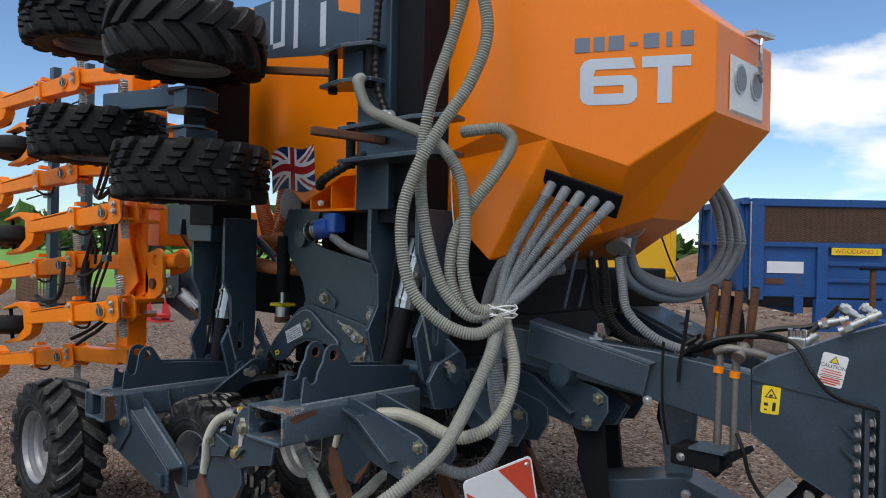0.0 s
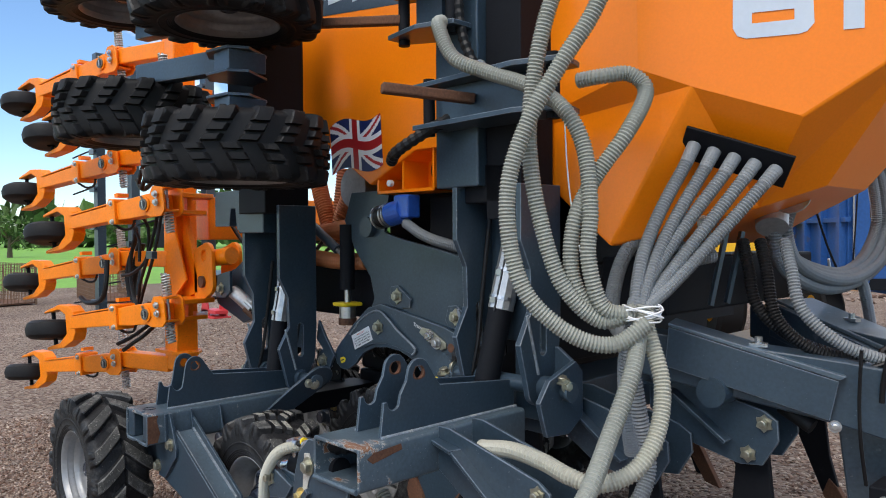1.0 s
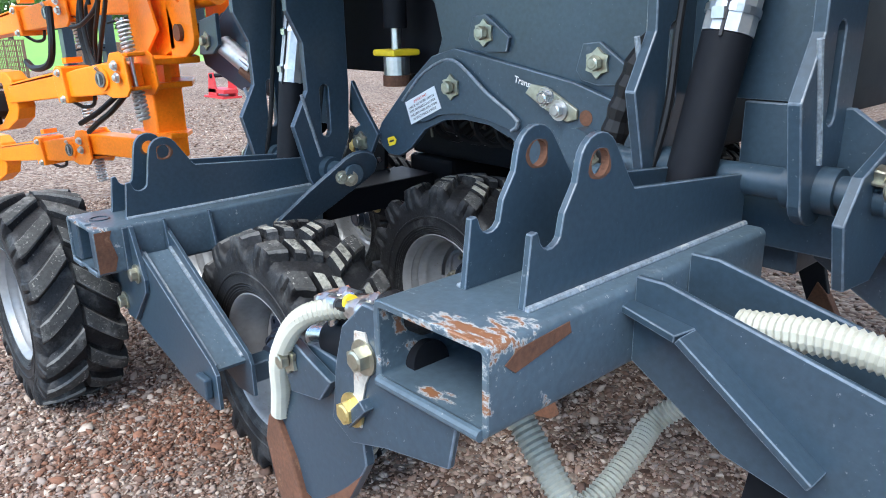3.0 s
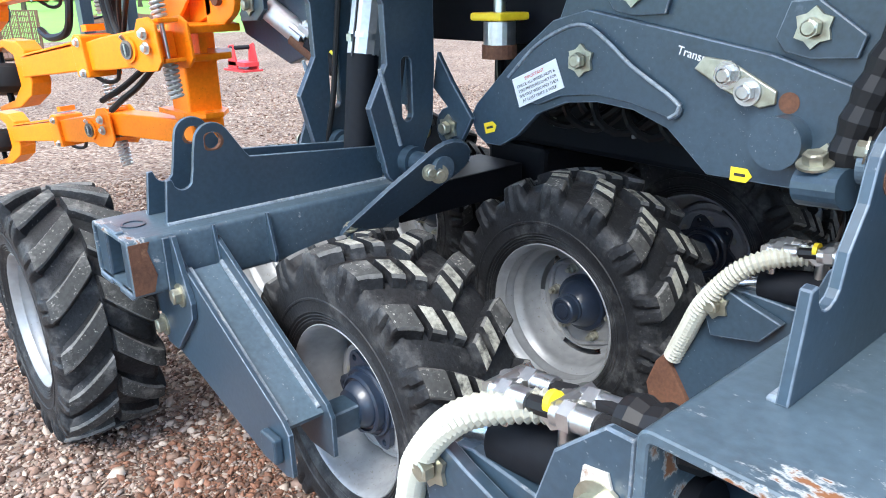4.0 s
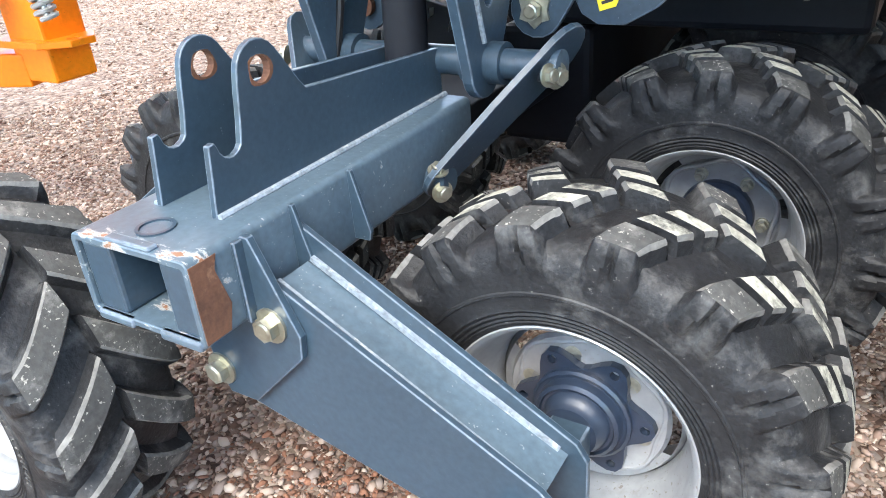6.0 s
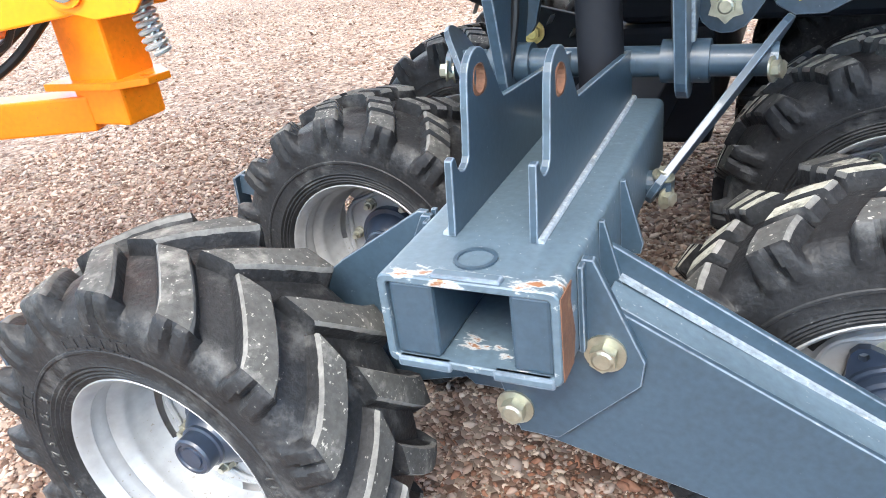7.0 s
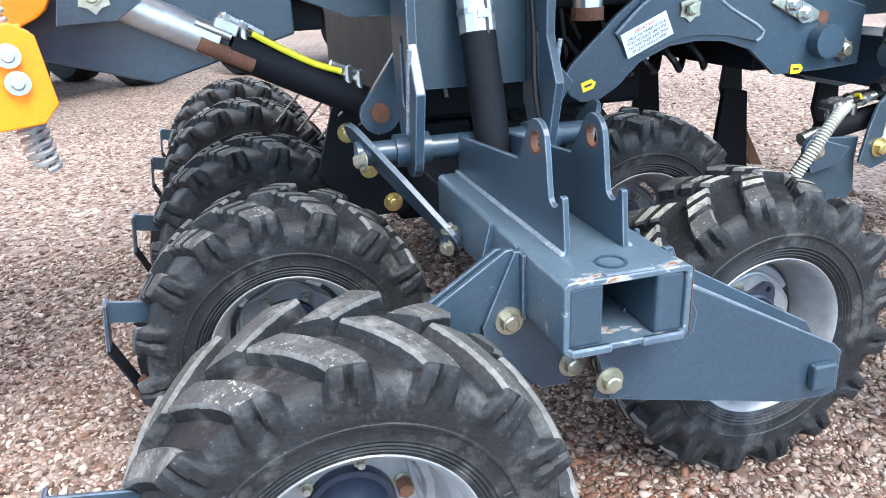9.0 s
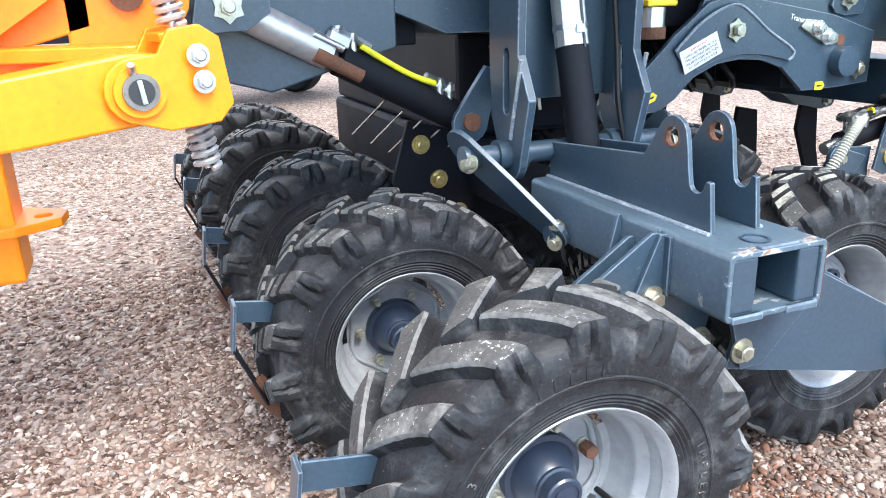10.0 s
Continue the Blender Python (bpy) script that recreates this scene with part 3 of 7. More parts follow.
def sidewall_writing(wheel_ob):
    """Moulded letters and bars round the outer sidewall."""
    for words, start, r in (("10.0/75-15.3", 205, 0.249), ("IMPLEMENT", 20, 0.249)):
        for k, ch in enumerate(words):
            a = radians(start - k * (5.2 if ch not in "./" else 5.0))
            out = Vector((math.cos(a), 0, math.sin(a)))
            m = facing(out * r + Vector((0, -0.1338, 0)), Vector((math.sin(a), 0, -math.cos(a))), out)
            lettering(ch, 0.024, m, DUST, wheel_ob, "moulded_letter", 0.0016)
    bm = bmesh.new()
    for a0, a1 in ((84, 112), (150, 168), (300, 318)):
        for k in range(a0, a1, 6):
            a = radians(k)
            out = Vector((math.cos(a), 0, math.sin(a)))
            m = facing(out * 0.282 + Vector((0, -0.136, 0)), Vector((math.sin(a), 0, -math.cos(a))), out)
            box_into(bm, (-0.012, 0.008, -0.001), (0.012, 0.012, 0.0022), m)
            box_into(bm, (-0.012, -0.012, -0.001), (0.012, -0.008, 0.0022), m)
            box_into(bm, (-0.012, -0.008, -0.001), (-0.008, 0.008, 0.0022), m)
    part("moulded_mark", bm, RUBBER, wheel_ob, "moulded maker's mark as plain bars")["kind"] = "stuff"


def rim_mesh():
    prof = [(0.196, -0.100), (0.205, -0.108), (0.208, -0.118), (0.203, -0.123), (0.197, -0.119), (0.191, -0.104), (0.187, -0.098), (0.188, -0.088), (0.184, -0.080), (0.184, -0.066), (0.176, -0.058), (0.170, -0.050), (0.1665, -0.040), (0.168, -0.03), (0.164, -0.02), (0.161, 0.000), (0.152, 0.016), (0.138, 0.020), (0.132, 0.030), (0.10, 0.032), (0.045, 0.032)]
    bm = lathe(prof, 60)
    # curved windows in the disc
    gone = []
    for f in bm.faces:
        c = f.calc_center_median()
        r, a = math.hypot(c.x, c.z), math.degrees(math.atan2(c.z, c.x)) % 120
        if 0.140 < r < 0.150 and 30 < a < 82:
            gone.append(f)
    bmesh.ops.delete(bm, geom=gone, context="FACES")
    back = lathe([(0.161, 0.002), (0.166, 0.045), (0.182, 0.07), (0.188, 0.10), (0.197, 0.119), (0.203, 0.123), (0.208, 0.118), (0.205, 0.108), (0.196, 0.1)], 60)
    me = bpy.data.meshes.new("tmp")
    back.to_mesh(me)
    back.free()
    bm.from_mesh(me)
    outer = lathe([(0.196, -0.1), (0.192, -0.06), (0.174, -0.03), (0.172, 0.03), (0.192, 0.06), (0.196, 0.1)], 60)
    outer.to_mesh(me)
    outer.free()
    bm.from_mesh(me)
    bpy.data.meshes.remove(me)
    return bm


MESHES = {}


def stored(key, make):
    if key not in MESHES:
        ob = make()
        MESHES[key] = ob.data
        return ob
    return new(MESHES[key].name.split(".")[0], MESHES[key])


def wheel(parent, at, kind="block", tops="dust", flip=False, turn=0.0, upright=False, nuts=True):
    """A tractor-tread wheel round the y axis, its hub cap towards -y (flip: towards +y)."""
    rim = stored("rim", lambda: part("wheel", rim_mesh(), RIM, smooth=True))
    rim.name = "wheel"
    rim.parent = parent
    tops_mat = {"dust": DUST, "mud": MUD, "clean": RUBBER_CLEAN}[tops]
    tyre = stored(("tyre", kind, tops), lambda: part("tyre", tyre_mesh(kind), [RUBBER_CLEAN, RUBBER_CLEAN, RUBBER, RUBBER_CLEAN] if tops == "clean" else [RUBBER, tops_mat, RUBBER_EDGE, DUST], smooth=True))
    tyre.name = "tyre"
    tyre.parent = rim
    hub_prof = [(0.0005, -0.068), (0.020, -0.068), (0.021, -0.065), (0.027, -0.065), (0.0285, -0.068), (0.034, -0.068), (0.0375, -0.064), (0.0375, -0.040), (0.0425, -0.038), (0.0425, -0.032), (0.046, -0.028), (0.058, -0.012), (0.066, 0.006), (0.069, 0.012), (0.080, 0.013), (0.082, 0.017), (0.082, 0.032)]
    hub = stored("hub", lambda: part("hub", lathe(hub_prof, 32), HUB_PAINT, smooth=True, label="dark blue painted hub with a screwed dust cap"))
    hub.name = "hub"
    hub.parent = rim
    back_prof = [(0.084, 0.046), (0.084, 0.055), (0.079, 0.058), (0.076, 0.056), (0.072, 0.056), (0.070, 0.072), (0.064, 0.076), (0.061, 0.071), (0.056, 0.071), (0.052, 0.084), (0.047, 0.088), (0.044, 0.10), (0.0005, 0.10)]
    bh = stored("backhub", lambda: part("hub_back", lathe(back_prof, 24), HUB_PAINT, smooth=True))
    bh.name = "hub_back"
    bh.parent = rim
    wave = [((0.126 + 0.006 * math.cos(6 * q + 1.8)) * math.cos(q), 0.026, (0.126 + 0.006 * math.cos(6 * q + 1.8)) * math.sin(q)) for q in [2 * math.pi * k / 36 for k in range(37)]]
    rib = stored("disc_rib", lambda: part("disc_rib", tube(wave, 0.006, 8, 0.012), RIM, smooth=True))
    rib.name = "disc_rib"
    rib.parent = rim
    lobes = [((0.103 + 0.017 * math.cos(6 * q)) * math.cos(q), (0.103 + 0.017 * math.cos(6 * q)) * math.sin(q)) for q in [2 * math.pi * k / 48 for k in range(48)]]
    fl = stored("flange", lambda: part("hub_flange", plate(lobes, "y", 0.0335, 0.014, holes=[(0.103 * math.cos(2 * math.pi * k / 6), 0.103 * math.sin(2 * math.pi * k / 6), 0.008) for k in range(6)]), HUB_PAINT, label="dark lobed hub flange"))
    fl.name = "hub_flange"
    fl.parent = rim
    for k in range(6):
        a = 2 * math.pi * k / 6 + 0.3

        def nut():
            bm = bmesh.new()
            rod_into(bm, (0, 0.032, 0), (0, 0.026, 0), 0.015, sides=16)
            rod_into(bm, (0, 0.028, 0), (0, 0.010, 0), 0.0125, sides=6)
            rod_into(bm, (0, 0.012, 0), (0, -0.002, 0), 0.007, sides=10)
            return part("wheel_nut", bm, NUT)
        n = stored("nut", nut)
        n.name = "wheel_nut"
        n.parent = rim
        n.location = (0.1 * math.cos(a), 0, 0.1 * math.sin(a))
    m = Matrix.Translation(at)
    if upright:
        m = m @ pose(0, 0, 0, 90, 0, 0)
    if flip:
        m = m @ pose(0, 0, 0, 0, 0, 180)
    rim.matrix_local = m @ pose(0, 0, 0, 0, turn, 0)
    return rim


# ---- the seed drill ----
drill = thing("seed_drill", "orange and slate blue trailed strip-till seed drill, folded for transport", "seed drill")


def lug_profile(dy, dz, far, eye=0.258):
    """The hooked side plate on a wing beam, in y and z."""
    pts = [(0.118, 0.0), (0.132, 0.108), (0.144, 0.110)]
    pts += arc(0.172, 0.104, 0.024, 185, 330, 6)
    pts += [(0.200, 0.125), (eye - 0.052, 0.165)]
    pts += arc(eye, 0.185, 0.047, 170, 35, 8)
    pts += [(eye + 0.082, 0.148), (eye + 0.094, 0.134), (far, 0.100), (far, 0.0)]
    return [(y + dy, z + dz) for y, z in pts]


def wing_beam(x0, x1, z0, z1, y0, y1, lx, front):
    wall = 0.012
    bm = bmesh.new()
    # one hollow section with rounded corners, closed at its far end
    def ring(inset, radius, y):
        xa, xb, za, zb = x0 + inset, x1 - inset, z0 + inset, z1 - inset
        pts = arc(xb - radius, zb - radius, radius, 0, 90, 4) + arc(xa + radius, zb - radius, radius, 90, 180, 4) + arc(xa + radius, za + radius, radius, 180, 270, 4) + arc(xb - radius, za + radius, radius, 270, 360, 4)
        return [bm.verts.new((x, y, z)) for x, z in pts]
    loops = [ring(0.0, 0.013, y1), ring(0.0, 0.013, y0 + 0.002), ring(0.002, 0.012, y0), ring(wall - 0.002, 0.007, y0), ring(wall, 0.006, y0 + 0.002), ring(wall, 0.006, y1 - 0.03)]
    for a, b in zip(loops, loops[1:]):
        for k in range(len(a)):
            bm.faces.new((a[k], a[(k + 1) % len(a)], b[(k + 1) % len(a)], b[k]))
    bm.faces.new(loops[0])
    bm.faces.new(loops[-1][::-1])
    bmesh.ops.recalc_face_normals(bm, faces=bm.faces)
    beam = part("wing_beam", bm, scraped_paint("scraped_beam_paint", y0, 0.19 if front else 0.15, 0.17 if front else 0.14), drill, "hollow slate blue box beam with rusty scraped end", smooth=True)
    if not front:
        for a, b in ((x0 + wall, x0 + 0.078), (x1 - 0.068, x1 - wall)):
            part("end_insert", box((a, y0 + 0.006, z0 + wall), (b, y0 + 0.35, z1 - wall)), SLATE, beam, bevel=0.006)
        part("inner_brace", plate([(y0 + 0.1, z1 - 0.02), (y0 + 0.22, z0 + 0.02), (y0 + 0.24, z0 + 0.02), (y0 + 0.12, z1 - 0.02)], "x", (x0 + x1) / 2 - 0.005, 0.01), SLATE, beam)
        for lo, hi in (((x0 + 0.078, y0 + 0.002, z1 - 0.002), (x1 - 0.075, y0 + 0.022, z1 + 0.006)), ((x0 + 0.015, y0 - 0.004, z0 - 0.004), (x0 + 0.095, y0 + 0.01, z0 + 0.012)), ((x1 - 0.095, y0 - 0.004, z0 - 0.004), (x1 - 0.010, y0 + 0.01, z0 + 0.012))):
            part("weld_bead", box(lo, hi), SLATE_WORN, beam, bevel=0.004)
        part("drain_ring", lathe([(0.03, z1), (0.03, z1 + 0.003), (0.024, z1 + 0.003), (0.024, z1)], 24), SLATE, beam).matrix_local = Matrix.Translation(((x0 + x1) / 2 - 0.005, y0 + 0.062, 0)) @ Matrix(((1, 0, 0, 0), (0, 0, 1, 0), (0, 1, 0, 0), (0, 0, 0, 1)))
        bm = bmesh.new()
        plate_into(bm, [(y0 + 0.001, z0 + 0.01), (y0 + 0.001, z1 - 0.008), (y0 + 0.05, z1 - 0.008), (y0 + 0.042, z1 - 0.03), (y0 + 0.05, z1 - 0.06), (y0 + 0.058, z0 + 0.05), (y0 + 0.046, z0 + 0.01)], "x", x1 + 0.0005, 0.0015)
        part("rust_patch", bm, RUST, beam, "bare rusty patch where the paint is scraped")
    else:
        bm = bmesh.new()
        plate_into(bm, [(y0 + 0.03, z1 - 0.035), (y0 + 0.055, z1 - 0.02), (y0 + 0.16, z1 - 0.012), (y0 + 0.165, z1 - 0.03), (y0 + 0.05, z1 - 0.052)], "x", x1 + 0.0005, 0.0012)
        part("rust_patch", bm, RUST, beam, "orange-brown rust where the paint is scraped")
        part("weld_bead", rod((x0 + 0.01, y0 - 0.002, z0 + 0.006), (x1 - 0.01, y0 - 0.002, z0 + 0.006), 0.009, sides=10), SLATE_WORN, beam)
    for x in lx:
        eye = y0 + (0.278 if front else 0.258)
        p = lug_profile(y0, z1, y1 - y0 - 0.005, eye - y0)
        lp = part("hook_plate", plate(p, "x", x - 0.006, 0.012, holes=[(eye, z1 + 0.187, 0.021)]), SLATE, drill, bevel=0.002)
        bm = bmesh.new()
        wob = [(eye + (0.0255 + 0.003 * math.sin(3 * a + x * 40)) * math.cos(a), z1 + 0.1855 + (0.0265 + 0.004 * math.cos(2 * a)) * math.sin(a)) for a in [2 * math.pi * k / 20 for k in range(20)]]
        plate_into(bm, wob, "x", x - 0.0068, 0.0136, holes=[(eye, z1 + 0.187, 0.0208)])
        part("rust_patch", bm, RUST, lp, "rusty worn eye")
        part("weld_bead", rod((x + (0.009 if x > sum(lx) / 2 else -0.009), y0 + 0.12, z1 + 0.002), (x + (0.009 if x > sum(lx) / 2 else -0.009), y1, z1 + 0.002), 0.006, sides=8), WELD, lp)
    return beam


REAR_TOP, FRONT_TOP = 0.738, 0.915
wing_beam(-0.14, 0.11, 0.597, REAR_TOP, 0.0, 0.77, (-0.078, 0.042), False)
wing_beam(1.462, 1.700, 0.780, FRONT_TOP, -0.012, 0.735, (1.530, 1.648), True)

# wheels of the wing and of the centre section
for k, (x, y, z) in enumerate(((-0.530, 0.005, 0.364), (-0.565, 0.74, 0.37), (-0.575, 1.45, 0.37), (-0.58, 2.25, 0.375), (-0.59, 2.95, 0.375))):
    wb = wheel(drill, (x, y, z), "bar" if k == 0 else "block", "dust", turn=17 * k)
    if k == 0:
        sidewall_writing(wb)
        part("valve", rod((0.125, 0.02, -0.075), (0.135, -0.03, -0.082), 0.006, 0.008, 10), CABLE, wb, "black tyre valve")
        part("rusty_nut", rod((0.1 * math.cos(0.3), 0.02, 0.1 * math.sin(0.3)), (0.1 * math.cos(0.3), -0.006, 0.1 * math.sin(0.3)), 0.0145, sides=6), RUST, wb, "one rusty wheel nut")
for k, y in enumerate((0.395, 1.04, 1.75, 2.45)):
    wheel(drill, (0.528 if k == 0 else 0.568, y, 0.378 if k == 0 else 0.42), "block", "mud" if k < 2 else "dust", flip=(k != 1), turn=23 * k)

# ---- arms that carry the wing's wheels ----
def wheel_arm(side, y0, ax, az, group_label):
    """Two side plates with a web between them, bolted under the beam; side is 1 towards the front, -1 towards the rear."""
    s = side
    bx = 0.11 if s > 0 else -0.14
    outer = [(bx + s * 0.075, 0.705), (bx + s * 0.115, 0.69), (ax + s * 0.035, az + 0.085), (ax + s * 0.05, az + 0.055), (ax + s * 0.052, az - 0.045), (ax + s * 0.03, az - 0.055), (ax - s * 0.10, az - 0.03), (bx - s * 0.09, 0.452), (bx - s * 0.03, 0.62)]
    if s > 0:
        outer = [(0.088, 0.684), (0.106, 0.680), (ax + 0.033, az + 0.067), (ax + 0.055, az + 0.045), (ax + 0.058, az - 0.055), (ax + 0.03, az - 0.065), (ax - 0.08, az - 0.058), (-0.02, 0.425), (0.03, 0.60)]
    else:
        outer = [(-0.155, 0.735), (-0.17, 0.735), (-0.33, 0.63), (-0.56, 0.44), (-0.58, 0.40), (-0.58, 0.32), (-0.52, 0.31), (-0.21, 0.40), (-0.04, 0.45), (-0.04, 0.58), (-0.142, 0.60)]
    arm = part("wheel_arm", plate(outer, "y", y0, 0.012), SLATE, drill, "slate blue welded wheel arm", bevel=0.002)
    inner = [(bx + s * 0.085, 0.73), (bx + s * 0.11, 0.715), (ax + s * 0.045, az + 0.10), (ax + s * 0.052, az - 0.04), (ax - s * 0.03, az - 0.045), (bx + s * 0.02, 0.48), (bx + s * 0.01, 0.62)]
    if s > 0:
        inner = [(0.100, 0.712), (0.118, 0.705), (ax + 0.045, az + 0.072), (ax + 0.062, az + 0.045), (ax + 0.062, az - 0.05), (ax - 0.03, az - 0.055), (0.12, 0.47), (0.112, 0.62)]
    else:
        inner = [(-0.142, 0.70), (-0.155, 0.70), (-0.33, 0.585), (-0.56, 0.42), (-0.58, 0.33), (-0.50, 0.32), (-0.16, 0.45), (-0.142, 0.6)]
    part("inner_plate", plate(inner, "y", y0 + 0.098, 0.012), SLATE, arm, bevel=0.002)
    wz = 0.640 if s > 0 else 0.61
    part("web", bar((bx + s * (0.02 if s > 0 else 0.10), y0 + 0.055, wz), (ax + s * 0.03, y0 + 0.055, az + 0.06 - (0.655 - wz)), 0.086, 0.012), SLATE_WORN, arm, "scratched web plate")
    part("weld_bead", bar((bx + s * 0.03, y0 + 0.016, wz + 0.012), (ax + s * 0.02, y0 + 0.016, az + 0.072 - (0.655 - wz)), 0.009, 0.009), WELD, arm, "rusty weld seam")
    part("weld_bead", bar((bx + s * 0.03, y0 + 0.094, wz + 0.012), (ax + s * 0.02, y0 + 0.094, az + 0.072 - (0.655 - wz)), 0.008, 0.008), WELD, arm)
    part("end_block", box((ax - 0.03, y0 - 0.022, az - 0.03), (ax + 0.03, y0 - 0.0005, az + 0.03)), SLATE, arm, bevel=0.005)
    if s > 0:
        part("axle", box((ax - 0.032, y0 + 0.11, az - 0.03), (ax + 0.032, 0.30, az + 0.03)), SLATE, arm, bevel=0.004)
    else:
        part("axle", box((ax - 0.032, 0.08, az - 0.03), (ax + 0.032, y0 - 0.022, az + 0.03)), SLATE, arm, bevel=0.004)
    mount = [(bx + s * 0.002, 0.735), (bx + s * 0.018, 0.735), (bx + s * 0.085, 0.585), (bx + s * 0.08, 0.545), (bx - s * 0.04, 0.425), (bx - s * 0.10, 0.425), (bx - s * 0.15, 0.59), (bx + s * 0.002, 0.592)]
    part("mount_plate", plate(mount, "y", y0 - 0.014, 0.0135), SLATE, arm, bevel=0.002)
    for x, z in ((bx + s * 0.032, 0.594), (bx - s * 0.105, 0.472)):
        part("bolt", bolt((x, y0 - 0.014, z), (0, -1, 0), 0.034), PASSIVATED, arm)
    part("stiffener", plate([(y0 - 0.03, 0.732), (y0 - 0.012, 0.732), (y0 - 0.002, 0.60), (y0 - 0.03, 0.60)], "x", bx + (0.0005 if s > 0 else -0.0085), 0.008), SLATE, arm, bevel=0.002)
    return arm


wheel_arm(1, 0.108, 0.530, 0.372, "")
wheel_arm(-1, 0.195, -0.552, 0.365, "")
for y in (0.20, 0.345):
    for x, s in ((0.1105, 1), (-0.1405, -1)):
        bm = bmesh.new()
        plate_into(bm, [(x, 0.612), (x, 0.738), (x + s * 0.008, 0.738), (x + s * 0.036, 0.63), (x + s * 0.032, 0.612)], "y", y, 0.009)
        part("rib", bm, SLATE, drill, bevel=0.0015)


# ---- pivots, masts and rams ----
def mast(xl, xr, y0, y1, z0, z1, base_z, tag):
    """Two upright slotted side plates that turn on the pivot pin, with a back sheet."""
    for x, s in ((xl, -1), (xr, 1)):
        py = (y0 + y1) / 2 - 0.01
        prof = arc(py, base_z, 0.062, 180, 360, 10) + [(y1 - 0.01, base_z + 0.10), (y1, base_z + 0.25), (y1, z1), (y0, z1), (y0, base_z + 0.52), (y0 + 0.05, base_z + 0.42), (y0 + 0.055, base_z + 0.27), (y0 - 0.005, base_z + 0.16)]
        slot = arc(py + 0.02, base_z + 0.27, 0.017, 0, 180, 6) + arc(py + 0.02, base_z + 0.13, 0.017, 180, 360, 6)
        p = part("mast_plate", plate(prof, "x", x - 0.012, 0.024, holes=[slot]), SLATE, drill, "tall slate blue side plate of the folding mast", bevel=0.003)
        part("slot_cable", tube([(x, py - 0.03, base_z - 0.04), (x - s * 0.02, py + 0.0, base_z + 0.12), (x - s * 0.015, py + 0.03, base_z + 0.3), (x - s * 0.03, py + 0.06, base_z + 0.6)], 0.009, 8), CABLE, p)
        part("weld_bead", rod((x + s * 0.014, y0 + 0.09, base_z + 0.05), (x + s * 0.014, y0 + 0.03, base_z + 0.26), 0.006, sides=8), WELD, p)
    part("back_sheet", box((xl + 0.0125, y1 - 0.03, base_z + 0.14), (xr - 0.0125, y1 - 0.012, z1)), SLATE, drill, bevel=0.002)


def pivot(x0, x1, y, z, xs, by, bz):
    part("pivot_pin", rod((x0, y, z), (x1, y, z), 0.03, sides=28), SLATE, drill, smooth=True)
    for x, d in ((x0, -1), (x1, 1)):
        part("pin_collar", rod((x, y, z), (x + d * 0.014, y, z), 0.034, sides=28), SLATE_WORN, drill)
        part("bolt", bolt((x + d * 0.004, y + by, z + bz), (d, -0.3, 0.1), 0.026), PASSIVATED, drill)
    for x in xs:
        part("pin_sleeve", rod((x - 0.045, y, z), (x + 0.045, y, z), 0.042, sides=28), SLATE, drill, smooth=True)


def stay(a, b, w, t, n):
    """A flat stay with rounded ends from a to b; n is its face."""
    a, b = Vector(a), Vector(b)
    length = (b - a).length
    m = facing(a, b - a, Vector(n).cross(b - a))
    out = arc(0, 0, w * 0.62, 90, 270, 8) + [(length * 0.5, -w * 0.56)] + arc(length, 0, w * 0.42, -90, 90, 8) + [(length * 0.5, w * 0.56)]
    bm = bmesh.new()
    plate_into(bm, out, "z", -t / 2, t, m=m)
    return part("stay", bm, SLATE, drill, bevel=0.002)


def ram(a, b, r, sleeve, top):
    """An upright lift ram: black barrel below, split metal guard clipped round the rod above."""
    a, b, top = Vector(a), Vector(b), Vector(top)
    body = part("lift_ram", rod(a, b, r, sides=28), DARK, drill, "black hydraulic ram with a metal rod guard", smooth=True)
    part("ring", rod(a + (b - a) * 0.06, a + (b - a) * 0.09, r * 1.03, sides=28), WHITE, body)
    bm = bmesh.new()
    rod_into(bm, b, top, sleeve, sides=12)
    g = part("rod_guard", bm, GALV, body, "dull galvanised split guard")
    for k in (0.12, 0.42, 0.72):
        p = b + (top - b) * k
        d = (top - b).normalized()
        bm = bmesh.new()
        rod_into(bm, p - d * 0.007, p + d * 0.007, sleeve * 1.05, sides=24)
        box_into(bm, p - Vector((0.012, sleeve * 1.2, 0.01)), p + Vector((0.012, -sleeve * 0.9, 0.01)))
        part("hose_clip", bm, ZINC, body)
    d = (top - b).normalized()
    part("seam", bar(b + Vector((0.012, -sleeve * 1.005, 0)), top + Vector((0.012, -sleeve * 1.005, 0)), 0.006, 0.004, (0, 1, 0)), INK, body)
    part("rod_eye", rod(top, top + d * 0.05, sleeve * 0.6), DARK, body)
    return body


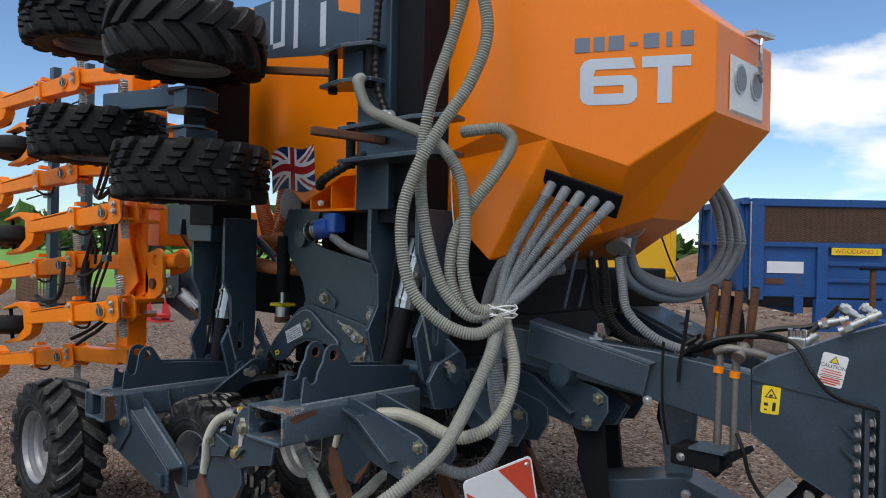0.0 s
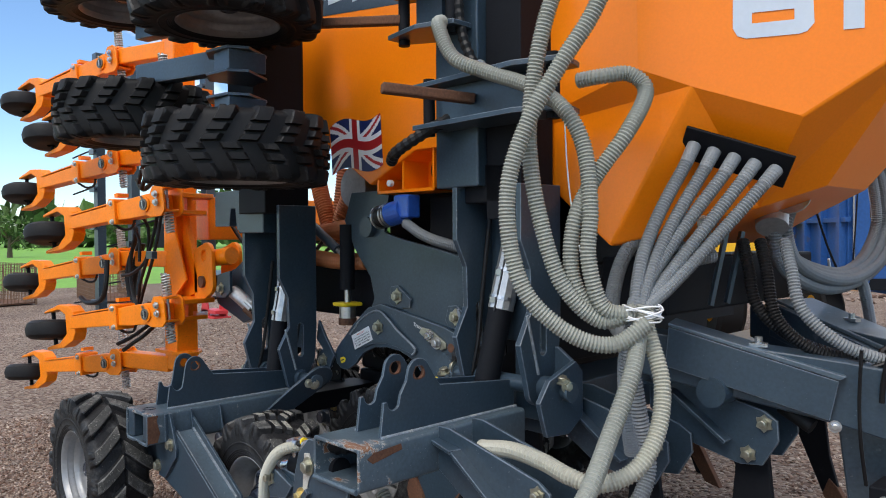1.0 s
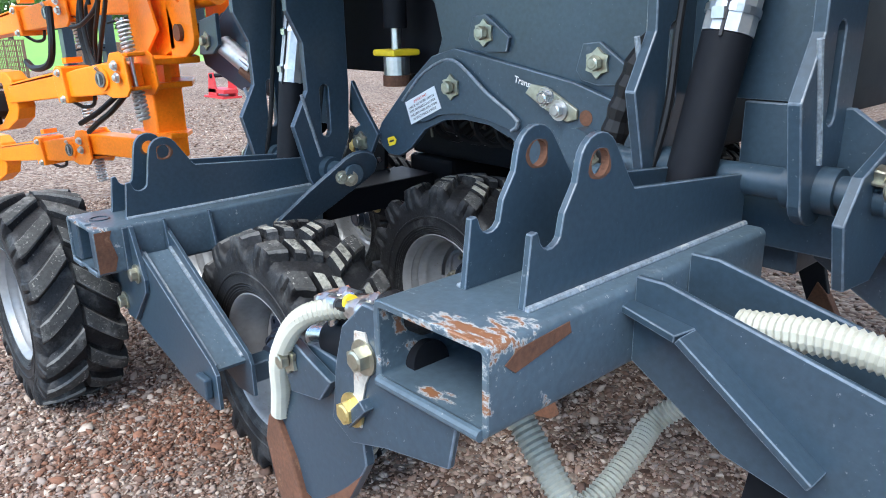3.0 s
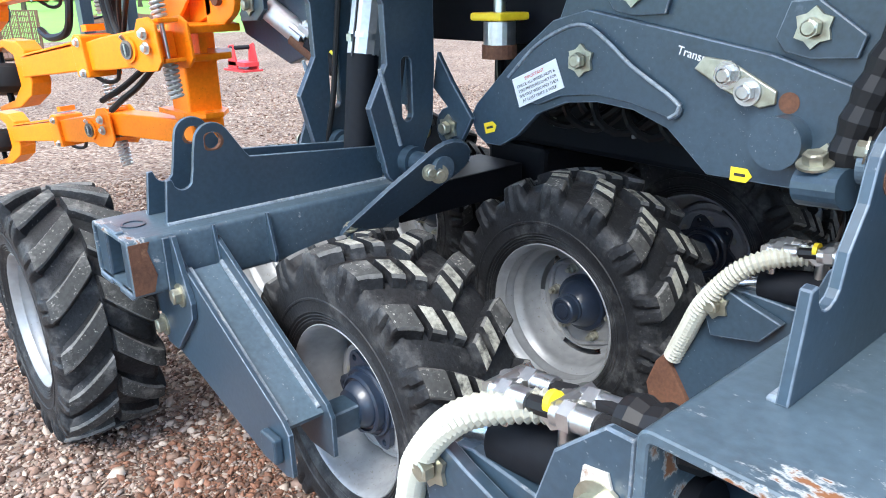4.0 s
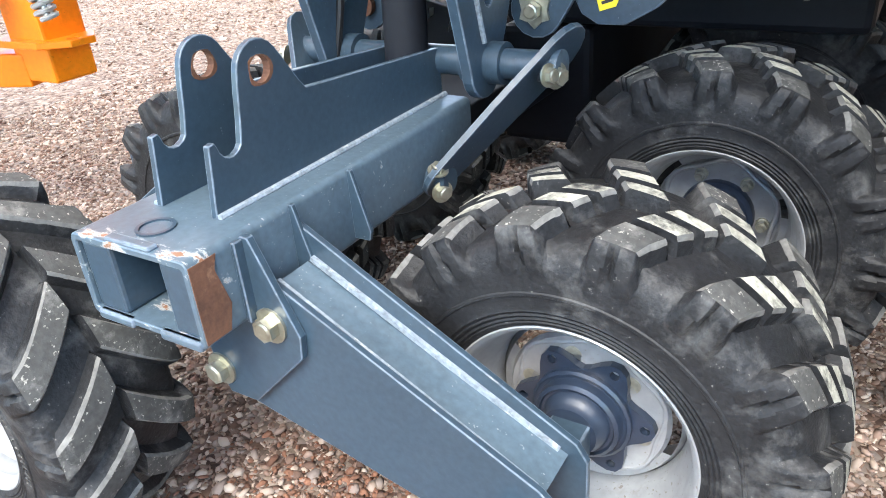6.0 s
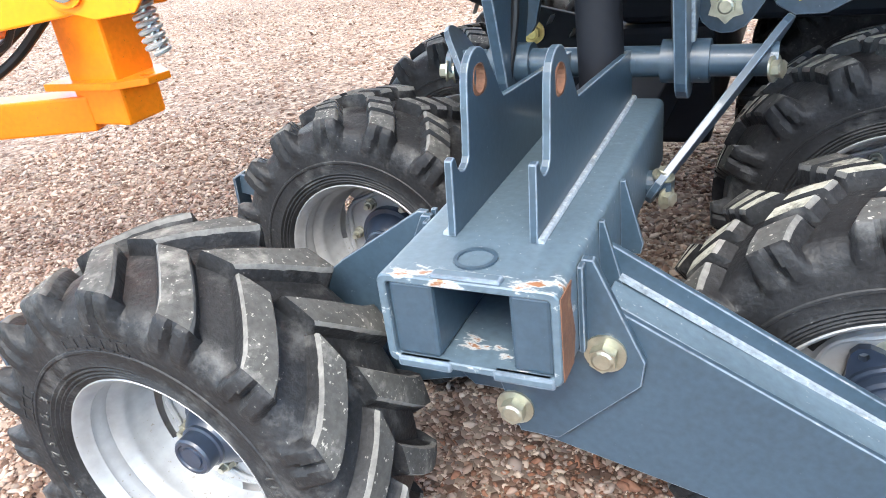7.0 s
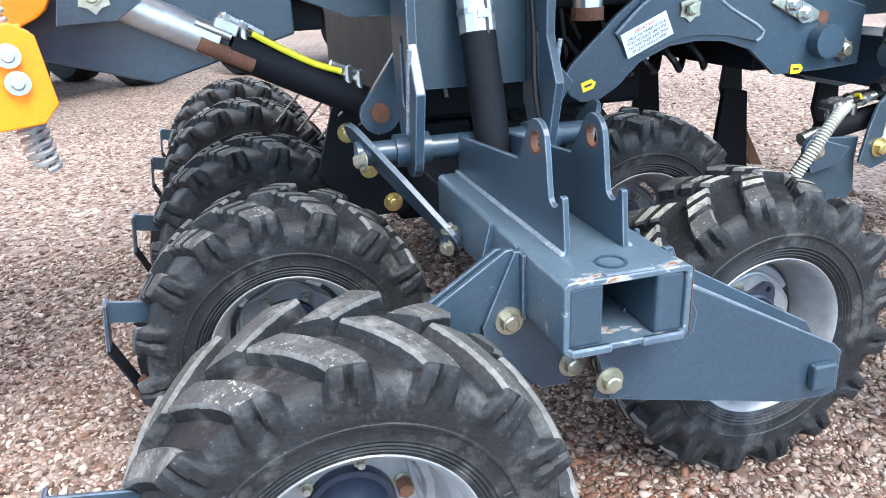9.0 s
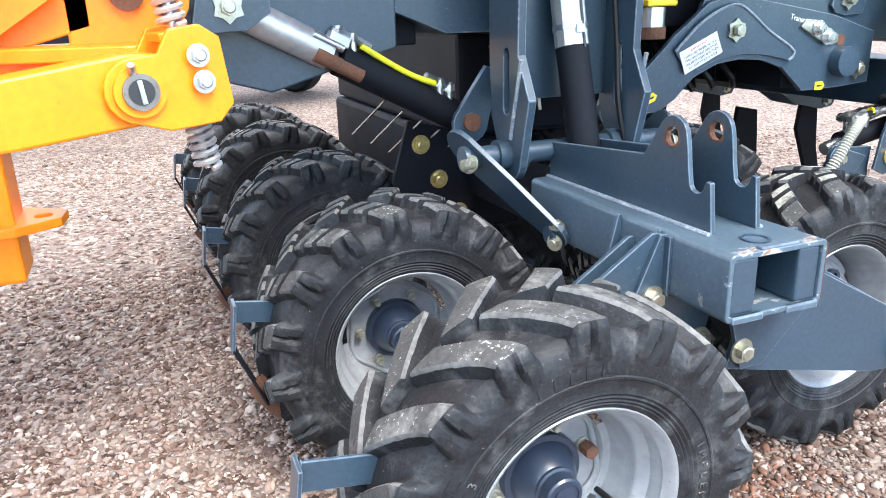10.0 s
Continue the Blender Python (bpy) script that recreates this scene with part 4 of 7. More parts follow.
mast(-0.205, 0.150, 0.655, 0.875, 0.76, 1.70, 0.808, "rear")
mast(1.465, 1.775, 0.615, 0.835, 0.95, 1.72, 1.003, "front")
pivot(-0.335, 0.300, 0.775, 0.812, (-0.205, 0.150), -0.045, -0.004)
pivot(1.36, 1.90, 0.735, 1.003, (1.465, 1.775), -0.02, 0.022)
for a, b in (((0.295, 0.80, 0.83), (0.135, 0.60, 0.63)), ((-0.325, 0.80, 0.83), (-0.165, 0.60, 0.63))):
    stay(a, b, 0.11, 0.014, (0.97 if a[0] > 0 else -0.97, 0.18, -0.1))
    s = 1 if a[0] > 0 else -1
    part("bolt", bolt((a[0] + s * 0.012, a[1] - 0.04, a[2] - 0.03), (s, -0.4, 0), 0.03), PASSIVATED, drill)
    part("bolt", bolt((b[0] + s * 0.005, b[1] - 0.02, b[2] + 0.02), (s * 0.3, -0.2, 1), 0.024), PASSIVATED, drill)
    part("bolt", bolt((b[0] + s * 0.01, b[1] - 0.02, b[2] - 0.022), (s * 0.9, -0.5, 0), 0.026), PASSIVATED, drill)
    part("stay_lug", rod((b[0] - s * 0.03, b[1], b[2] - 0.005), (b[0] + s * 0.02, b[1], b[2] - 0.005), 0.026), SLATE, drill)
ram((0.005, 0.70, 0.70), (-0.022, 0.765, 1.09), 0.045, 0.046, (-0.03, 0.85, 1.50))
ram((1.555, 0.66, 0.90), (1.585, 0.735, 1.265), 0.046, 0.048, (1.605, 0.82, 1.60))
# pivot side plates of the front beam
for x in (1.86,):
    part("pivot_plate", plate([(0.64, 0.86), (0.60, 0.98), (0.655, 1.05), (0.80, 1.10), (0.84, 1.06), (0.84, 0.90), (0.76, 0.85)], "x", x, 0.02), SLATE, drill, bevel=0.003)
    part("pivot_plate", plate([(1.60, 0.86), (1.86, 0.86), (1.86, 1.10), (1.80, 1.14), (1.60, 1.14)], "y", 0.80, 0.016), SLATE, drill, bevel=0.003)
    part("bolt", bolt((1.885, 0.715, 1.04), (0.2, -0.3, 1), 0.03), PASSIVATED, drill)

# ---- rear ram, lying slantwise between the chassis and the mast foot ----
ra, rb = Vector((-0.885, 0.93, 1.215)), Vector((-0.255, 1.02, 0.89))
rd = (rb - ra).normalized()
rr_body = part("fold_ram", rod(ra + rd * 0.30, rb, 0.045, sides=28), DARK, drill, "black hydraulic ram lying slantwise", smooth=True)
bm = bmesh.new()
rod_into(bm, ra + rd * 0.04, ra + rd * 0.27, 0.043, sides=28)
part("transport_stop", bm, GALV, rr_body, "galvanised stroke stop shells", smooth=True)
for k, off in ((0.22, 0.03),):
    part("stop_hinge", rod(ra + rd * k + Vector((0, -0.03, off)), ra + rd * (k + 0.09) + Vector((0, -0.03, off)), 0.012), ZINC, rr_body)
part("stop_shell", rod(ra + rd * 0.2 + Vector((0.02, -0.03, -0.028)), ra + rd * 0.34 + Vector((0.02, -0.03, -0.028)), 0.02, sides=16), RUST, rr_body, "brown primed stop lug", smooth=True)
part("stop_block", bar(ra + rd * 0.27 + Vector((0, -0.02, 0.05)), ra + rd * 0.33 + Vector((0, -0.02, 0.05)), 0.035, 0.03), GALV, rr_body, bevel=0.004)
for k in (0.30, 0.345, 0.64, 0.675):
    p = ra + rd * k + Vector((0, -0.02, 0.05))
    part("hose_fitting", rod(p - Vector((0, 0, 0.03)), p + Vector((0, 0, 0.035)), 0.011, sides=10), ZINC, rr_body, smooth=True)
    part("fitting_nut", rod(p + Vector((0, 0, 0.012)), p + Vector((0, 0, 0.03)), 0.017, sides=6), ZINC, rr_body)
    part("hose_end", rod(p + Vector((0, 0, 0.025)), p + rd * (0.055 if k < 0.5 else -0.05) + Vector((0, 0, 0.02)), 0.012, sides=8), ZINC, rr_body, smooth=True)
for dy in (-0.03, 0.0):
    pts = [ra + rd * 0.37 + Vector((0, dy, 0.062)), ra + rd * 0.45 + Vector((0, dy, 0.055)), ra + rd * 0.54 + Vector((0, dy, 0.052)), ra + rd * 0.62 + Vector((0, dy, 0.062))]
    part("yellow_hose", tube(pts, 0.008, 8), YELLOW_HOSE, rr_body)
part("eye_plate", plate([(-0.99, 1.155), (-0.96, 1.30), (-0.80, 1.33), (-0.80, 1.20), (-0.86, 1.16)], "y", 0.88, 0.02), SLATE, drill, bevel=0.003)
bm = bmesh.new()
star_bolt_into(bm, (-0.90, 0.879, 1.216), (0, -1, 0), 0.038)
part("star_bolt", bm, PASSIVATED, drill)
part("ram_lug", plate(arc(-0.25, 0.88, 0.055, 130, 360, 10) + [(-0.16, 1.02), (-0.20, 1.04)], "y", 0.93, 0.02), SLATE, drill, bevel=0.002)
part("rusty_pin", rod((-0.25, 0.945, 0.885), (-0.25, 0.915, 0.885), 0.026), RUST, drill)

# ---- chassis: side plates, long beam and arch plate ----
arch = [(0.335, 0.865), (0.30, 0.885), (0.275, 0.93), (0.30, 0.97), (0.44, 1.10), (0.56, 1.19), (0.66, 1.215), (0.72, 1.205), (1.10, 1.14), (1.30, 1.08), (1.30, 0.905), (1.16, 0.895), (0.99, 0.892), (0.945, 0.93), (0.89, 0.975), (0.80, 1.005), (0.70, 1.012), (0.61, 1.002), (0.52, 0.965), (0.45, 0.90), (0.39, 0.866)]
ap = part("arch_plate", plate(arch, "y", 0.905, 0.02), SLATE, drill, "slate blue arched chassis plate with bolts and stickers", bevel=0.003)
emb = [(0.43, 1.05), (0.52, 1.13), (0.61, 1.175), (0.67, 1.182), (0.73, 1.15), (0.80, 1.10), (0.90, 1.045)] + arc(0.905, 1.02, 0.022, 60, -80, 5) + [(0.80, 1.022), (0.70, 1.03), (0.60, 1.018), (0.53, 0.99), (0.47, 1.0)]
part("doubler_plate", plate(emb, "y", 0.893, 0.0115), SLATE, drill, bevel=0.003)
emb_path = [(0.43, 0.892, 1.05), (0.52, 0.892, 1.13), (0.61, 0.892, 1.175), (0.67, 0.892, 1.182), (0.73, 0.892, 1.15), (0.80, 0.892, 1.10), (0.90, 0.892, 1.045), (0.925, 0.892, 1.02), (0.90, 0.892, 1.0)]
part("weld_bead", tube(emb_path, 0.0045, 8, 0.02), WELD, drill)
side = [(0.34, 1.62), (0.40, 1.76), (0.70, 1.76), (0.66, 1.56), (0.75, 1.535), (1.34, 1.42), (1.42, 1.40), (1.42, 1.05), (0.5, 1.05), (0.58, 1.24), (0.55, 1.34), (0.42, 1.48)]
part("side_plate", plate(side, "y", 0.93, 0.02), SLATE, drill, "broad slate blue chassis side plate", bevel=0.003)
# solid black filler, added to keep sky light out from under the machine
part("chassis_shade_block", box((0.62, 0.955, 1.06), (1.42, 3.0, 1.40)), DARK, drill)
for x, z, w in ((0.776, 1.258, 0.05), (1.165, 1.19, 0.05)):
    part("doubler_plate", plate([(x - 0.07, z - 0.02), (x - 0.05, z + 0.045), (x, z + 0.05), (x + 0.09, z - 0.01), (x + 0.08, z - 0.05), (x, z - 0.055), (x - 0.05, z - 0.045)], "y", 0.916, 0.0135), SLATE, drill, bevel=0.003)
for x, y, z in ((0.776, 0.915, 1.258), (1.165, 0.915, 1.19), (0.662, 0.892, 1.105), (1.225, 0.90, 0.955), (0.209, 0.885, 0.895)):
    bm = bmesh.new()
    star_bolt_into(bm, (x, y, z), (0, -1, 0), 0.036)
    part("star_bolt", bm, PASSIVATED, drill)
part("pivot_boss", rod((1.145, 0.86, 0.985), (1.145, 0.904, 0.985), 0.05, sides=28), SLATE, drill, smooth=True)
part("pivot_boss", rod((0.55, 0.90, 1.585), (0.55, 0.93, 1.585), 0.05, sides=28), SLATE, drill, smooth=True)
part("link_eye", plate(arc(0.21, 0.895, 0.058, 100, 330, 10) + [(0.30, 0.93), (0.22, 1.02), (0.16, 1.10), (0.14, 1.0)], "y", 0.886, 0.016), SLATE, drill, bevel=0.003)
cl = part("latch_plate", plate([(0.945, 1.105), (0.965, 1.13), (1.02, 1.125), (1.12, 1.075), (1.12, 1.05), (1.09, 1.04), (1.02, 1.065)], "y", 0.895, 0.01), PASSIVATED, drill, "zinc latch plate with a pin", bevel=0.003)
for x, z in ((1.02, 1.098), (1.065, 1.07)):
    part("bolt", bolt((x, 0.894, z), (0, -1, 0), 0.032), ZINC, cl)
part("worn_hole", rod((1.143, 0.904, 1.055), (1.143, 0.9035, 1.055), 0.02), RUST, drill)
part("chassis_beam", plate([(-1.6, 1.30), (-1.02, 1.285), (-0.94, 1.33), (-0.80, 1.36), (-0.3, 1.42), (-0.12, 1.42), (-0.12, 1.13), (-0.30, 1.13), (-0.56, 1.235), (-0.70, 1.26), (-0.86, 1.25), (-1.02, 1.27), (-1.6, 1.28)], "y", 0.975, 0.25), SLATE, drill, "long slate blue chassis beam", bevel=0.004)
# lower beam and slab beside it: shadow put in as black colour
part("chassis_beam", box((-1.0, 1.06, 1.10), (-0.36, 1.30, 1.26)), DARK, drill, "lower chassis beam, blackened to show it in shadow", bevel=0.006)
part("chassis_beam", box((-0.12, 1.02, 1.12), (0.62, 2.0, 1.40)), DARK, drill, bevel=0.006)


# ---- front legs on the wing beam ----
def leg_head(x0, y0, s, zt):
    """A pair of cheek plates with star bolts that holds a cultivator leg; s is 1 towards the front, -1 towards the rear."""
    cheeks = None
    for k, y in enumerate((y0, y0 + 0.155)):
        prof = [(x0, zt), (x0 + s * 0.05, zt), (x0 + s * 0.41, zt - 0.085), (x0 + s * 0.452, zt - 0.112), (x0 + s * 0.457, zt - 0.175), (x0 + s * 0.405, zt - 0.262), (x0 + s * 0.33, zt - 0.272), (x0 + s * 0.16, zt - 0.235), (x0, zt - 0.14)]
        ob = part("leg_cheek", plate(prof, "y", y, 0.012), SLATE, drill if k == 0 else cheeks, "slate blue cheek plate of a cultivator leg" if k == 0 else "", bevel=0.003)
        cheeks = cheeks or ob
    for x, z in ((x0 + s * 0.412, zt - 0.124), (x0 + s * 0.36, zt - 0.232)):
        bm = bmesh.new()
        star_bolt_into(bm, (x, y0 - 0.001, z), (0, -1, 0), 0.028)
        part("star_bolt", bm, PASSIVATED, cheeks)
    rib = [(x0 - s * 0.005, y0 - 0.004, zt - 0.045), (x0 + s * 0.10, y0 - 0.02, zt - 0.06), (x0 + s * 0.30, y0 - 0.02, zt - 0.20)]
    bm = bmesh.new()
    bar_into(bm, rib[0], rib[1], 0.05, 0.012)
    bar_into(bm, rib[1], rib[2], 0.05, 0.012)
    part("gusset", bm, SLATE, cheeks, bevel=0.002)
    return cheeks


def tine(parent, x, y, z, s=1, length=0.6, worn=True):
    """A curved cultivator leg with a rusty point and a side wing."""
    sweep = [(x, z), (x + s * 0.10, z - 0.02), (x + s * 0.13, z - length * 0.45), (x + s * 0.20, z - length * 0.85), (x + s * 0.26, z - length), (x + s * 0.16, z - length * 0.97), (x + s * 0.06, z - length * 0.6), (x - s * 0.02, z - length * 0.3)]
    t = part("tine", plate(sweep, "y", y, 0.025), DARK, parent, "dark worn cultivator tine", bevel=0.004)
    tip = [(x + s * 0.13, z - length * 0.62), (x + s * 0.17, z - length * 0.68), (x + s * 0.31, z - length * 1.06), (x + s * 0.22, z - length * 1.03), (x + s * 0.10, z - length * 0.75)]
    part("point", plate(tip, "y", y - 0.008, 0.041), RUST, t, "brown rusted wear point", bevel=0.004)
    return t


# towards the front: two heads, and further ones on the centre section
h1 = leg_head(1.7005, 0.305, 1, 0.93)
tine(h1, 1.98, 0.37, 0.70, -1, 0.55)
h2 = leg_head(1.735, 0.88, 1, 0.97)
tine(h2, 2.02, 0.93, 0.76, 1, 0.62)
h3 = leg_head(2.02, 1.05, 1, 1.06)
tine(h3, 2.32, 1.10, 0.85, 1, 0.72)
for y in (1.75, 2.45):
    hk = leg_head(1.74, y, 1, 0.93)
    tine(hk, 2.0, y + 0.05, 0.74, 1, 0.62)
for x, y in ((1.15, 1.35), (1.2, 2.05), (1.15, 2.75)):
    tine(drill, x, y, 0.78, 1, 0.66)
part("cross_beam", box((1.48, 0.84, 0.80), (1.72, 3.2, 0.97)), SLATE, drill, "slate blue cross beam under the chassis", bevel=0.005)
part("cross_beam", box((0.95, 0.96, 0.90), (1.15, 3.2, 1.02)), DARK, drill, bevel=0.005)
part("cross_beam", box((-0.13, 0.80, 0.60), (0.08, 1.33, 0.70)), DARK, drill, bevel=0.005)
# black filler blocks: block sky light and carry the underside's shade as colour
part("frame_beam", box((-0.12, 1.36, 0.42), (0.15, 3.0, 0.755)), DARK, drill, "solid black block for the shaded frame between the wheel rows", bevel=0.02)
belly = part("belly_shade_block", box((-0.10, 1.36, 0.76), (0.80, 3.0, 1.12)), DARK, drill, "solid black block for the shaded frame and gear under the chassis", bevel=0.02)
for k in range(5):
    part("belly_strap", bar((0.02 + 0.15 * k, 1.34, 1.1), (0.06 + 0.15 * k, 1.34, 0.84), 0.012, 0.006, (0, 1, 0)), ZINC if k % 2 else STEEL, belly)
    part("belly_hose", tube([(0.0 + 0.16 * k, 1.30, 1.08), (0.05 + 0.16 * k, 1.26, 0.96), (0.12 + 0.16 * k, 1.25, 0.90), (0.2 + 0.16 * k, 1.32, 0.98)], 0.016, 8), CABLE, belly, smooth=True)
# towards the rear: heads with their legs, a small ram and a seed hose
def rear_leg(shift):
    ch = [(1.4615, 0.90), (1.43, 0.90), (1.37, 0.845), (1.345, 0.77), (1.325, 0.66), (1.38, 0.635), (1.47, 0.665), (1.62, 0.70), (1.64, 0.787), (1.4615, 0.787)]
    lh = part("leg_cheek", plate(ch, "y", -0.018, 0.012), SLATE, drill, "slate blue cheek plate of a cultivator leg", bevel=0.003)
    for x, z in ((1.432, 0.812), (1.392, 0.704)):
        bm = bmesh.new()
        bolt_into(bm, (x, -0.019, z), (0, -1, 0), 0.035)
        part("bolt", bm, PASSIVATED if z > 0.75 else GOLD, lh)
    part("lock_strip", plate([(1.410, 0.850), (1.438, 0.855), (1.455, 0.805), (1.432, 0.765), (1.420, 0.725), (1.415, 0.680), (1.382, 0.675), (1.372, 0.705), (1.400, 0.740), (1.404, 0.805)], "y", -0.0215, 0.003), BARE, lh, "pale scraped lock strip")
    part("stub", bar((1.44, -0.026, 0.735), (1.39, -0.026, 0.685), 0.02, 0.02, (0, 1, 0)), SLATE, lh, bevel=0.002)
    leg = [(1.35, 0.735), (1.21, 0.745), (1.175, 0.735), (1.10, 0.62), (1.04, 0.54), (1.03, 0.45), (1.10, 0.40), (1.22, 0.38), (1.30, 0.46), (1.36, 0.56), (1.345, 0.66)]
    lg = part("leg", plate(leg, "y", 0.022, 0.02), SLATE, lh, "slate blue leg blade", bevel=0.003)
    part("point", plate([(1.035, 0.53), (1.055, 0.555), (1.12, 0.46), (1.155, 0.36), (1.20, 0.28), (1.12, 0.26), (1.045, 0.36), (1.015, 0.47)], "y", 0.008, 0.04), RUST, lg, "brown rusted wear point", bevel=0.004)
    part("rust_patch", plate([(1.23, 0.382), (1.30, 0.462), (1.345, 0.535), (1.30, 0.49), (1.26, 0.455), (1.215, 0.42)], "y", 0.0212, 0.0006), RUST, lg)
    part("eye_plate", plate(arc(1.165, 0.715, 0.04, 60, 240, 8) + [(1.16, 0.64), (1.26, 0.66), (1.30, 0.71), (1.22, 0.735)], "y", -0.002, 0.02), SLATE, lg, bevel=0.003)
    bm = bmesh.new()
    star_bolt_into(bm, (1.165, -0.003, 0.712), (0, -1, 0), 0.030)
    part("star_bolt", bm, PASSIVATED, lg)
    bm = bmesh.new()
    rod_into(bm, (1.16, 0.06, 0.735), (1.23, 0.06, 0.755), 0.022)
    sr = part("trip_ram", rod((1.23, 0.06, 0.755), (1.50, 0.06, 0.80), 0.036, sides=24), DARK, lh, "short black hydraulic ram", smooth=True)
    part("rod", bm, ZINC, sr, smooth=True)
    for k, (x, z) in enumerate(((1.245, 0.838), (1.335, 0.85))):
        part("hose_fitting", rod((x, 0.05, z - 0.05), (x, 0.05, z + 0.015), 0.012, sides=10), ZINC, sr, "bright zinc hydraulic fitting", smooth=True)
        part("fitting_nut", rod((x, 0.02, z), (x, 0.085, z), 0.017, sides=6), ZINC, sr)
        for dy in (0.028, 0.068):
            part("hose_fitting", rod((x, dy, z + 0.002), (x + 0.055, dy, z + 0.01), 0.0145, sides=14), ZINC, sr, smooth=True)
            part("fitting_nut", rod((x + 0.012, dy, z + 0.004), (x + 0.028, dy, z + 0.006), 0.018, sides=6), ZINC, sr)
            part("pressure_hose", tube([(x + 0.055, dy, z + 0.01), (x + 0.1, dy, z + 0.018), (1.47, 0.045, 0.872)], 0.011, 8), CABLE, sr, smooth=True)
    part("tape", rod((1.325, 0.03, 0.8595), (1.333, 0.03, 0.8604), 0.0142), YELLOW, sr)
    part("cable_wrap", tube([(1.41, 0.045, 0.870), (1.47, 0.05, 0.875), (1.53, 0.11, 0.875), (1.60, 0.2, 0.86)], 0.03, 14, ribs=0.0025, rib_step=0.03), CABLE, lh, "black spiral hose wrap")
    part("seed_hose", tube([(1.44, 0.12, 0.83), (1.34, 0.06, 0.845), (1.23, 0.0, 0.815), (1.15, -0.01, 0.72), (1.10, 0.01, 0.62), (1.07, 0.02, 0.55)], 0.0185, 12, ribs=0.0022, rib_step=0.010), HOSE_PALE, lh, "pale ribbed seed hose")
    lh.location = shift
    return lh


rear_leg((-0.004, 0.012, -0.006))
rear_leg((-0.07, 0.81, -0.05))

# ---- tank ----
T = {"crease_top": (2.097, 0.824, 2.98), "crease": (2.109, 0.829, 2.084), "n": (2.263, 0.903, 2.013), "r": (2.553, 1.041, 1.899), "c": (2.85, 1.183, 2.11), "c_top": (2.848, 1.182, 2.468), "hip": (2.60, 1.065, 2.68), "hip_top": (2.30, 0.92, 2.95),
     "f_top": (2.85, 1.83, 2.49), "f": (2.85, 1.83, 2.14), "nose": (2.53, 1.30, 1.70), "nose2": (2.35, 1.20, 1.63), "q": (1.98, 0.86, 1.50), "q_in": (2.05, 1.25, 1.50), "back_f": (2.85, 2.62, 2.11), "back_f_top": (2.85, 2.62, 2.48),
     "a": (-0.21, 0.83, 2.62), "b": (-0.14, 0.83, 2.36), "d": (0.12, 0.83, 2.12), "e": (0.68, 0.83, 1.78), "g": (1.00, 0.83, 1.915), "h": (1.50, 0.83, 1.915), "top_rear": (-0.25, 0.83, 2.98)}


def tank():
    bm = bmesh.new()
    V = {k: bm.verts.new(p) for k, p in T.items()}
    mirror = {k: bm.verts.new((p[0], 2.98 - p[1], p[2])) for k, p in T.items()}

    def face(*names):
        bm.faces.new([V[n] for n in names])
        bm.faces.new([mirror[n] for n in reversed(names)])
    face("top_rear", "a", "b", "d", "e", "g", "h", "crease", "crease_top")
    face("crease_top", "crease", "n", "r", "c", "c_top", "hip", "hip_top")
    face("h", "q", "n", "crease")
    face("q", "nose2", "n")
    face("n", "nose2", "r")
    face("r", "nose2", "nose", "c")
    for loop in (("c", "c_top"), ("c_top", "hip"), ("hip", "hip_top"), ("nose", "c"), ("nose2", "nose"), ("q", "nose2"), ("hip_top", "crease_top"), ("crease_top", "top_rear"), ("top_rear", "a"), ("a", "b"), ("b", "d"), ("d", "e"), ("e", "g"), ("g", "h"), ("h", "q")):
        bm.faces.new((V[loop[0]], V[loop[1]], mirror[loop[1]], mirror[loop[0]]))
    bmesh.ops.remove_doubles(bm, verts=[v for v in bm.verts if not v.link_faces], dist=0)
    bmesh.ops.delete(bm, geom=[v for v in bm.verts if not v.link_faces], context="VERTS")
    bmesh.ops.recalc_face_normals(bm, faces=bm.faces)
    return part("tank", bm, ORANGE, drill, "glossy orange folded-steel seed and fertiliser tank", bevel=0.008)


tk = tank()
p6 = Vector((2.109, 0.829, 0))
d6 = (Vector((2.85, 1.183, 0)) - p6).normalized()
n6 = Vector((d6.y, -d6.x, 0))


def on6(x, z, lift=0.002):
    p = p6 + d6 * ((x - 2.109) / d6.x) + n6 * lift
    return Vector((p.x, p.y, z))


def flat6(name, outline, label="", holes=()):
    m6 = facing(on6(2.37, 2.15), d6, (0, 0, 1))
    return part(name, plate(outline, "z", 0, 0.001, holes, m6), SILVER_INK, tk, label)


six_k = 1 / d6.x
six_out = [(u * six_k, v) for u, v in [(0.0, 0.035), (0.0, 0.155), (0.012, 0.178), (0.035, 0.19), (0.185, 0.19), (0.20, 0.145), (0.055, 0.145), (0.048, 0.118), (0.185, 0.118), (0.205, 0.1), (0.208, 0.03), (0.19, 0.006), (0.17, 0.0), (0.035, 0.0), (0.012, 0.01)]]
six_eye = [(u * six_k, v) for u, v in [(0.05, 0.045), (0.05, 0.078), (0.158, 0.078), (0.158, 0.045)]]
flat6("numeral", six_out, "large silver figure six on the tank side", [six_eye])
flat6("numeral", [(u * six_k, v) for u, v in [(0.222, 0.145), (0.222, 0.19), (0.392, 0.19), (0.392, 0.145), (0.328, 0.145), (0.328, 0.0), (0.278, 0.0), (0.278, 0.145)]], "large silver capital letter T")
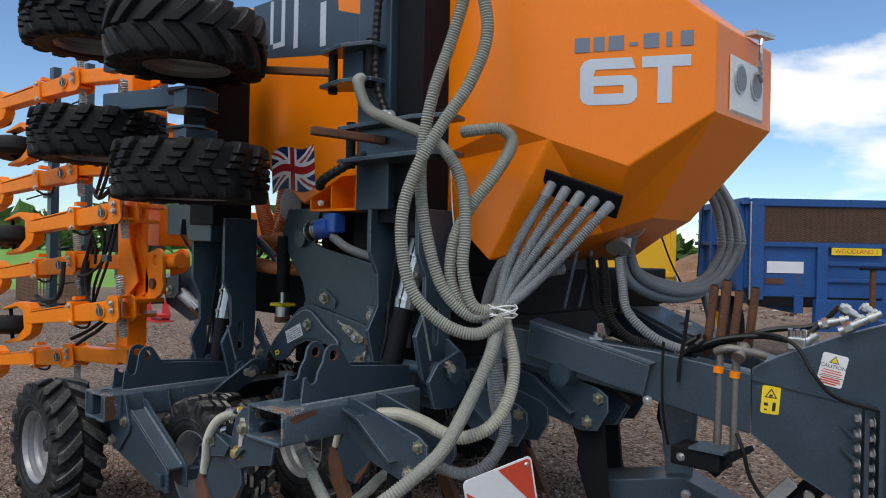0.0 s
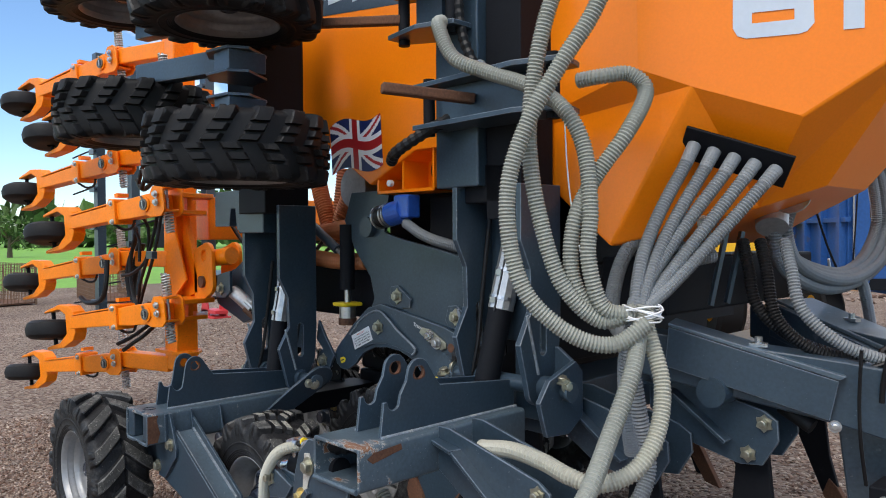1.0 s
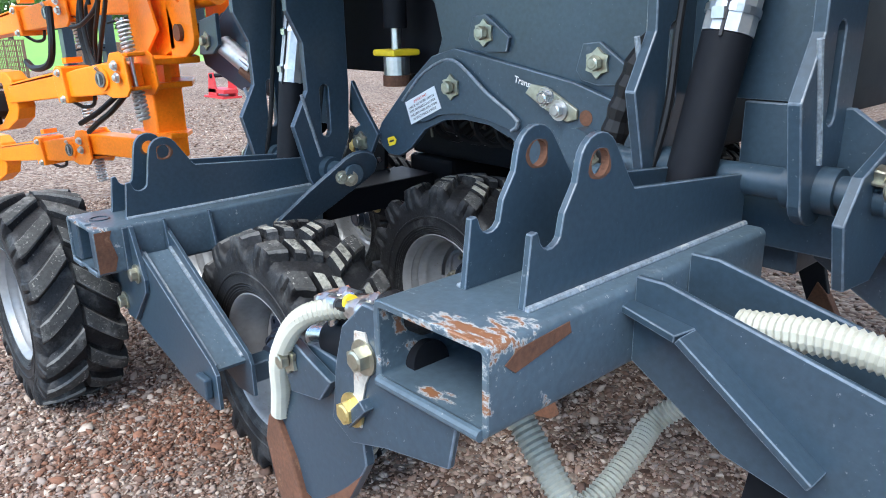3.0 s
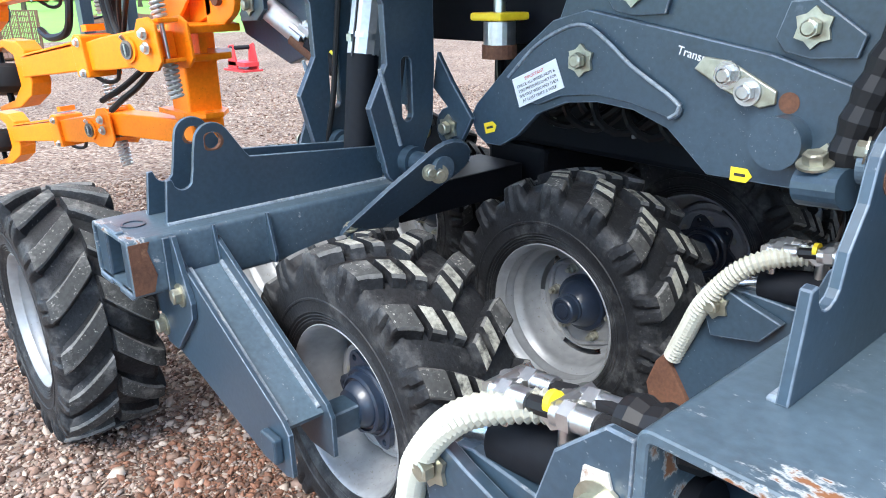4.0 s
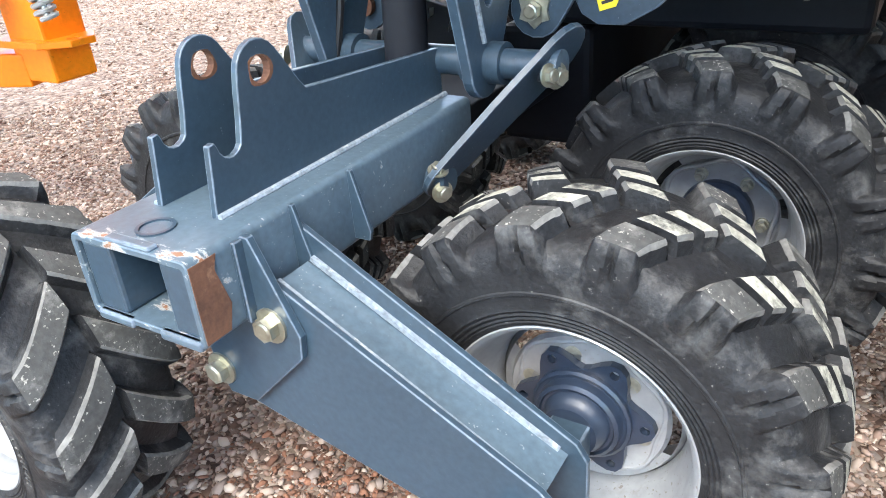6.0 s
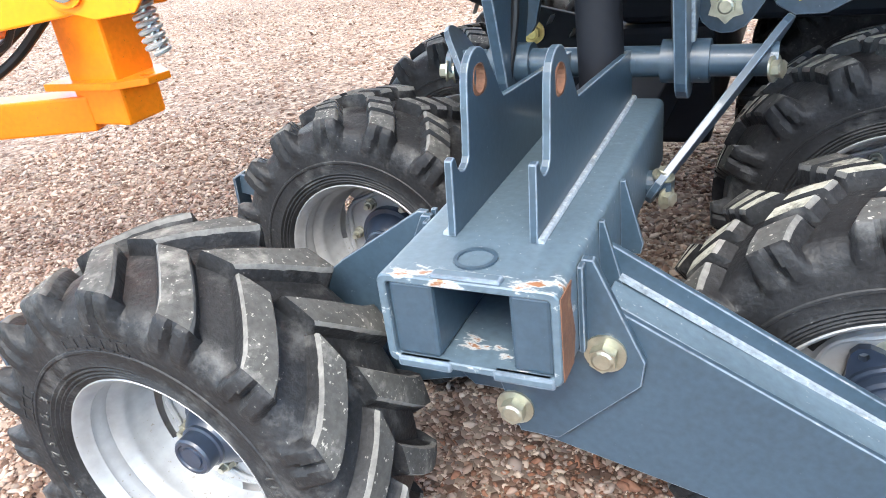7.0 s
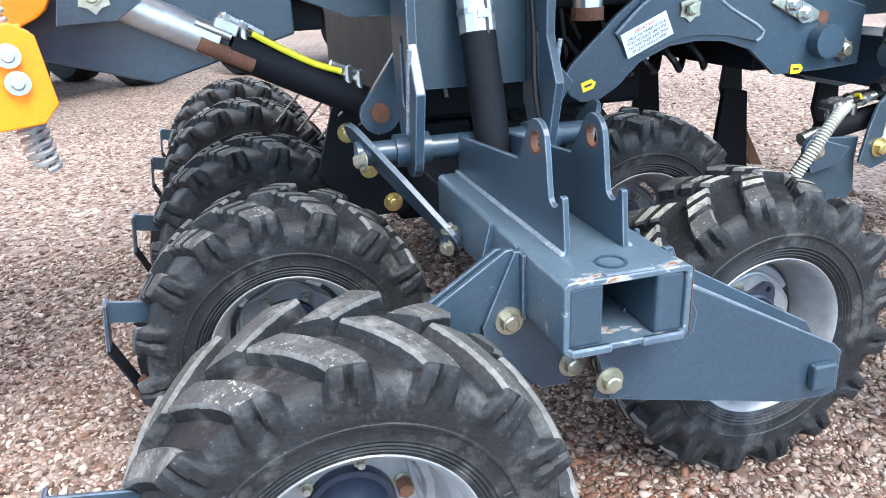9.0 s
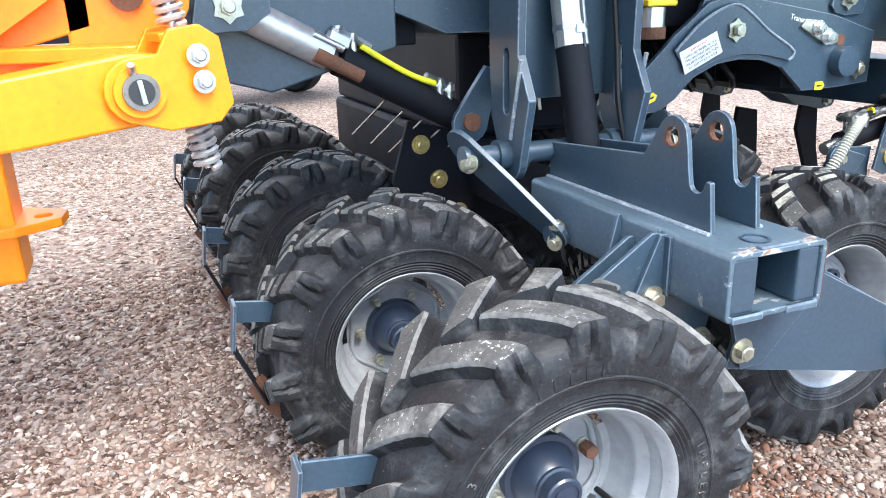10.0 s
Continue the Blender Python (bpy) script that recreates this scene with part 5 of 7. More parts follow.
for k, w in enumerate((0.062, 0.045, 0.062, 0.035, 0.06, 0.022, 0.05)):
    m = facing(on6(2.375 + k * 0.062, 2.395 + k * 0.001), d6, (0, 0, 1))
    low, high = (-0.012, 0.002) if k == 3 else (-0.026, 0.034)
    part("maker_mark", box((-w / 2, low, 0), (w / 2, high, 0.001), m), GREY_INK, tk, bevel=0.0004)
bm = bmesh.new()
for z, x0, x1 in ((2.50, 1.60, 2.07), (2.585, 1.60, 2.07), (2.55, 1.60, 1.75), (2.645, 1.60, 1.78)):
    plate_into(bm, [(x0, z - 0.012), (x1, z + 0.004), (x1, z + 0.008), (x0, z + 0.006)], "y", 0.8285, 0.001)
part("stripe", bm, INK, tk, "black tapering stripes")
panel = part("maker_panel", plate([(0.20, 2.66), (1.25, 2.53), (1.25, 2.98), (0.15, 2.98)], "y", 0.827, 0.0025), SLATE, tk, "slate blue panel with silver strokes")
for x0, x1, z0, z1 in ((0.33, 0.36, 2.72, 2.97), (0.36, 0.44, 2.69, 2.72), (0.44, 0.475, 2.69, 2.97), (0.56, 0.60, 2.66, 2.97), (0.60, 0.72, 2.93, 2.97), (0.80, 0.85, 2.63, 2.87)):
    part("maker_mark", box((x0, 0.8245, z0), (x1, 0.8265, z1)), SILVER_INK, tk)
part("edge_strip", box((-0.215, 0.8225, 2.36), (-0.17, 0.829, 2.55)), GALV, tk, "bare metal edge")
# flag sticker, waving
fl = facing((0.575, 0.826, 1.977), (1, 0, 0.08), (0, 0, 1))


def flag():
    bm = bmesh.new()
    W, H, n, rows = 0.40, 0.24, 80, 56
    cols = []
    for i in range(n + 1):
        u = i / n
        wob = 0.022 * math.sin(u * 6.0)
        cols.append([bm.verts.new(fl @ Vector(((u - 0.5) * W, (v / rows - 0.5) * H + wob, 0))) for v in range(rows + 1)])
    for i in range(n):
        for j in range(rows):
            u, v = (i + 0.5) / n, (j + 0.5) / rows
            f = bm.faces.new((cols[i][j], cols[i + 1][j], cols[i + 1][j + 1], cols[i][j + 1]))
            cx, cy = abs(u - 0.5) * 2, abs(v - 0.5) * 2
            if cx < 0.11 or cy < 0.19:
                f.material_index = 2
            elif cx < 0.2 or cy < 0.34:
                f.material_index = 1
            elif abs(cx - cy) < 0.07:
                f.material_index = 2
            elif abs(cx - cy) < 0.24:
                f.material_index = 1
    return part("flag_sticker", bm, [FLAG_BLUE, WHITE, FLAG_RED], tk, "red white and blue waving flag sticker")


flag()
# front face: gauge panel, chain, handle
gp = part("gauge_panel", box((2.851, 1.31, 2.14), (2.856, 1.67, 2.36)), WHITE, tk, "white panel with two round gauges")
for y in (1.40, 1.58):
    part("gauge", rod((2.856, y, 2.275), (2.864, y, 2.275), 0.062, sides=28), GALV, gp)
    part("dial", rod((2.864, y, 2.275), (2.866, y, 2.275), 0.052, sides=28), HOSE_DARK, gp)
part("gauge_apron", bar((2.855, 1.49, 2.14), (2.795, 1.49, 2.07), 0.36, 0.004, (1, 0, 0.6)), WHITE, gp)
bm = bmesh.new()
for k in range(3):
    box_into(bm, (2.823, 1.43 + k * 0.045, 2.09), (2.829, 1.46 + k * 0.045, 2.12))
part("print", bm, INK, gp)
part("hook", bar((2.86, 1.50, 2.49), (2.86, 1.72, 2.515), 0.05, 0.02), GALV, tk)
bm = bmesh.new()
for k in range(6):
    rod_into(bm, (2.885, 1.56 - k * 0.006, 2.47 - k * 0.03), (2.885, 1.55 + k * 0.004, 2.44 - k * 0.03), 0.009, sides=8)
part("chain", bm, ZINC, tk, "hanging steel chain")
part("handle", tube([(2.66, 1.10, 2.62), (2.655, 1.09, 2.70), (2.74, 1.13, 2.66), (2.76, 1.145, 2.56)], 0.012, 10), CABLE, tk, "black grab handle")
part("spring_bar", rod((2.66, 1.30, 1.95), (2.70, 1.50, 1.965), 0.008), GALV, tk)
# outlet plate with the hose stubs, outlet cap
nrm = (Vector(T["n"]) - Vector(T["nose2"])).cross(Vector(T["r"]) - Vector(T["nose2"])).normalized()
if nrm.y > 0:
    nrm = -nrm
mm = facing(Vector((2.35, 1.02, 1.80)) + nrm * 0.01, Vector(T["r"]) - Vector(T["n"]), Vector(T["n"]) - Vector(T["nose2"]))
bm = bmesh.new()
box_into(bm, (-0.17, -0.06, 0), (0.17, 0.06, 0.012), mm)
op = part("outlet_plate", bm, DARK, tk, "grey metal plate with hose outlets", bevel=0.003)
outs = []
for k in range(5):
    a = mm @ Vector((-0.13 + 0.065 * k, 0.0, 0.012))
    b = a + (Vector((2.22 + 0.03 * k, 0.66 + 0.02 * k, 1.45)) - a).normalized() * 0.07 + nrm * 0.01
    part("hose_stub", rod(a, b, 0.023, 0.021), HOSE_DARK, op)
    outs.append((a, b))
cap = part("outlet_cap", rod((2.27, 1.49, 1.66), (2.30, 1.42, 1.565), 0.062, 0.056, sides=24), GALV, tk, "dull metal outlet cap with clips")
part("cap_flap", plate(arc(0, 0, 0.06, 0, 360, 16)[:-1], "z", 0, 0.006, m=facing((2.37, 1.43, 1.66), (0.8, 0.3, 0.3), (0, 0.6, 0.8))), GALV, cap)
part("mounting_lug", rod((2.25, 1.0, 1.585), (2.27, 0.96, 1.575), 0.02), BARE, tk)
# metering box under the rear hopper
mb = bmesh.new()
for x0, x1 in ((0.72, 0.735), (0.90, 0.912), (1.10, 1.112)):
    box_into(mb, (x0, 0.84, 1.735), (x1, 1.0, 1.935))
box_into(mb, (0.72, 0.84, 1.735), (1.112, 1.0, 1.75))
box_into(mb, (0.735, 0.99, 1.75), (1.10, 1.0, 1.935))
meter = part("meter_box", mb, ORANGE, drill, "open orange metering box", bevel=0.002)
# flat black discs give the dark inside of the openings
bm = bmesh.new()
for x in (0.82, 1.0):
    rod_into(bm, (x, 0.985, 1.84), (x, 0.989, 1.84), 0.065, sides=24)
part("opening", bm, INK, meter)
part("knob", rod((0.83, 0.84, 1.78), (0.83, 0.82, 1.78), 0.015), WHITE, meter)
va = part("metering_drive", rod((0.80, 0.86, 1.64), (0.90, 0.86, 1.66), 0.055, sides=20), BLUE_VALVE, drill, "blue cast metering drive with chromed clamp rings")
part("drive_block", box((0.86, 0.82, 1.62), (0.96, 0.90, 1.725)), BLUE_VALVE, va, bevel=0.01)
part("end_cap", rod((0.70, 0.86, 1.625), (0.80, 0.86, 1.64), 0.05, sides=20), CABLE, va)
bm = bmesh.new()
for k in (0.71, 0.765, 0.785):
    rod_into(bm, (k, 0.86, 1.625 + (k - 0.7) * 0.15), (k + 0.012, 0.86, 1.627 + (k - 0.7) * 0.15), 0.056, sides=20)
part("clamp_ring", bm, ZINC, va)
part("suction_hose", tube([(0.92, 0.84, 1.60), (1.05, 0.84, 1.54), (1.20, 0.86, 1.50), (1.42, 0.90, 1.46)], 0.022, 12, ribs=0.002, rib_step=0.010), HOSE_DARK, drill, "grey ribbed hose")
# plain black blocks fill in the darkness below the hoppers
part("gear_shade_block", box((0.34, 1.22, 1.40), (1.42, 2.7, 1.86)), DARK, drill, "black block for the shaded gear and ducts between the hoppers", bevel=0.02)
part("gear_shade_block", box((0.95, 0.96, 1.42), (1.42, 1.4, 1.72)), DARK, drill, "black block for the shaded gear under the tank", bevel=0.01)
part("gear_shade_block", box((1.85, 1.0, 1.26), (2.12, 2.3, 1.46)), DARK, drill, "black block for the shade under the front hopper", bevel=0.01)
for k, y in enumerate((1.10, 1.22)):
    part("bracket", bar((2.28, y, 1.55), (2.24, y - 0.03, 1.30), 0.05, 0.012), SLATE, drill)

# ---- front tower (folded wing), its folded legs and the folded press wheels ----
tw = part("tower", plate([(1.36, 0.62), (1.36, 0.86), (1.58, 0.86), (1.58, 0.62)], "z", 1.72, 1.25), SLATE, drill, "upright slate blue box beam of the folded wing", bevel=0.006)
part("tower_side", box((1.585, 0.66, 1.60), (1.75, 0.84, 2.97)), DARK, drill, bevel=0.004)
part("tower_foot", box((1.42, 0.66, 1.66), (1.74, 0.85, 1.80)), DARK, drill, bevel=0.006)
for z0, z1, x0, x1 in ((2.30, 2.46, 1.22, 1.56), (1.94, 2.09, 1.36, 2.02)):
    for z in (z0, z1):
        part("bracket_plate", plate([(x0, 0.50), (x0, 0.60), (x0 + 0.10, 0.66), (x1 - 0.02, 0.66), (x1, 0.60), (x1, 0.52), (x1 - 0.15, 0.47)], "z", z - 0.009, 0.018), SLATE, drill, bevel=0.003)
    part("bracket_pin", rod((x0 + 0.04, 0.55, z0 - 0.03), (x0 + 0.04, 0.55, z1 + 0.03), 0.022), DARK, drill)
    part("bracket_pin", rod((x1 - 0.05, 0.56, z0 - 0.03), (x1 - 0.05, 0.56, z1 + 0.03), 0.022), DARK, drill)
    part("bracket_web", box((x0 + 0.10, 0.56, z0 + 0.01), (x1 - 0.1, 0.60, z1 - 0.01)), SLATE, drill)
for z, tip, root in ((2.02, (1.48, 0.26), (1.62, 0.56)), (2.37, (0.62, 0.42), (1.26, 0.55))):
    t = bmesh.new()
    bar_into(t, (root[0], root[1], z), (tip[0], tip[1], z + (0.02 if z < 2.2 else 0.09)), 0.045, 0.035)
    part("folded_tine", t, RUST, drill, "brown rusted folded tine", bevel=0.006)
for x, z0 in ((1.62, 2.97), (1.66, 1.82)):
    part("hydraulic_hose", tube([(1.56, 0.61, 2.98), (1.53, 0.58, 2.6), (1.54, 0.575, 2.3), (1.60, 0.60, 2.12)], 0.018, 10, ribs=0.0018, rib_step=0.03) if x < 1.65 else tube([(1.20, 0.53, 1.83), (1.30, 0.48, 1.86), (1.42, 0.53, 1.93), (1.52, 0.60, 1.99)], 0.022, 10, ribs=0.002, rib_step=0.03), CABLE, drill, "black wrapped hydraulic hose")
for p in ((1.60, 0.575, 2.135), (1.635, 0.575, 2.13)):
    part("bolt", bolt(p, (0.3, -1, 0), 0.032), ZINC, drill)
for k, (x, y, z, kind) in enumerate(((0.60, 0.20, 1.895, "block"), (0.66, 0.13, 2.52, "bar"), (-0.40, 0.16, 2.155, "block"), (-0.44, 0.12, 2.81, "block"))):
    wheel(drill, (x, y, z), kind, "clean", upright=True, turn=11 * k)
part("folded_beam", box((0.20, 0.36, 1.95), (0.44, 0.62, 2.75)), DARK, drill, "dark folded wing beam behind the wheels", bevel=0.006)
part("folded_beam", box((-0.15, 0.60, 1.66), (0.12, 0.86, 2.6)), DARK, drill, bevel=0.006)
for z in (2.07, 2.26):
    ob = part("wheel_bracket", plate([(0.42, 0.16), (0.52, 0.10), (0.66, 0.12), (0.70, 0.20), (0.60, 0.34), (0.44, 0.36)], "z", z - 0.05, 0.012), SLATE, drill, bevel=0.003)
    part("bracket_cap", plate([(0.42, 0.16), (0.52, 0.10), (0.66, 0.12), (0.70, 0.20), (0.60, 0.34), (0.44, 0.36)], "z", z + 0.045, 0.012), SLATE, ob, bevel=0.003)
    part("bracket_web", box((0.53, 0.13, z - 0.038), (0.66, 0.30, z + 0.045)), SLATE, ob, bevel=0.003)
part("arm_beam", bar((0.40, 0.26, 2.315), (-0.25, 0.14, 2.335), 0.07, 0.10), SLATE, drill, "slate blue wheel arm, folded up", bevel=0.004)
part("arm_beam", bar((0.40, 0.26, 2.53), (-0.25, 0.14, 2.56), 0.07, 0.10), SLATE, drill, bevel=0.004)
part("mast_head", plate([(-0.62, 1.60), (-0.62, 1.80), (-0.12, 1.80), (-0.12, 1.575), (-0.36, 1.575), (-0.38, 1.70), (-0.43, 1.70), (-0.45, 1.60)], "y", 0.70, 0.05), SLATE, drill, bevel=0.004)
part("mast_head", box((-0.24, 0.645, 1.56), (0.02, 0.78, 1.80)), SLATE, drill, bevel=0.006)

# ---- air and seed hoses ----
def seed_hose(points, mat=None, r=0.0235, label="grey-green ribbed seed hose"):
    return part("seed_hose", tube(points, r, 12, ribs=0.0022, rib_step=0.0105), mat or HOSE, drill, label)


seed_hose([(2.14, 0.50, 2.98), (2.15, 0.49, 2.66), (2.14, 0.48, 2.53), (2.10, 0.45, 2.35), (2.06, 0.40, 2.15), (2.03, 0.38, 1.95), (2.03, 0.37, 1.79), (2.05, 0.39, 1.60), (2.10, 0.43, 1.40), (2.18, 0.51, 1.29), (2.26, 0.57, 1.32)])
seed_hose([(2.20, 0.44, 2.98), (2.22, 0.46, 2.63), (2.25, 0.49, 2.38), (2.21, 0.45, 2.19), (2.14, 0.38, 2.03), (2.07, 0.32, 1.87), (2.03, 0.28, 1.70), (2.03, 0.28, 1.53), (2.07, 0.31, 1.37), (2.16, 0.39, 1.26), (2.25, 0.47, 1.23), (2.32, 0.54, 1.29)])
seed_hose([(1.52, 0.50, 2.30), (1.57, 0.44, 2.26), (1.65, 0.43, 2.14), (1.76, 0.47, 2.08), (1.93, 0.49, 2.01), (2.07, 0.48, 1.92), (2.13, 0.50, 1.80), (2.16, 0.49, 1.62), (2.16, 0.48, 1.47), (2.19, 0.51, 1.33), (2.26, 0.57, 1.31)])
seed_hose([(2.02, 0.62, 2.03), (2.10, 0.64, 2.035), (2.16, 0.70, 2.04), (2.21, 0.71, 1.98), (2.21, 0.61, 1.85), (2.14, 0.54, 1.71), (2.11, 0.48, 1.58), (2.11, 0.47, 1.42), (2.16, 0.51, 1.32), (2.25, 0.57, 1.31)])
ends = [(2.25, 0.59, 1.32), (2.26, 0.60, 1.32), (2.24, 0.59, 1.33), (2.26, 0.61, 1.32), (2.27, 0.61, 1.32)]
for k in range(5):
    a, b = outs[k]
    e = Vector(ends[k])
    mid = [b.lerp(e, q) + Vector((-0.035 * math.sin(math.pi * q), 0.015 * (k - 2) * math.sin(math.pi * q), -0.03 * math.sin(math.pi * q))) for q in (0.28, 0.55, 0.8)]
    seed_hose([a, b, *mid, e, e + Vector((0.01, -0.02, -0.06))], HOSE_DARK, 0.0195, label="grey ribbed seed hose from the tank outlet")
    if k < 3:
        part("seed_hose", tube([mid[0] + Vector((0.03, 0.09, -0.12)), mid[1] + Vector((0.01, 0.08, -0.03)), mid[2] + Vector((0.0, 0.06, 0.0)), e + Vector((0, 0.03, 0))], 0.022, 12, ribs=0.0022, rib_step=0.0105), HOSE_DARK, drill)
part("seed_hose", tube([(2.05, 1.0, 1.55), (2.02, 0.92, 1.50), (2.02, 0.84, 1.40), (2.06, 0.75, 1.28), (2.15, 0.68, 1.22)], 0.024, 12, ribs=0.0022, rib_step=0.0105), HOSE_DARK, drill)
seed_hose([(2.27, 0.60, 1.33), (2.27, 0.58, 1.29), (2.31, 0.48, 1.17), (2.32, 0.36, 1.02), (2.35, 0.18, 0.87), (2.33, 0.05, 0.79), (2.25, -0.02, 0.70), (2.10, 0.02, 0.58), (1.90, 0.10, 0.50), (1.74, 0.17, 0.54), (1.63, 0.19, 0.62), (1.54, 0.20, 0.70)])
seed_hose([(2.27, 0.61, 1.33), (2.28, 0.60, 1.27), (2.34, 0.58, 1.12), (2.36, 0.52, 0.99), (2.34, 0.44, 0.90), (2.27, 0.37, 0.86), (2.19, 0.345, 0.87), (2.10, 0.345, 0.89), (1.98, 0.345, 0.90), (1.85, 0.35, 0.88)], HOSE_PALE)
seed_hose([(2.24, 0.62, 1.32), (2.22, 0.61, 1.20), (2.24, 0.62, 1.02), (2.26, 0.64, 0.84), (2.25, 0.56, 0.73), (2.18, 0.50, 0.68), (2.08, 0.44, 0.70)], HOSE_DARK)
seed_hose([(2.22, 0.64, 1.31), (2.17, 0.66, 1.15), (2.15, 0.70, 0.98), (2.13, 0.76, 0.84)], HOSE_DARK)
seed_hose([(1.70, 0.68, 0.62), (1.58, 0.62, 0.51), (1.575, 0.53, 0.46), (1.57, 0.42, 0.41), (1.54, 0.35, 0.38)], HOSE_PALE)
bm = bmesh.new()
for k in range(7):
    a = Vector((2.268 + 0.004 * math.sin(k * 2.0), 0.592, 1.312 + 0.006 * math.cos(k * 3)))
    pts = [a + Vector((0.06 * math.cos(t), 0.055 * math.sin(t), 0.018 * math.sin(t + k))) for t in [j * math.pi / 5 for j in range(11)]]
    me = bpy.data.meshes.new("tmp")
    tb = tube(pts, 0.0028, 5, 0.02)
    tb.to_mesh(me)
    tb.free()
    bm.from_mesh(me)
    bpy.data.meshes.remove(me)
part("twine", bm, WHITE, drill, "white twine tied round the hose bundle")
for k in range(5):
    o = 0.026 * k
    hx = 2.27 + 0.022 * (k % 3)
    seed_hose([(hx, 2.40 + o * 1.6, 1.97), (hx, 2.58 + o * 1.8, 1.86), (hx, 2.68 + o * 2.4, 1.72), (hx, 2.70 + o * 2.4, 1.57), (hx, 2.52 + o * 1.6, 1.43 - o * 0.3), (hx, 2.26 + o * 0.5, 1.37 - o * 0.5), (hx, 1.95 - o * 0.3, 1.39 - o * 0.7), (hx, 1.68 - o * 1.2, 1.45 - o * 0.4), (hx, 1.56 - o * 0.9, 1.55), (hx, 1.60 - o * 0.6, 1.65), (hx, 1.80 - o, 1.755)], HOSE_DARK, label="grey ribbed hose hung up in a coil")
seed_hose([(2.30, 2.2, 1.35), (2.30, 2.38, 1.33), (2.30, 2.47, 1.23), (2.30, 2.56, 1.05)], HOSE_DARK)
part("twine", rod((2.24, 2.22, 1.29), (2.24, 2.16, 1.43), 0.006), WHITE, drill)
part("cable", tube([(2.28, 1.72, 1.80), (2.28, 1.86, 1.68), (2.28, 2.02, 1.50), (2.27, 2.18, 1.38)], 0.005, 6), CABLE, drill)
part("cable", tube([(2.28, 2.42, 1.92), (2.28, 2.40, 1.7), (2.28, 2.35, 1.42)], 0.004, 6), CABLE, drill)
for k in range(3):
    part("cord_clip", box((2.262, 1.765 + 0.02 * k, 1.70 - 0.03 * k), (2.29, 1.80 + 0.02 * k, 1.72 - 0.03 * k)), CABLE, drill)
part("pull_cord", tube([(2.02, 0.55, 1.93), (2.03, 0.56, 1.70), (2.05, 0.58, 1.52), (2.10, 0.60, 1.36)], 0.0025, 5), WHITE, drill)
for dx, dz in ((0.0, 0.0), (0.06, -0.03), (0.14, 0.0)):
    part("air_hose", tube([(2.30 + dx, 1.18, 1.52), (2.34 + dx, 1.14, 1.42), (2.38 + dx, 1.12, 1.30 + dz), (2.48 + dx, 1.16, 1.20 + dz), (2.6 + dx, 1.25, 1.14)], 0.019, 12, ribs=0.002, rib_step=0.0105), CABLE if dx < 0.1 else HOSE_DARK, drill)
# orange suction hoses and the small strut behind the rear mast
for k, pts in enumerate(([(-0.55, 1.18, 1.60), (-0.2, 1.10, 1.56), (0.25, 1.08, 1.60), (0.6, 1.1, 1.66)], [(-0.10, 1.0, 1.43), (0.15, 1.0, 1.41), (0.42, 1.02, 1.41)], [(-0.75, 1.1, 1.9), (-0.45, 1.12, 1.7), (-0.35, 1.14, 1.5)])):
    part("suction_hose", tube(pts, 0.042, 14, ribs=0.003, rib_step=0.016), HOSE_ORANGE, drill, "orange-brown ribbed suction hose")
part("gas_strut", rod((-0.02, 0.95, 1.62), (0.22, 0.97, 1.47), 0.025), SLATE, drill, smooth=True)
part("gas_strut", rod((0.22, 0.97, 1.47), (0.34, 0.98, 1.395), 0.014), ZINC, drill, smooth=True)
part("fan_housing", rod((0.25, 1.05, 1.80), (0.25, 1.20, 1.80), 0.11, sides=32), GALV, drill, smooth=True)
for pts in ([(-0.46, 1.3, 1.95), (-0.40, 1.29, 1.80), (-0.32, 1.28, 1.66), (-0.24, 1.26, 1.50)], [(-0.02, 1.3, 1.95), (-0.10, 1.3, 1.80), (-0.19, 1.29, 1.64), (-0.22, 1.27, 1.48)], [(-0.24, 1.36, 1.95), (-0.26, 1.35, 1.78), (-0.27, 1.33, 1.60)]):
    part("suction_hose", tube(pts, 0.05, 14, ribs=0.0035, rib_step=0.018), HOSE_ORANGE, drill, "orange-brown ribbed suction hose")
# small upright ram with yellow stroke clips
sr2 = part("depth_ram", rod((0.36, 0.93, 1.27), (0.36, 0.93, 1.60), 0.038, sides=24), DARK, drill, "black ram with yellow stroke clips", smooth=True)
part("rod", rod((0.36, 0.93, 1.15), (0.36, 0.93, 1.27), 0.016), ZINC, sr2, smooth=True)
part("stroke_clip", box((0.305, 0.875, 1.185), (0.415, 0.985, 1.205)), YELLOW, sr2, bevel=0.006)
part("collar", rod((0.36, 0.93, 1.125), (0.36, 0.93, 1.182), 0.042), ZINC, sr2)
part("foot", rod((0.36, 0.93, 1.09), (0.36, 0.93, 1.125), 0.046), RUST, sr2)
# wrapped hoses beside the front mast
part("cable_wrap", tube([(1.30, 0.78, 0.93), (1.31, 0.79, 1.05), (1.35, 0.81, 1.20), (1.40, 0.83, 1.32), (1.40, 0.85, 1.75)], 0.030, 12, ribs=0.0025, rib_step=0.05), CABLE, drill, "black spiral hose wrap")
for k in range(4):
    part("cable", tube([(1.36 + 0.028 * k, 0.79, 0.93), (1.375 + 0.03 * k, 0.80, 1.08), (1.415 + 0.016 * k, 0.82, 1.24)], 0.011, 8), CABLE, drill)
part("hose_clamp", rod((1.25, 0.76, 0.945), (1.33, 0.74, 0.955), 0.034), SLATE, drill)
part("bolt", bolt((1.27, 0.745, 0.985), (0, -0.3, 1), 0.034), PASSIVATED, drill)
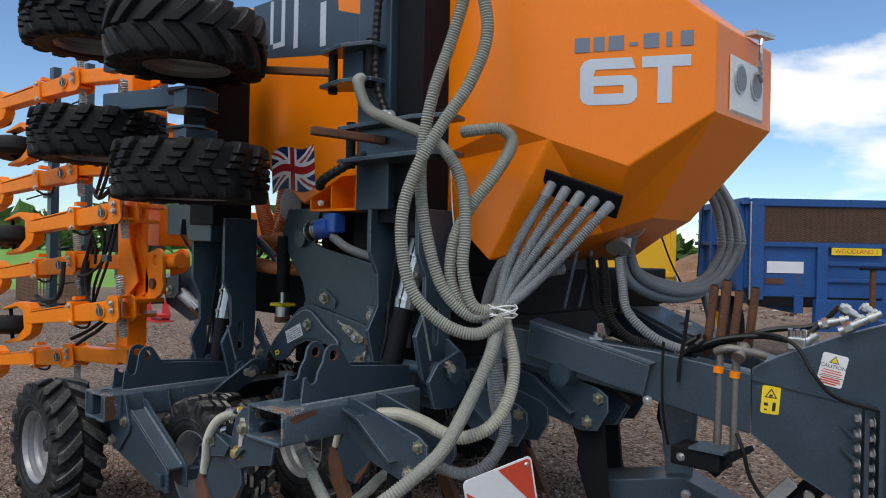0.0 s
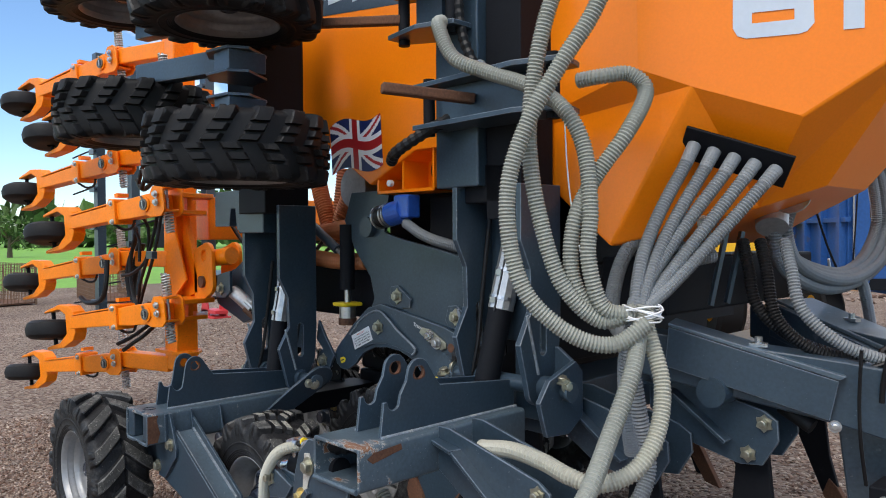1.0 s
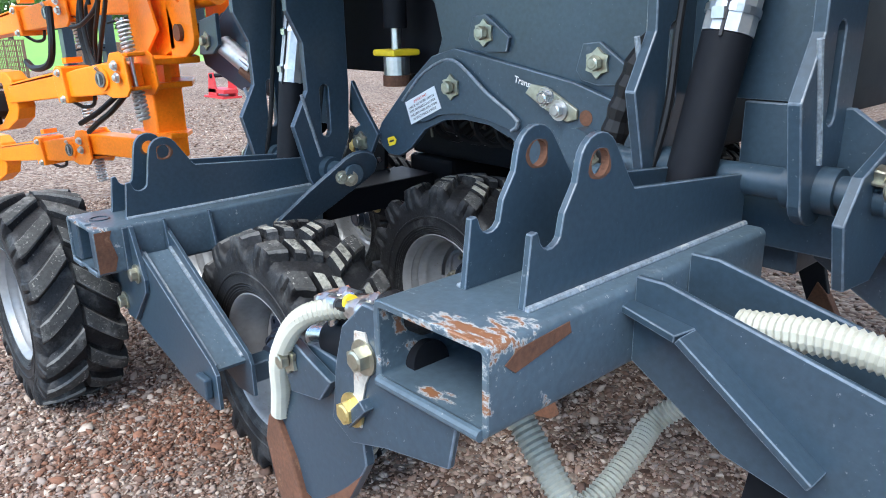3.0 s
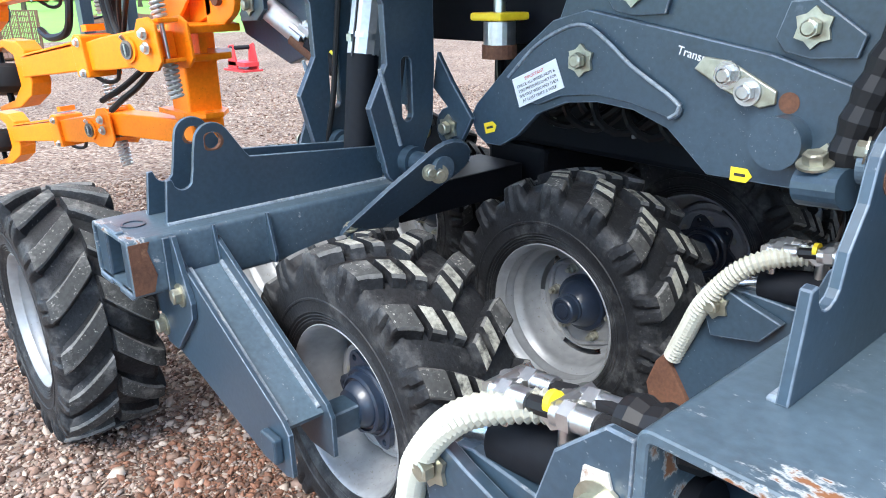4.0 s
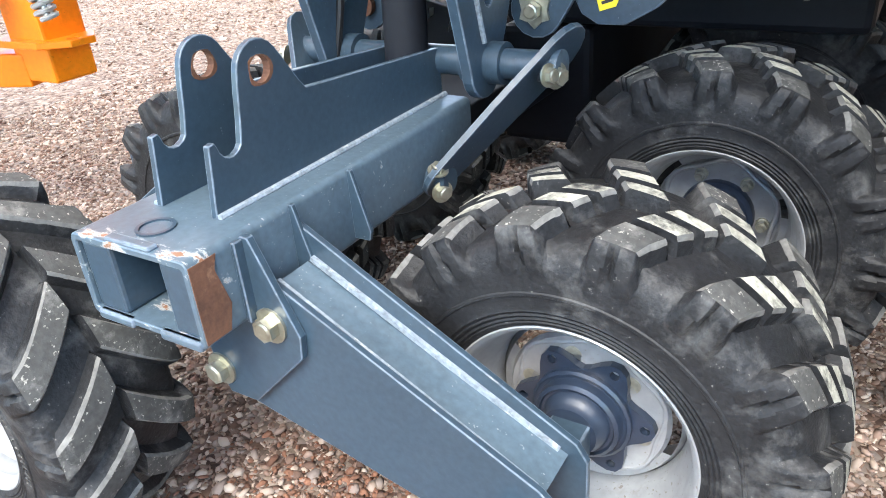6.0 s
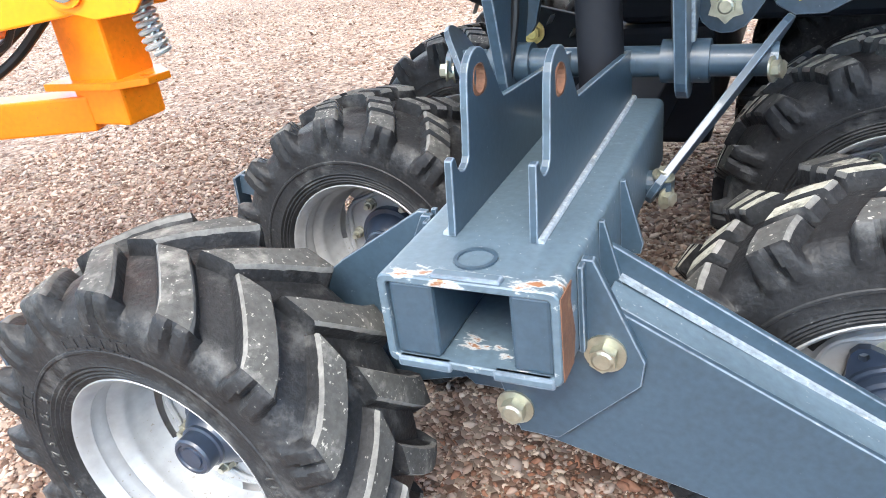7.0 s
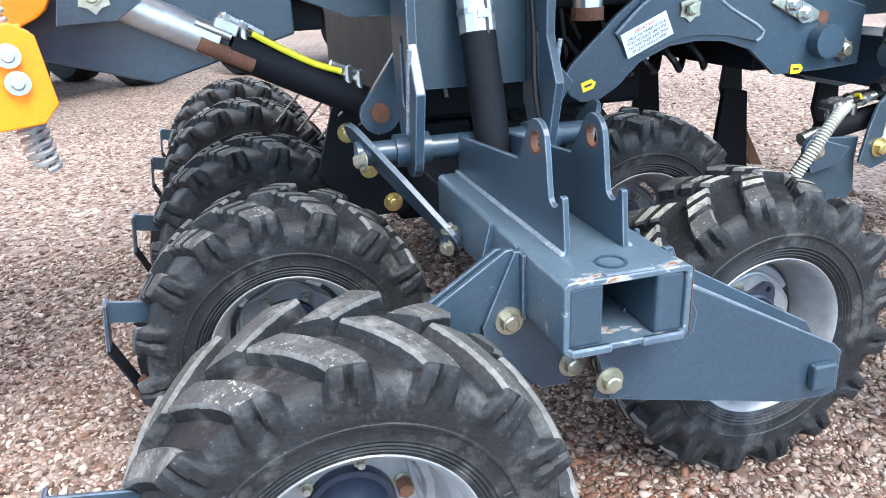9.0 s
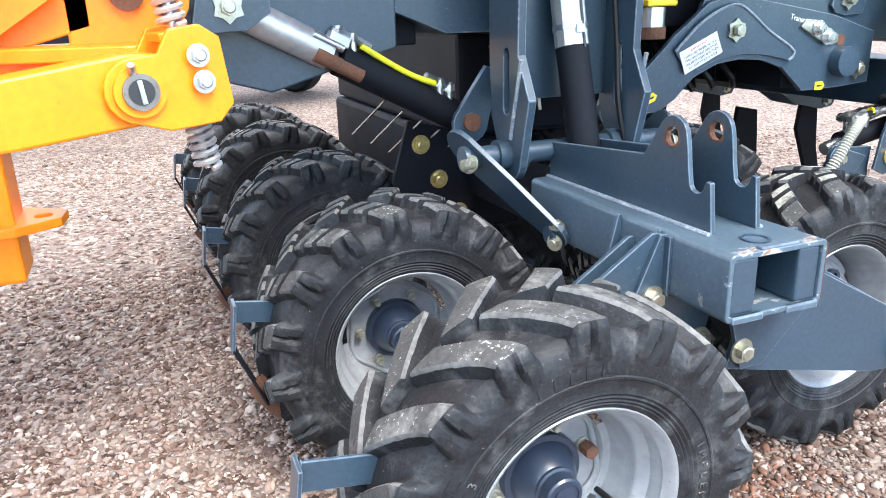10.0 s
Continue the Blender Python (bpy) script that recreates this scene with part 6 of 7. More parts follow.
for k in range(6):
    part("cable", tube([(0.30 + 0.1 * k, 1.15, 1.02), (0.36 + 0.1 * k, 1.10, 0.93), (0.45 + 0.09 * k, 1.14, 0.90), (0.5 + 0.1 * k, 1.25, 1.0)], 0.011, 6), CABLE, drill)
# guide strips behind the rear wheels
bm = bmesh.new()
for k in range(7):
    bar_into(bm, (-0.42 + 0.06 * k, 1.20, 0.93 - 0.035 * k), (-0.50 + 0.06 * k, 1.30, 0.82 - 0.035 * k), 0.012, 0.004)
part("guide_strip", bm, ZINC, drill)
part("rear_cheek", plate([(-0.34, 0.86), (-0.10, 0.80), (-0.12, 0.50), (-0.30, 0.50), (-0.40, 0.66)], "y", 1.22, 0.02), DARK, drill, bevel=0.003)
for x, z in ((-0.30, 0.78), (-0.24, 0.66), (-0.17, 0.54)):
    part("bolt", bolt((x, 1.218, z), (0, -1, 0), 0.036), GOLD, drill)

# ---- scrapers behind the rear wheels ----
def scraper(y, z=0.36):
    s = part("scraper", bar((-0.80, y, z + 0.10), (-0.985, y - 0.01, z + 0.135), 0.008, 0.055), SLATE, drill, "slate blue flat scraper bracket with a worn blade", bevel=0.002)
    part("shank", bar((-0.985, y - 0.01, z + 0.16), (-1.0, y, z + 0.03), 0.05, 0.008, (1, 0, 0)), SLATE, s, bevel=0.002)
    part("blade", bar((-1.0, y, z + 0.04), (-0.93, y + 0.01, z - 0.13), 0.06, 0.006, (1, 0, 0)), DARK, s, bevel=0.001)
    part("tip", plate([(-0.975, z - 0.09), (-0.93, z - 0.16), (-0.90, z - 0.19), (-0.90, z - 0.10), (-0.935, z - 0.05)], "y", y, 0.006), RUST, s)
    return s


for y in (0.0, 0.735, 1.45, 2.3, 2.95):
    scraper(y, 0.375)

# ---- labels on the chassis ----
lb = part("care_label", plate([(0.445, 1.045), (0.585, 1.105), (0.615, 1.04), (0.472, 0.978)], "y", 0.8905, 0.0015), WHITE, drill, "white sticker with black printed care note")
lab_m = facing((0.529, 0.8898, 1.042), (0.14, 0, 0.06), (-0.05, 0, 1))
for k, (words, sz, mat) in enumerate((("IMPORTANT", 0.012, RED_INK), ("CHECK ALL WHEEL NUTS &", 0.0105, INK), ("TYRE PRESSURES DAILY FOR", 0.0105, INK), ("THE FIRST WEEK AND THEN", 0.0105, INK), ("AT LEAST ONCE A WEEK", 0.0105, INK))):
    lettering(words, sz, lab_m @ Matrix.Translation((0, 0.024 - 0.0125 * k, 0)), mat, lb, "print", 0.0002)
lettering("Transport", 0.025, facing((0.95, 0.903, 1.128), (0.97, 0, -0.22), (0.2, 0, 1)), WHITE, drill, "chalk_writing", 0.0003, "white hand-written word on the paint")
for x, y, z, a in ((0.356, 0.903, 0.912, 0.3), (1.067, 0.903, 0.905, 0.0), (-0.66, 0.9735, 1.30, 0.1), (0.62, 0.951, 1.16, 0.2)):
    m = facing((x, y, z), (math.cos(a), 0, math.sin(a)), (0, 0, 1))
    bm = bmesh.new()
    plate_into(bm, [(-0.022, -0.014), (0.012, -0.014), (0.024, 0), (0.012, 0.014), (-0.022, 0.014)], "z", 0, 0.0012, m=m)
    y1 = part("inspection_tag", bm, YELLOW, drill, "small yellow arrow sticker")
    bm = bmesh.new()
    box_into(bm, (-0.014, -0.003, 0.0013), (0.010, 0.003, 0.0018), m)
    part("print", bm, INK, y1)


# ---- drawbar ----
DRAW = facing((2.06, 0.927, 0), (0.935, 0.355, 0), (0, 0, 1))      # x along the bar, y up, z towards the yard side
DRAW_FAR = facing((2.06, 2.053, 0), (0.935, -0.355, 0), (0, 0, 1))


def side_rail(m, near):
    """One tapering side rail of the drawbar with its cover tray."""
    s = -1 if near else 0
    rail = part("drawbar_rail", plate([(-0.05, 1.08), (-0.05, 1.22), (0.62, 1.15), (0.978, 1.089), (0.978, 0.853), (0.9, 0.875), (0.6, 0.955)], "z", -0.11 if near else -0.03, 0.14, m=m), SLATE, drill, bevel=0.006)
    lift = 0.0 if near else 0.01
    tray = part("cover_tray", plate([(0.09, 1.105), (0.1, 1.236 + lift), (0.6, 1.095 + lift), (0.575, 0.972)], "z", 0.032 if near else 0.112, 0.03, m=m), SLATE, drill, "folded sheet steel cover on the drawbar", bevel=0.003)
    top = [(0.1, 1.238 + lift), (0.1, 1.250 + lift), (0.62, 1.110 + lift), (0.6, 1.097 + lift)]
    part("lid", plate(top, "z", -0.1, 0.165 if near else 0.22, m=m), SLATE_WORN, tray, "glossy sloping lid", bevel=0.003)
    latch = bmesh.new()
    box_into(latch, (0.345, 1.178 + lift, -0.02), (0.4, 1.19 + lift, 0.01), m)
    part("latch", latch, ZINC, tray)
    part("latch_knob", rod(m @ Vector((0.372, 1.19 + lift, -0.005)), m @ Vector((0.372, 1.21 + lift, -0.005)), 0.012, sides=10), ZINC, tray)
    return rail


side_rail(DRAW, True)
side_rail(DRAW_FAR, False)
part("cross_tube", rod((2.3, 0.95, 1.03), (2.3, 2.0, 1.03), 0.05), SLATE, drill)
nose_outline = [(0.98, 0.85), (0.98, 1.105), (1.08, 1.165), (1.25, 1.24), (1.46, 1.315), (1.9, 1.34), (1.95, 1.28), (1.95, 0.56), (1.5, 0.58), (1.26, 0.645), (1.14, 0.715), (1.05, 0.80)]
nose = part("drawbar_nose", plate(nose_outline, "z", -0.03, 0.034, m=DRAW), SLATE, drill, "deep slate-blue front plate of the drawbar", bevel=0.004)
part("web", plate([(0.99, 0.87), (0.99, 1.06), (1.2, 1.08), (1.9, 1.0), (1.9, 0.6), (1.5, 0.62), (1.2, 0.72)], "z", -0.42, 0.03, m=DRAW), SLATE, nose)
part("seam", plate([(0.85, 1.085), (0.85, 1.1), (1.5, 0.985), (1.5, 0.97)], "z", 0.004, 0.008, m=DRAW), SLATE, nose, "raised welded seam")
part("end_flange", box((1.36, 0.62, -0.06), (1.375, 1.0, 0.07), DRAW), SLATE, nose)
part("end_flange", box((1.405, 0.62, -0.06), (1.42, 1.0, 0.085), DRAW), SLATE, nose)
for k in range(6):
    for s, dz in ((1.345, 0.0), (1.392, -0.012)):
        p = DRAW @ Vector((s, 0.955 - k * 0.055 + dz, 0.045))
        d = DRAW.to_3x3() @ Vector((-1 if s < 1.4 else 1, 0, 0.2))
        part("flange_bolt", bolt(p, d, 0.027), ZINC, nose)
for k, z in enumerate((0.9, 0.82)):
    part("gusset_spike", plate([(1.29, z + 0.015), (1.35, z - 0.015), (1.345, z - 0.045)], "z", 0.004, 0.02, m=DRAW), SLATE, nose)
part("rail_bolt", bolt(DRAW @ Vector((0.59, 0.95, 0.03)), DRAW.to_3x3() @ Vector((0, 0, 1)), 0.022), ZINC, drill)


def sticker(m, s0, z0, w, h, mat, parent, name, label, tilt=0.0, z=0.0062):
    pose_m = m @ Matrix.Translation((s0, z0, z)) @ Matrix.Rotation(radians(tilt), 4, "Z")
    r = 0.008
    pts = arc(w / 2 - r, h / 2 - r, r, 0, 90, 3) + arc(-w / 2 + r, h / 2 - r, r, 90, 180, 3) + arc(-w / 2 + r, -h / 2 + r, r, 180, 270, 3) + arc(w / 2 - r, -h / 2 + r, r, 270, 360, 3)
    return part(name, plate(pts, "z", 0, 0.0012, m=pose_m), mat, parent, label), pose_m


st, pm = sticker(DRAW, 1.048, 0.99, 0.066, 0.108, YELLOW, nose, "warning_sticker", "yellow warning sticker with pictograms", -4)
part("triangle_sign", plate([(-0.023, 0.008), (0.023, 0.008), (0, 0.046)], "z", 0.0014, 0.0006, m=pm), INK, st)
part("triangle_field", plate([(-0.016, 0.012), (0.016, 0.012), (0, 0.038)], "z", 0.0022, 0.0005, m=pm), YELLOW, st)
part("pictogram", box((-0.006, 0.013, 0.0028), (0.006, 0.022, 0.0034), pm), INK, st)
part("pictogram", box((0.008, -0.042, 0.0014), (0.02, -0.008, 0.002), pm), INK, st)
part("pictogram", box((-0.022, -0.024, 0.0014), (-0.008, -0.012, 0.002), pm), INK, st)
part("print_bar", box((-0.02, -0.042, 0.0014), (-0.01, -0.036, 0.002), pm), INK, st)
st, pm = sticker(DRAW, 1.258, 1.122, 0.088, 0.122, WHITE, nose, "caution_sticker", "white caution sticker with red print", -12)
part("triangle_sign", plate([(-0.017, 0.026), (0.017, 0.026), (0, 0.055)], "z", 0.0014, 0.0006, m=pm), INK, st)
part("triangle_field", plate([(-0.0125, 0.0285), (0.0125, 0.0285), (0, 0.05)], "z", 0.0022, 0.0005, m=pm), YELLOW, st)
lettering("CAUTION", 0.02, pm @ Matrix.Translation((0, 0.013, 0.0016)), INK, st)
for k, wd in enumerate((0.06, 0.07, 0.064)):
    part("print_bar", box((-wd / 2, -0.004 - k * 0.009, 0.0014), (wd / 2, -0.0005 - k * 0.009, 0.0022), pm), RED_INK, st)
for k, wd in enumerate((0.066, 0.07, 0.05)):
    part("print_bar", box((-wd / 2, -0.037 - k * 0.009, 0.0014), (wd / 2, -0.0315 - k * 0.009, 0.0022), pm), RED_INK, st)
part("rule", box((-0.042, -0.0275, 0.0014), (0.042, -0.0255, 0.002), pm), INK, st)

# pins, step box and rods
for n, (x, y, z1, z0) in enumerate(((2.869, 1.215, 1.145, 0.80), (2.925, 1.236, 1.13, 0.766))):
    pin = part("linch_pin", rod((x, y, z0), (x + 0.003, y, z1), 0.0155), STEEL, drill, "dull steel pin with an orange band", smooth=True)
    part("band", rod((x - 0.001, y - 0.002, z1 - 0.062), (x + 0.001, y - 0.002, z1 - 0.036), 0.022), ORANGE_ARM, pin, smooth=True)
    part("head", rod((x, y, z1), (x, y, z1 + 0.02), 0.017, 0.013), STEEL, pin, smooth=True)
part("pin_keeper", tube([(2.86, 1.2, 1.165), (2.91, 1.2, 1.185), (2.97, 1.23, 1.175), (3.03, 1.27, 1.16)], 0.016, 10), STEEL, drill, smooth=True)
part("pin_eye", rod((2.95, 1.20, 1.15), (2.95, 1.26, 1.19), 0.024), STEEL, drill, smooth=True)
step = part("pin_holder", box((2.70, 1.16, 0.70), (2.90, 1.30, 0.775)), DARK, drill, "black steel pin holder below the drawbar", bevel=0.006)
part("holder_top", box((2.78, 1.15, 0.775), (2.92, 1.29, 0.785)), SLATE_WORN, step)
part("holder_hook", plate([(2.84, 0.69), (2.9, 0.77), (3.0, 0.82), (3.01, 0.80), (2.93, 0.74), (2.87, 0.67)], "y", 1.2, 0.025), DARK, step)
part("holder_bolt", bolt((2.745, 1.16, 0.735), (0, -1, 0), 0.02), ZINC, step)
part("chain_strap", tube([(2.71, 1.06, 1.2), (2.70, 1.075, 1.05), (2.70, 1.09, 0.92), (2.70, 1.14, 0.78)], 0.006, 6), CABLE, drill, "thin black strap")
part("strap", tube([(2.79, 1.10, 1.33), (2.77, 1.11, 1.2), (2.75, 1.12, 1.1), (2.745, 1.125, 1.04)], 0.008, 8), CABLE, drill, "black twisted strap")
for x, y, z1, r in ((2.80, 1.30, 1.42, 0.018), (2.84, 1.33, 1.44, 0.02), (2.885, 1.345, 1.4, 0.018), (2.935, 1.38, 1.415, 0.018)):
    upright = part("upright_rod", rod((x - 0.02, y, 1.13), (x + 0.012, y, z1), r, r * 0.95, 14), RUST, drill, "rusty steel rod standing in the drawbar", smooth=True)
    part("rod_end", rod((x + 0.012, y, z1), (x + 0.013, y, z1 + 0.006), r * 0.9, r * 0.5, 14), DARK, upright)

# hydraulic couplings and their hoses
for n, (a, b) in enumerate((((3.18, 1.40, 1.285), (3.28, 1.42, 1.315)), ((3.24, 1.44, 1.36), (3.33, 1.47, 1.30)), ((3.26, 1.36, 1.27), (3.39, 1.40, 1.345)), ((3.12, 1.36, 1.20), (3.18, 1.38, 1.25)), ((3.3, 1.5, 1.36), (3.35, 1.52, 1.33)))):
    a, b = Vector(a), Vector(b)
    d = b - a
    cp = part("hydraulic_coupling", rod(a, a + d * 0.55, 0.017), ZINC, drill, "bright zinc hydraulic coupling", smooth=True)
    part("collar", rod(a + d * 0.12, a + d * 0.3, 0.023, sides=6), ZINC, cp)
    part("tip", rod(a + d * 0.55, b, 0.0135), ZINC, cp, smooth=True)
    part("sleeve", rod(a + d * 0.7, a + d * 0.86, 0.018), GALV, cp, smooth=True)
for pts, r in (([(2.76, 1.2, 1.16), (2.86, 1.24, 1.21), (3.0, 1.32, 1.23), (3.12, 1.36, 1.22), (3.18, 1.40, 1.285)], 0.011),
               ([(2.72, 1.22, 1.14), (2.83, 1.28, 1.18), (3.0, 1.36, 1.25), (3.16, 1.43, 1.28), (3.24, 1.44, 1.36)], 0.011),
               ([(2.7, 1.18, 1.13), (2.9, 1.3, 1.22), (3.05, 1.3, 1.24), (3.14, 1.29, 1.2), (3.2, 1.26, 1.12), (3.27, 1.28, 1.04), (3.4, 1.34, 1.0)], 0.008),
               ([(2.95, 1.2, 0.86), (2.98, 1.19, 0.8), (3.0, 1.21, 0.7), (3.06, 1.23, 0.6)], 0.008),
               ([(2.74, 1.2, 1.15), (2.80, 1.2, 1.2), (2.76, 1.3, 1.21), (2.7, 1.26, 1.16), (2.78, 1.2, 1.14)], 0.012)):
    part("hydraulic_hose", tube(pts, r, 8), CABLE, drill, smooth=True)
part("valve_block", box((3.08, 1.34, 1.185), (3.15, 1.40, 1.235)), ZINC, drill, bevel=0.006)
for k in range(3):
    part("valve_stub", rod((3.09 + k * 0.025, 1.36, 1.235), (3.09 + k * 0.025, 1.355, 1.265), 0.01, sides=8), ZINC, drill)
# parking leg and its foot
leg_m = DRAW @ Matrix.Translation((0, 0, -0.30))
leg = part("parking_leg", plate([(0.60, 0.98), (0.78, 0.97), (0.75, 0.48), (0.66, 0.48)], "z", 0, 0.07, m=leg_m), SLATE_WORN, drill, "slate-blue drawbar leg plate", bevel=0.005)
part("foot", plate([(0.36, 0.44), (0.36, 0.54), (0.72, 0.60), (0.98, 0.48), (0.98, 0.42)], "z", -0.06, 0.2, m=leg_m), SLATE, leg, bevel=0.005)
part("foot_bolt", bolt(leg_m @ Vector((0.735, 0.53, 0.14)), leg_m.to_3x3() @ Vector((0, 0, 1)), 0.024), ZINC, leg)
ram_a, ram_b = leg_m @ Vector((1.12, 0.50, 0.1)), leg_m @ Vector((1.26, 0.66, 0.1))
part("jack_leg", rod(ram_a, ram_b, 0.045), DARK, drill, "black parking jack", smooth=True)
part("jack_plate", bar(leg_m @ Vector((1.02, 0.5, 0.14)), leg_m @ Vector((1.14, 0.64, 0.14)), 0.03, 0.05), GALV, drill)
part("jack_knob", rod(leg_m @ Vector((1.2, 0.6, 0.16)), leg_m @ Vector((1.2, 0.6, 0.19)), 0.02), ZINC, drill)
# fold: a flat tie bar and the loose pipe below the tray
part("drain_pipe", rod(DRAW @ Vector((0.44, 0.98, -0.06)), DRAW @ Vector((0.53, 0.93, -0.02)), 0.025), RUBBER_CLEAN, drill, smooth=True)


# ---- warning board ----
def warning_board():
    b0, b1 = Vector((2.700, -0.125, 0.905)), Vector((2.779, 0.084, 0.956))
    right = (b1 - b0).normalized()
    down = Vector((-0.05, 0.02, -1)).normalized()
    m = facing((b0 + b1) / 2, right, -down)
    w, h = (b1 - b0).length, 0.42
    board = thing("warning_board", "red and white striped metal marker board bolted to the drill", "warning board", (0, 0, 0))
    pts = arc(w / 2 - 0.015, -0.015, 0.015, 0, 90, 4) + arc(-w / 2 + 0.015, -0.015, 0.015, 90, 180, 4) + [(-w / 2, -h), (w / 2, -h)]
    part("sheet", plate(pts, "z", -0.003, 0.003, m=m), WHITE, board)
    i = 0.006
    part("stripe", plate([(0.0, -i), (w / 2 - 0.014, -i), (w / 2 - i, -0.014), (w / 2 - i, -0.16)], "z", 0.0002, 0.0008, m=m), RED_INK, board, "red reflective stripe")
    part("stripe", plate([(-w / 2 + i, -0.035), (-w / 2 + i, -0.17), (w / 2 - i, -0.36), (w / 2 - i, -0.25)], "z", 0.0002, 0.0008, m=m), RED_INK, board)
    part("rivet", rod(m @ Vector((w / 2 - 0.02, -0.022, 0.001)), m @ Vector((w / 2 - 0.02, -0.022, 0.005)), 0.008, 0.005, 10), ZINC, board)
    part("bracket", box((-0.03, -h - 0.2, -0.02), (0.03, -0.05, -0.004), m), DARK, board)
    part("bracket_arm", bar(m @ Vector((0, -0.3, -0.015)), (2.62, 0.55, 0.62), 0.03, 0.03), DARK, board)


warning_board()


# ---- folded coulter section ----
ALONG = Vector((-1, -0.26, -0.13)).normalized()
SIDE = ALONG.cross(Vector((0, 0, 1))).normalized()
UPW = SIDE.cross(ALONG).normalized()


def arm_pose(head):
    m = Matrix((ALONG, SIDE, UPW)).transposed().to_4x4()
    m.translation = head
    return m


def coulter_arm(head, near):
    """A spring-loaded coulter arm: head plate with two springs, box arm, clamp, fork, press wheel and knife."""
    m = arm_pose(head)
    q = m.to_3x3()

    def at(u, v, w):
        return m @ Vector((u, v, w))
    arm = part("coulter_arm", plate([(0.04, -0.045), (0.04, 0.05), (0.14, 0.068), (0.36, 0.064), (0.5, 0.054), (0.98, 0.045), (1.0, -0.04), (0.5, -0.05), (0.36, -0.06), (0.14, -0.066)], "y", -0.055, 0.11, m=m), ORANGE_ARM, drill, "orange spring-loaded coulter arm", bevel=0.006)
    part("arm_rib", plate([(0.54, 0.06), (0.54, 0.068), (0.97, 0.056), (0.97, 0.048)], "y", -0.06, 0.12, m=m), ORANGE_ARM, arm)
    # head plates with the spring bolts
    for v in (-0.075, 0.062):
        part("head_plate", plate([(-0.035, 0.07), (0.0, 0.10), (0.06, 0.10), (0.09, 0.06)] + arc(0.14, 0.0, 0.062, 80, -80, 8) + [(0.1, -0.085), (0.0, -0.09), (-0.035, -0.06)], "y", v, 0.013, m=m), ORANGE_ARM, arm, bevel=0.003)
    hub = part("pivot_hub", rod(at(0.14, -0.085, 0), at(0.14, 0.085, 0), 0.048, sides=24), ORANGE_ARM, arm, smooth=True)
    for v in (-0.085, 0.085):
        e = 1 if v > 0 else -1
        part("hub_ring", rod(at(0.14, v, 0), at(0.14, v + e * 0.007, 0), 0.034), STEEL, hub, "worn steel ring", smooth=True)
        # black disc in place of the dark inside of the bore
        part("bore", rod(at(0.14, v + e * 0.0072, 0), at(0.14, v + e * 0.0085, 0), 0.024), INK, hub)
        part("hub_core", bar(at(0.14, v + e * 0.009, -0.022), at(0.14, v + e * 0.009, 0.022), 0.009, 0.006, q @ Vector((0, 1, 0))), ZINC, hub)
        part("grease_nipple", rod(at(0.145, v, 0.036), at(0.148, v + e * 0.012, 0.052), 0.008, sides=8), ZINC, hub)
        for w in (0.045, -0.005):
            part("head_bolt", bolt(at(0.02, v - (0.003 if e < 0 else 0.0), w), q @ Vector((0, e, 0)), 0.026), ZINC, arm)
    part("spring_rod", rod(at(0.025, 0, -0.19), at(0.025, 0, 0.24), 0.009, sides=10), ZINC, arm, smooth=True)
    for a, b in (((0.025, 0, 0.10), (0.025, 0, 0.235)), ((0.025, 0, -0.19), (0.025, 0, -0.05))):
        part("spring", coil(at(*a), at(*b), 0.024, 0.0065, 8), GALV, arm, "bright coil spring", smooth=True)
    for w in (0.085, -0.058):
        part("spring_seat", box((-0.02, -0.045, w - 0.008), (0.07, 0.045, w + 0.008), m), ORANGE_ARM, arm, bevel=0.003)
    # clamp halfway
    part("clamp", plate([(0.45, -0.08), (0.45, 0.08), (0.5, 0.092), (0.53, 0.06), (0.53, -0.07)], "y", -0.075, 0.15, m=m), ORANGE_ARM, arm, bevel=0.006)
    for w in (0.06, -0.06):
        part("clamp_bolt", bolt(at(0.48, -0.075, w), q @ Vector((0, -1, 0)), 0.022), ZINC, arm)
    part("clamp_tab", box((0.465, -0.03, 0.1), (0.50, 0.05, 0.125), m), ORANGE_ARM, arm)
    # fork, wheel and knife
    fork = part("fork", plate([(0.95, -0.07), (0.95, 0.07), (1.0, 0.115), (1.12, 0.135), (1.3, 0.10), (1.3, 0.085), (1.12, 0.10), (1.05, 0.06), (1.05, -0.07), (1.14, -0.13), (1.3, -0.15), (1.3, -0.17), (1.1, -0.165), (0.98, -0.12)], "y", -0.05, 0.09, m=m), ORANGE_ARM, arm, "cast orange wheel fork", bevel=0.006)
    prof = [(0.03, -0.06), (0.1, -0.066), (0.15, -0.062), (0.178, -0.042), (0.188, 0), (0.178, 0.042), (0.15, 0.062), (0.1, 0.066), (0.03, 0.06)]
    wb = lathe(prof, 32)
    bmesh.ops.transform(wb, matrix=m @ Matrix.Translation((1.27, 0, -0.035)) @ Matrix.Rotation(radians(90 - 8), 4, "X"), verts=wb.verts)
    part("press_wheel", wb, RUBBER_CLEAN, arm, "smooth black rubber press wheel", smooth=True)
    part("wheel_axle", rod(at(1.27, 0, -0.16), at(1.27, 0, 0.11), 0.014), DARK, arm)
    part("pipe_hose", tube([at(0.40, 0.03, -0.06), at(0.46, 0.05, -0.10), at(0.55, 0.05, -0.10), at(0.62, 0.03, -0.055)], 0.009, 8), CABLE, arm, smooth=True)
    return arm


